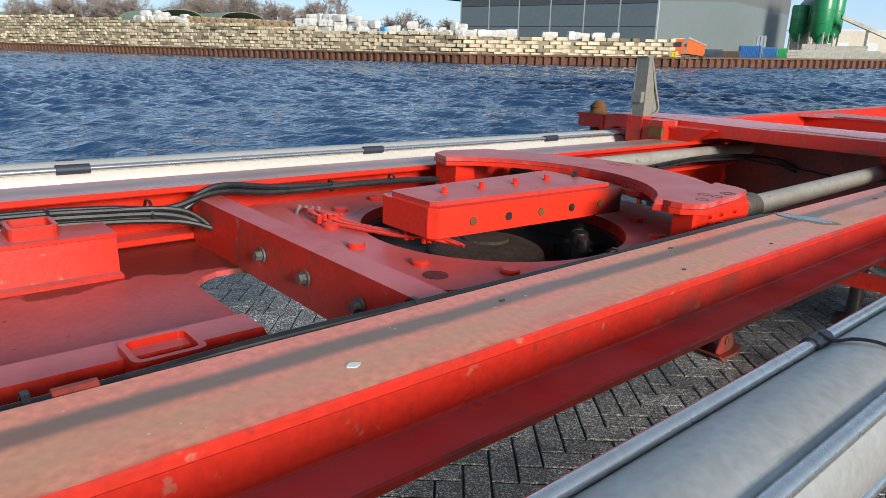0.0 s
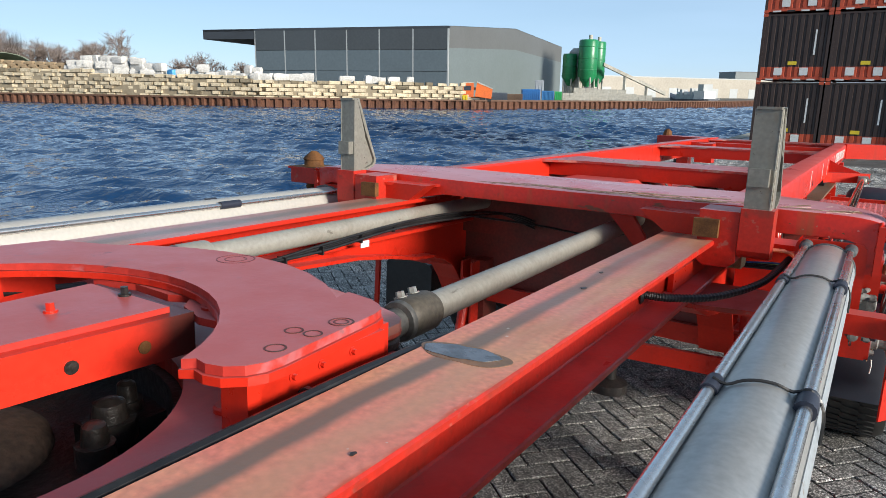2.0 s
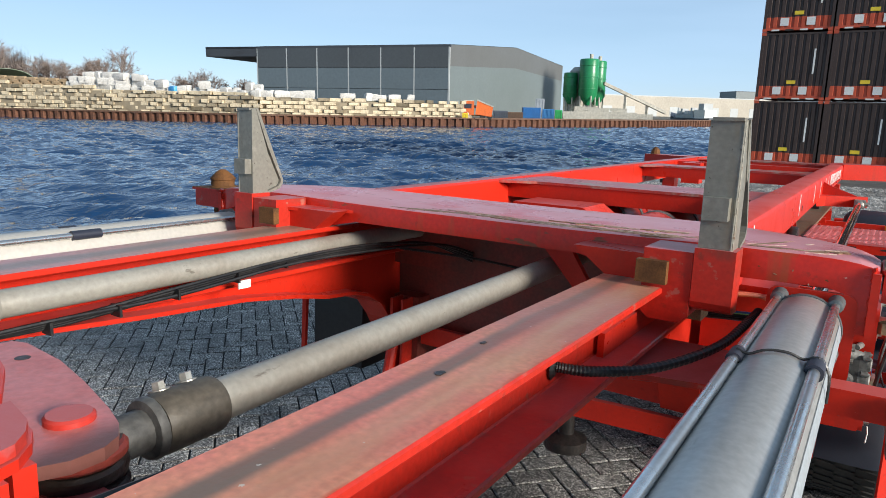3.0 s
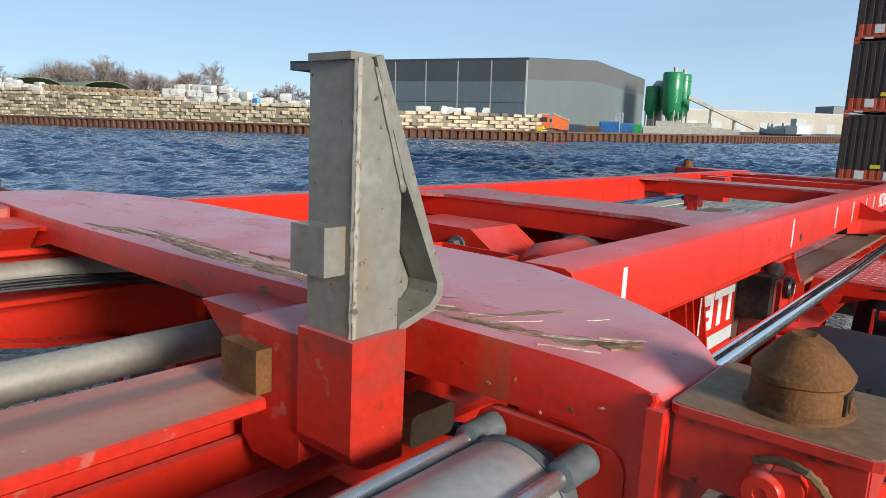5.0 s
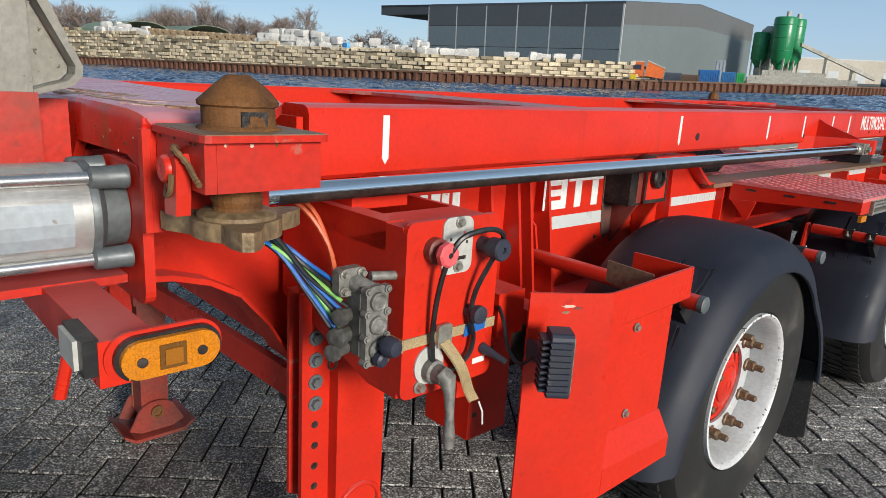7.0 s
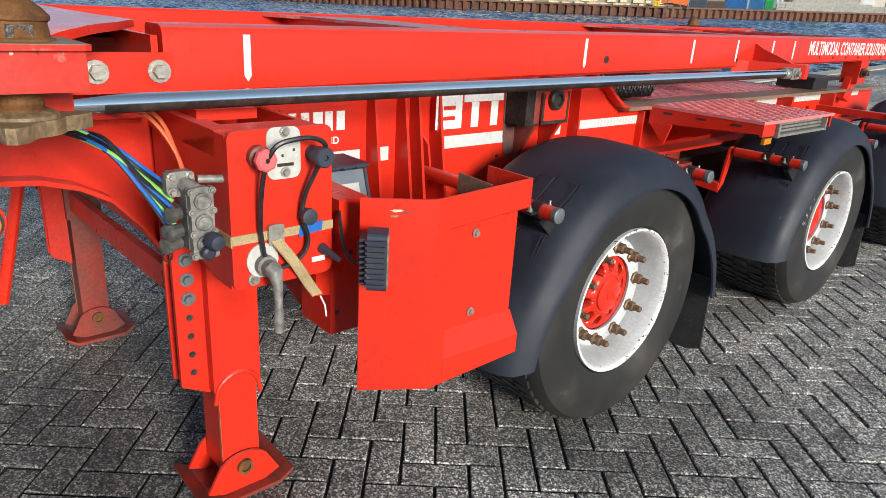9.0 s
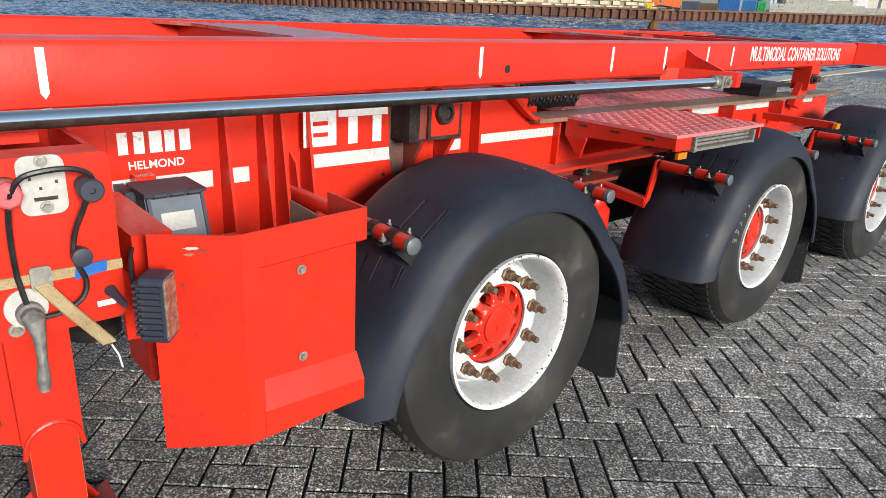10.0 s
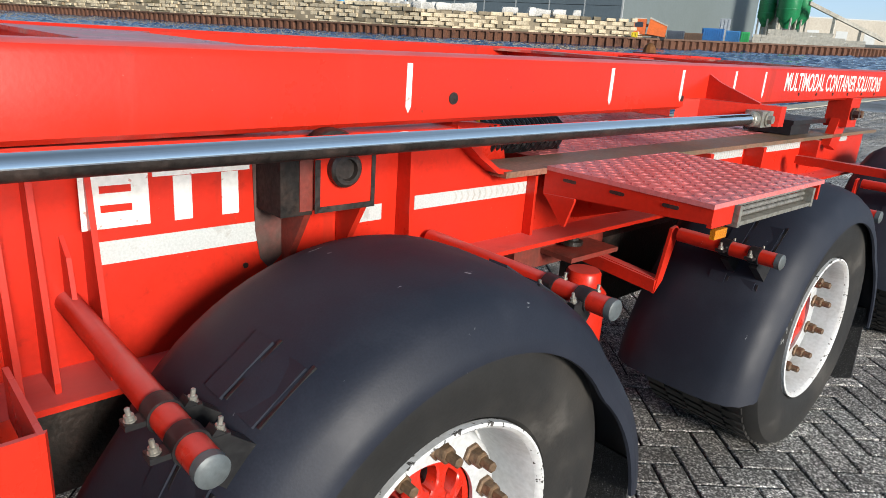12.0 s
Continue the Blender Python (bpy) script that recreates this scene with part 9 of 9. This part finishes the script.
part("lens_block", box(B(), 1.2035, 1.206, -0.129, -0.109, 0.982, 1.001), mat("amber_centre", (0.30, 0.11, 0.01), 0.25, amount=0.5, scale=90), arm, bevel=0.002)
for k in range(13):
    y_ = -0.168 + k * 0.0078
    if abs(y_ + 0.119) > 0.018:
        part("lens_rib", box(B(), 1.2005, 1.2014, y_, y_ + 0.0016, 0.972, 1.011), AMBER, arm)
part("white_marker", box(B(), 1.098, 1.178, -0.207, -0.190, 0.975, 1.018), HOSE, arm, bevel=0.004)
part("white_lens", box(B(), 1.101, 1.160, -0.212, -0.206, 0.979, 1.014), PLATE, arm, "clear front marker lens", bevel=0.003)

# ---- plastic-edged side guard in front of the first wheel ----
def sheet(bm, pts, z_lo, z_hi, t=0.006):
    """An upright bent sheet: pts in plan, with a lower and upper level at each."""
    loops = []
    for (x, y), a, b in zip(pts, z_lo, z_hi):
        loops.append([(x, y, a), (x, y, b), (x - t, y + t * 0.5, b), (x - t, y + t * 0.5, a)])
    return rings(bm, loops)


sg = part("side_guard", sheet(B(), [(1.128, 0.604), (1.208, 0.730), (1.222, 0.752), (1.225, 0.787)], (0.437, 0.437, 0.437, 0.442), (0.920, 0.918, 0.920, 0.922)), RED, T, "bent red sheet metal side guard")
part("guard_top", sheet(B(), [(1.225, 0.787), (1.243, 1.034)], (0.846, 0.868), (0.922, 0.940)), RED, sg)
part("guard_recess", sheet(B(), [(1.191, 0.790), (1.207, 1.030)], (0.50, 0.52), (0.872, 0.894)), RED, sg)
part("guard_bottom", rings(B(), [[(x0, y, z0), (x0, y, z1), (x0 - 0.034, y, z1 + 0.058), (x0 - 0.040, y, z1 + 0.058), (x0 - 0.040, y, z1 - 0.01), (x0 - 0.006, y, z0)] for x0, y, z0, z1 in ((1.2255, 0.7875, 0.442, 0.508), (1.243, 1.034, 0.462, 0.515))]), RED, sg)
part("recess_side", box(B(), 1.186, 1.2235, 0.783, 0.789, 0.50, 0.866), RED, sg)
part("recess_top", rings(B(), [[(x0, y, z), (x0 - 0.034, y, z + 0.024), (x0 - 0.036, y, z + 0.016), (x0 - 0.004, y, z - 0.004)] for x0, y, z in ((1.225, 0.787, 0.846), (1.243, 1.034, 0.868))]), RED, sg)
for z in (0.600, 0.810):
    part("guard_bolt", bolt(B(), (1.199, 0.895, z), (1, 0, 0), 0.0075, 0.007), ZINC, sg)
part("guard_lip", box(B(), 1.09, 1.243, 1.028, 1.034, 0.88, 0.940), RED, sg)
part("guard_bracket", box(B(), 0.70, 1.19, 0.93, 0.97, 0.70, 0.74), RED, sg)
part("guard_bracket", prism(B(), [(1.08, 0.93), (1.20, 0.925), (1.20, 0.86), (1.08, 0.88)], "y", 0.935, 0.94), WORN, sg)
for k, (y_, z_, w_, h_, m_) in enumerate(((0.672, 0.893, 0.026, 0.006, FLAKE), (0.690, 0.888, 0.022, 0.008, RED_DIRTY), (0.668, 0.880, 0.020, 0.005, BARE), (0.655, 0.815, 0.010, 0.010, RED_DIRTY))):
    x_ = 1.128 + (y_ - 0.604) * 0.635
    fl = ragged(0, 0, w_, h_, 0, 0, 0.0012, 70 + k, 20)
    bmesh.ops.transform(fl, matrix=Matrix.Translation((x_ + 0.0002, y_, z_)) @ Matrix.Rotation(radians(57.6), 4, "Z") @ Matrix.Rotation(radians(90), 4, "X"), verts=fl.verts[:])
    part("scrape", fl, m_, sg)
# finned work lamp on its edge
wk = part("work_lamp", prism(B(), rrect(0.578, 0.648, 0.705, 0.838, 0.012, 3), "x", 1.128, 1.170), PLASTIC, sg, "black finned work lamp", bevel=0.004)
for k in range(9):
    part("lamp_fin", box(B(), 1.112, 1.130, 0.585, 0.640, 0.718 + 0.0125 * k, 0.7235 + 0.0125 * k), PLASTIC, wk)
    part("side_fin", box(B(), 1.125, 1.165, 0.571, 0.580, 0.718 + 0.0125 * k, 0.7235 + 0.0125 * k), PLASTIC, wk)
part("lamp_glass", prism(B(), rrect(0.584, 0.642, 0.713, 0.830, 0.008, 3), "x", 1.170, 1.173), mat("smoky_lamp_glass", (0.16, 0.11, 0.08), 0.1, second=(0.4, 0.33, 0.25), amount=0.8, scale=45, coat=0.6), wk)
part("lamp_bezel", prism(B(), rrect(0.580, 0.646, 0.709, 0.834, 0.010, 3), "x", 1.1665, 1.1705), CASTAL, wk)
part("lamp_stalk", box(B(), 1.118, 1.135, 0.60, 0.622, 0.755, 0.79), PLASTIC, wk)
part("lamp_cable", tube(B(), curve_pts([(1.16, 0.592, 0.80), (1.13, 0.586, 0.775), (1.10, 0.582, 0.80), (1.08, 0.585, 0.85), (1.05, 0.60, 0.87)], 5), 0.004, 6), HOSE, sg)
wk.matrix_basis = at(1.222, 0.588, 0.812) @ Matrix.Rotation(radians(50), 4, "Z") @ Matrix.Diagonal((1, 0.84, 0.97, 1)) @ at(-1.150, -0.612, -0.772)
part("lamp_bracket", box(B(), 1.140, 1.205, 0.590, 0.600, 0.790, 0.830), PLASTIC, sg, bevel=0.002)
# channel behind the panel and dark hub beneath
part("side_channel", box(B(), 0.70, 1.05, 0.60, 0.68, 0.80, 0.895), RED, T, bevel=0.006)
part("channel_end", prism(B(), [(0.60, 0.62), (0.74, 0.60), (0.74, 0.76), (0.60, 0.80)], "x", 0.93, 0.945), RED, T)
part("channel_post", box(B(), 0.80, 0.948, 0.640, 0.770, 0.500, 0.800), RED, T, bevel=0.006)
for y, z in ((0.66, 0.56), (0.70, 0.72)):
    part("post_hole", cyl(B(), (0.947, y, z), (0.9488, y, z), 0.007, n=12), GREASE_DARK, T)
# square lamp by the maker's panel
sl = part("box_lamp", prism(B(), [(0.720, 0.910), (0.772, 0.910), (0.812, 0.782), (0.800, 0.775), (0.720, 0.80)], "y", 0.715, 0.855), PLASTIC, T, "square clear lamp in a black hood")
part("lamp_lens", prism(B(), [(0.774, 0.902), (0.780, 0.902), (0.818, 0.786), (0.810, 0.786)], "y", 0.720, 0.850), LENS, sl)
for y_ in (0.7175, 0.8475):
    part("lens_frame", prism(B(), [(0.776, 0.906), (0.785, 0.906), (0.823, 0.782), (0.812, 0.782)], "y", y_, y_ + 0.0085), PLASTIC, sl)
part("lens_frame", prism(B(), [(0.806, 0.794), (0.8175, 0.798), (0.823, 0.782), (0.810, 0.780)], "y", 0.720, 0.852), PLASTIC, sl)
part("lamp_hood", box(B(), 0.66, 0.795, 0.710, 0.860, 0.911, 0.920), PLASTIC, sl, bevel=0.003)
for k in range(3):
    part("hinge", cyl(B(), (0.792, 0.732 + 0.042 * k, 0.912), (0.792, 0.762 + 0.042 * k, 0.912), 0.006, n=8), PLASTIC, sl)
for z in (0.83, 0.87):
    part("lamp_bolt", bolt(B(), (0.705, 0.705, z), (1, 0, 0), 0.008, 0.01), ZINC, sl)
part("lamp_plate", box(B(), 0.602, 0.70, 0.695, 0.72, 0.80, 0.905), PLASTIC, sl)
# pale plate set on the lens to draw its rectangular reflection
part("lens_reflection", prism(B(), [(0.7925, 0.868), (0.7940, 0.868), (0.8075, 0.826), (0.8060, 0.826)], "y", 0.745, 0.825), PLATE, sl, bevel=0.0005)
sl.location.z = -0.016
part("tool_clip", box(B(), 0.625, 0.66, 0.735, 0.785, 0.890, 0.915), RED, T, bevel=0.006)


# ---- herringbone paving: single pavers beside the trailer, the rest joined ----
PL, PW, PH = 0.207, 0.1035, 0.028
pavement = tagged(new("pavement"), "dark damp concrete pavers laid in herringbone", "pavement", kind="structure")
GAP = 0.0095
bm = B()
h = 0.003
lo = [bm.verts.new((sx * (PL - GAP) / 2, sy * (PW - GAP) / 2, -PH)) for sx, sy in ((-1, -1), (1, -1), (1, 1), (-1, 1))]
md = [bm.verts.new((sx * (PL - GAP) / 2, sy * (PW - GAP) / 2, -h)) for sx, sy in ((-1, -1), (1, -1), (1, 1), (-1, 1))]
tp = [bm.verts.new((sx * ((PL - GAP) / 2 - h), sy * ((PW - GAP) / 2 - h), 0)) for sx, sy in ((-1, -1), (1, -1), (1, 1), (-1, 1))]
for a, b in ((lo, md), (md, tp)):
    for k in range(4):
        bm.faces.new((a[k], a[(k + 1) % 4], b[(k + 1) % 4], b[k]))
bm.faces.new(tp)
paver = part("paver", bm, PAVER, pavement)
pv = np.array([v.co for v in paver.data.vertices])
pf = [tuple(p.vertices) for p in paver.data.polygons]
rnd = random.Random(12)
base_turn = radians(49.5)
ct, st = math.cos(base_turn), math.sin(base_turn)
cells = []
w = PW
# herringbone on a grid of paver widths: pairs of one lying and one standing paver
for i in range(-330, 331):
    for j in range(-330, 331):
        k = (i - j) % 4
        if k == 0:
            cu, cv_, up = (i + 1) * w, (j + 0.5) * w, False
        elif k == 3:
            cu, cv_, up = (i + 0.5) * w, (j + 1) * w, True
        else:
            continue
        x, y = cu * ct - cv_ * st + 0.4, cu * st + cv_ * ct + 1.5
        if EDGE_X + 0.56 < x < 7.5 and -6.5 < y < 21:
            cells.append((x, y, up))
near_cells = sorted(cells, key=lambda c: math.hypot((c[0] - 1.35) / 0.8, (c[1] - 1.3) / 1.6))[:300]
near_set = set(near_cells)
vs, fs = [], []
first = True
for x, y, up in cells:
    z = ground_z(x, y) + rnd.uniform(-0.0022, 0.0018)
    a = base_turn + (math.pi / 2 if up else 0) + rnd.gauss(0, 0.008)
    if (x, y, up) in near_set:
        m = Matrix.Translation((x, y, z)) @ Matrix.Rotation(0.034, 4, "X").inverted() @ Matrix.Rotation(a, 4, "Z")
        if first:
            paver.matrix_basis, first = m, False
        else:
            share("paver", paver, pavement, m)
        continue
    c, s_ = math.cos(a), math.sin(a)
    o = len(vs)
    tx, ty = rnd.gauss(0, 0.008), rnd.gauss(0, 0.008)
    for px, py, pz in pv:
        gx, gy = px * c - py * s_, px * s_ + py * c
        vs.append((x + gx, y + gy, z + pz + gx * tx + gy * (ty - 0.034 * (1 if abs(y) < 6 else 0.4))))
    fs += [tuple(q + o for q in f) for f in pf]
me = bpy.data.meshes.new("pavers")
me.from_pydata(vs, [], fs)
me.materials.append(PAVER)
ob = new("pavers", me)
ob.parent = pavement
tagged(ob, kind="stuff")
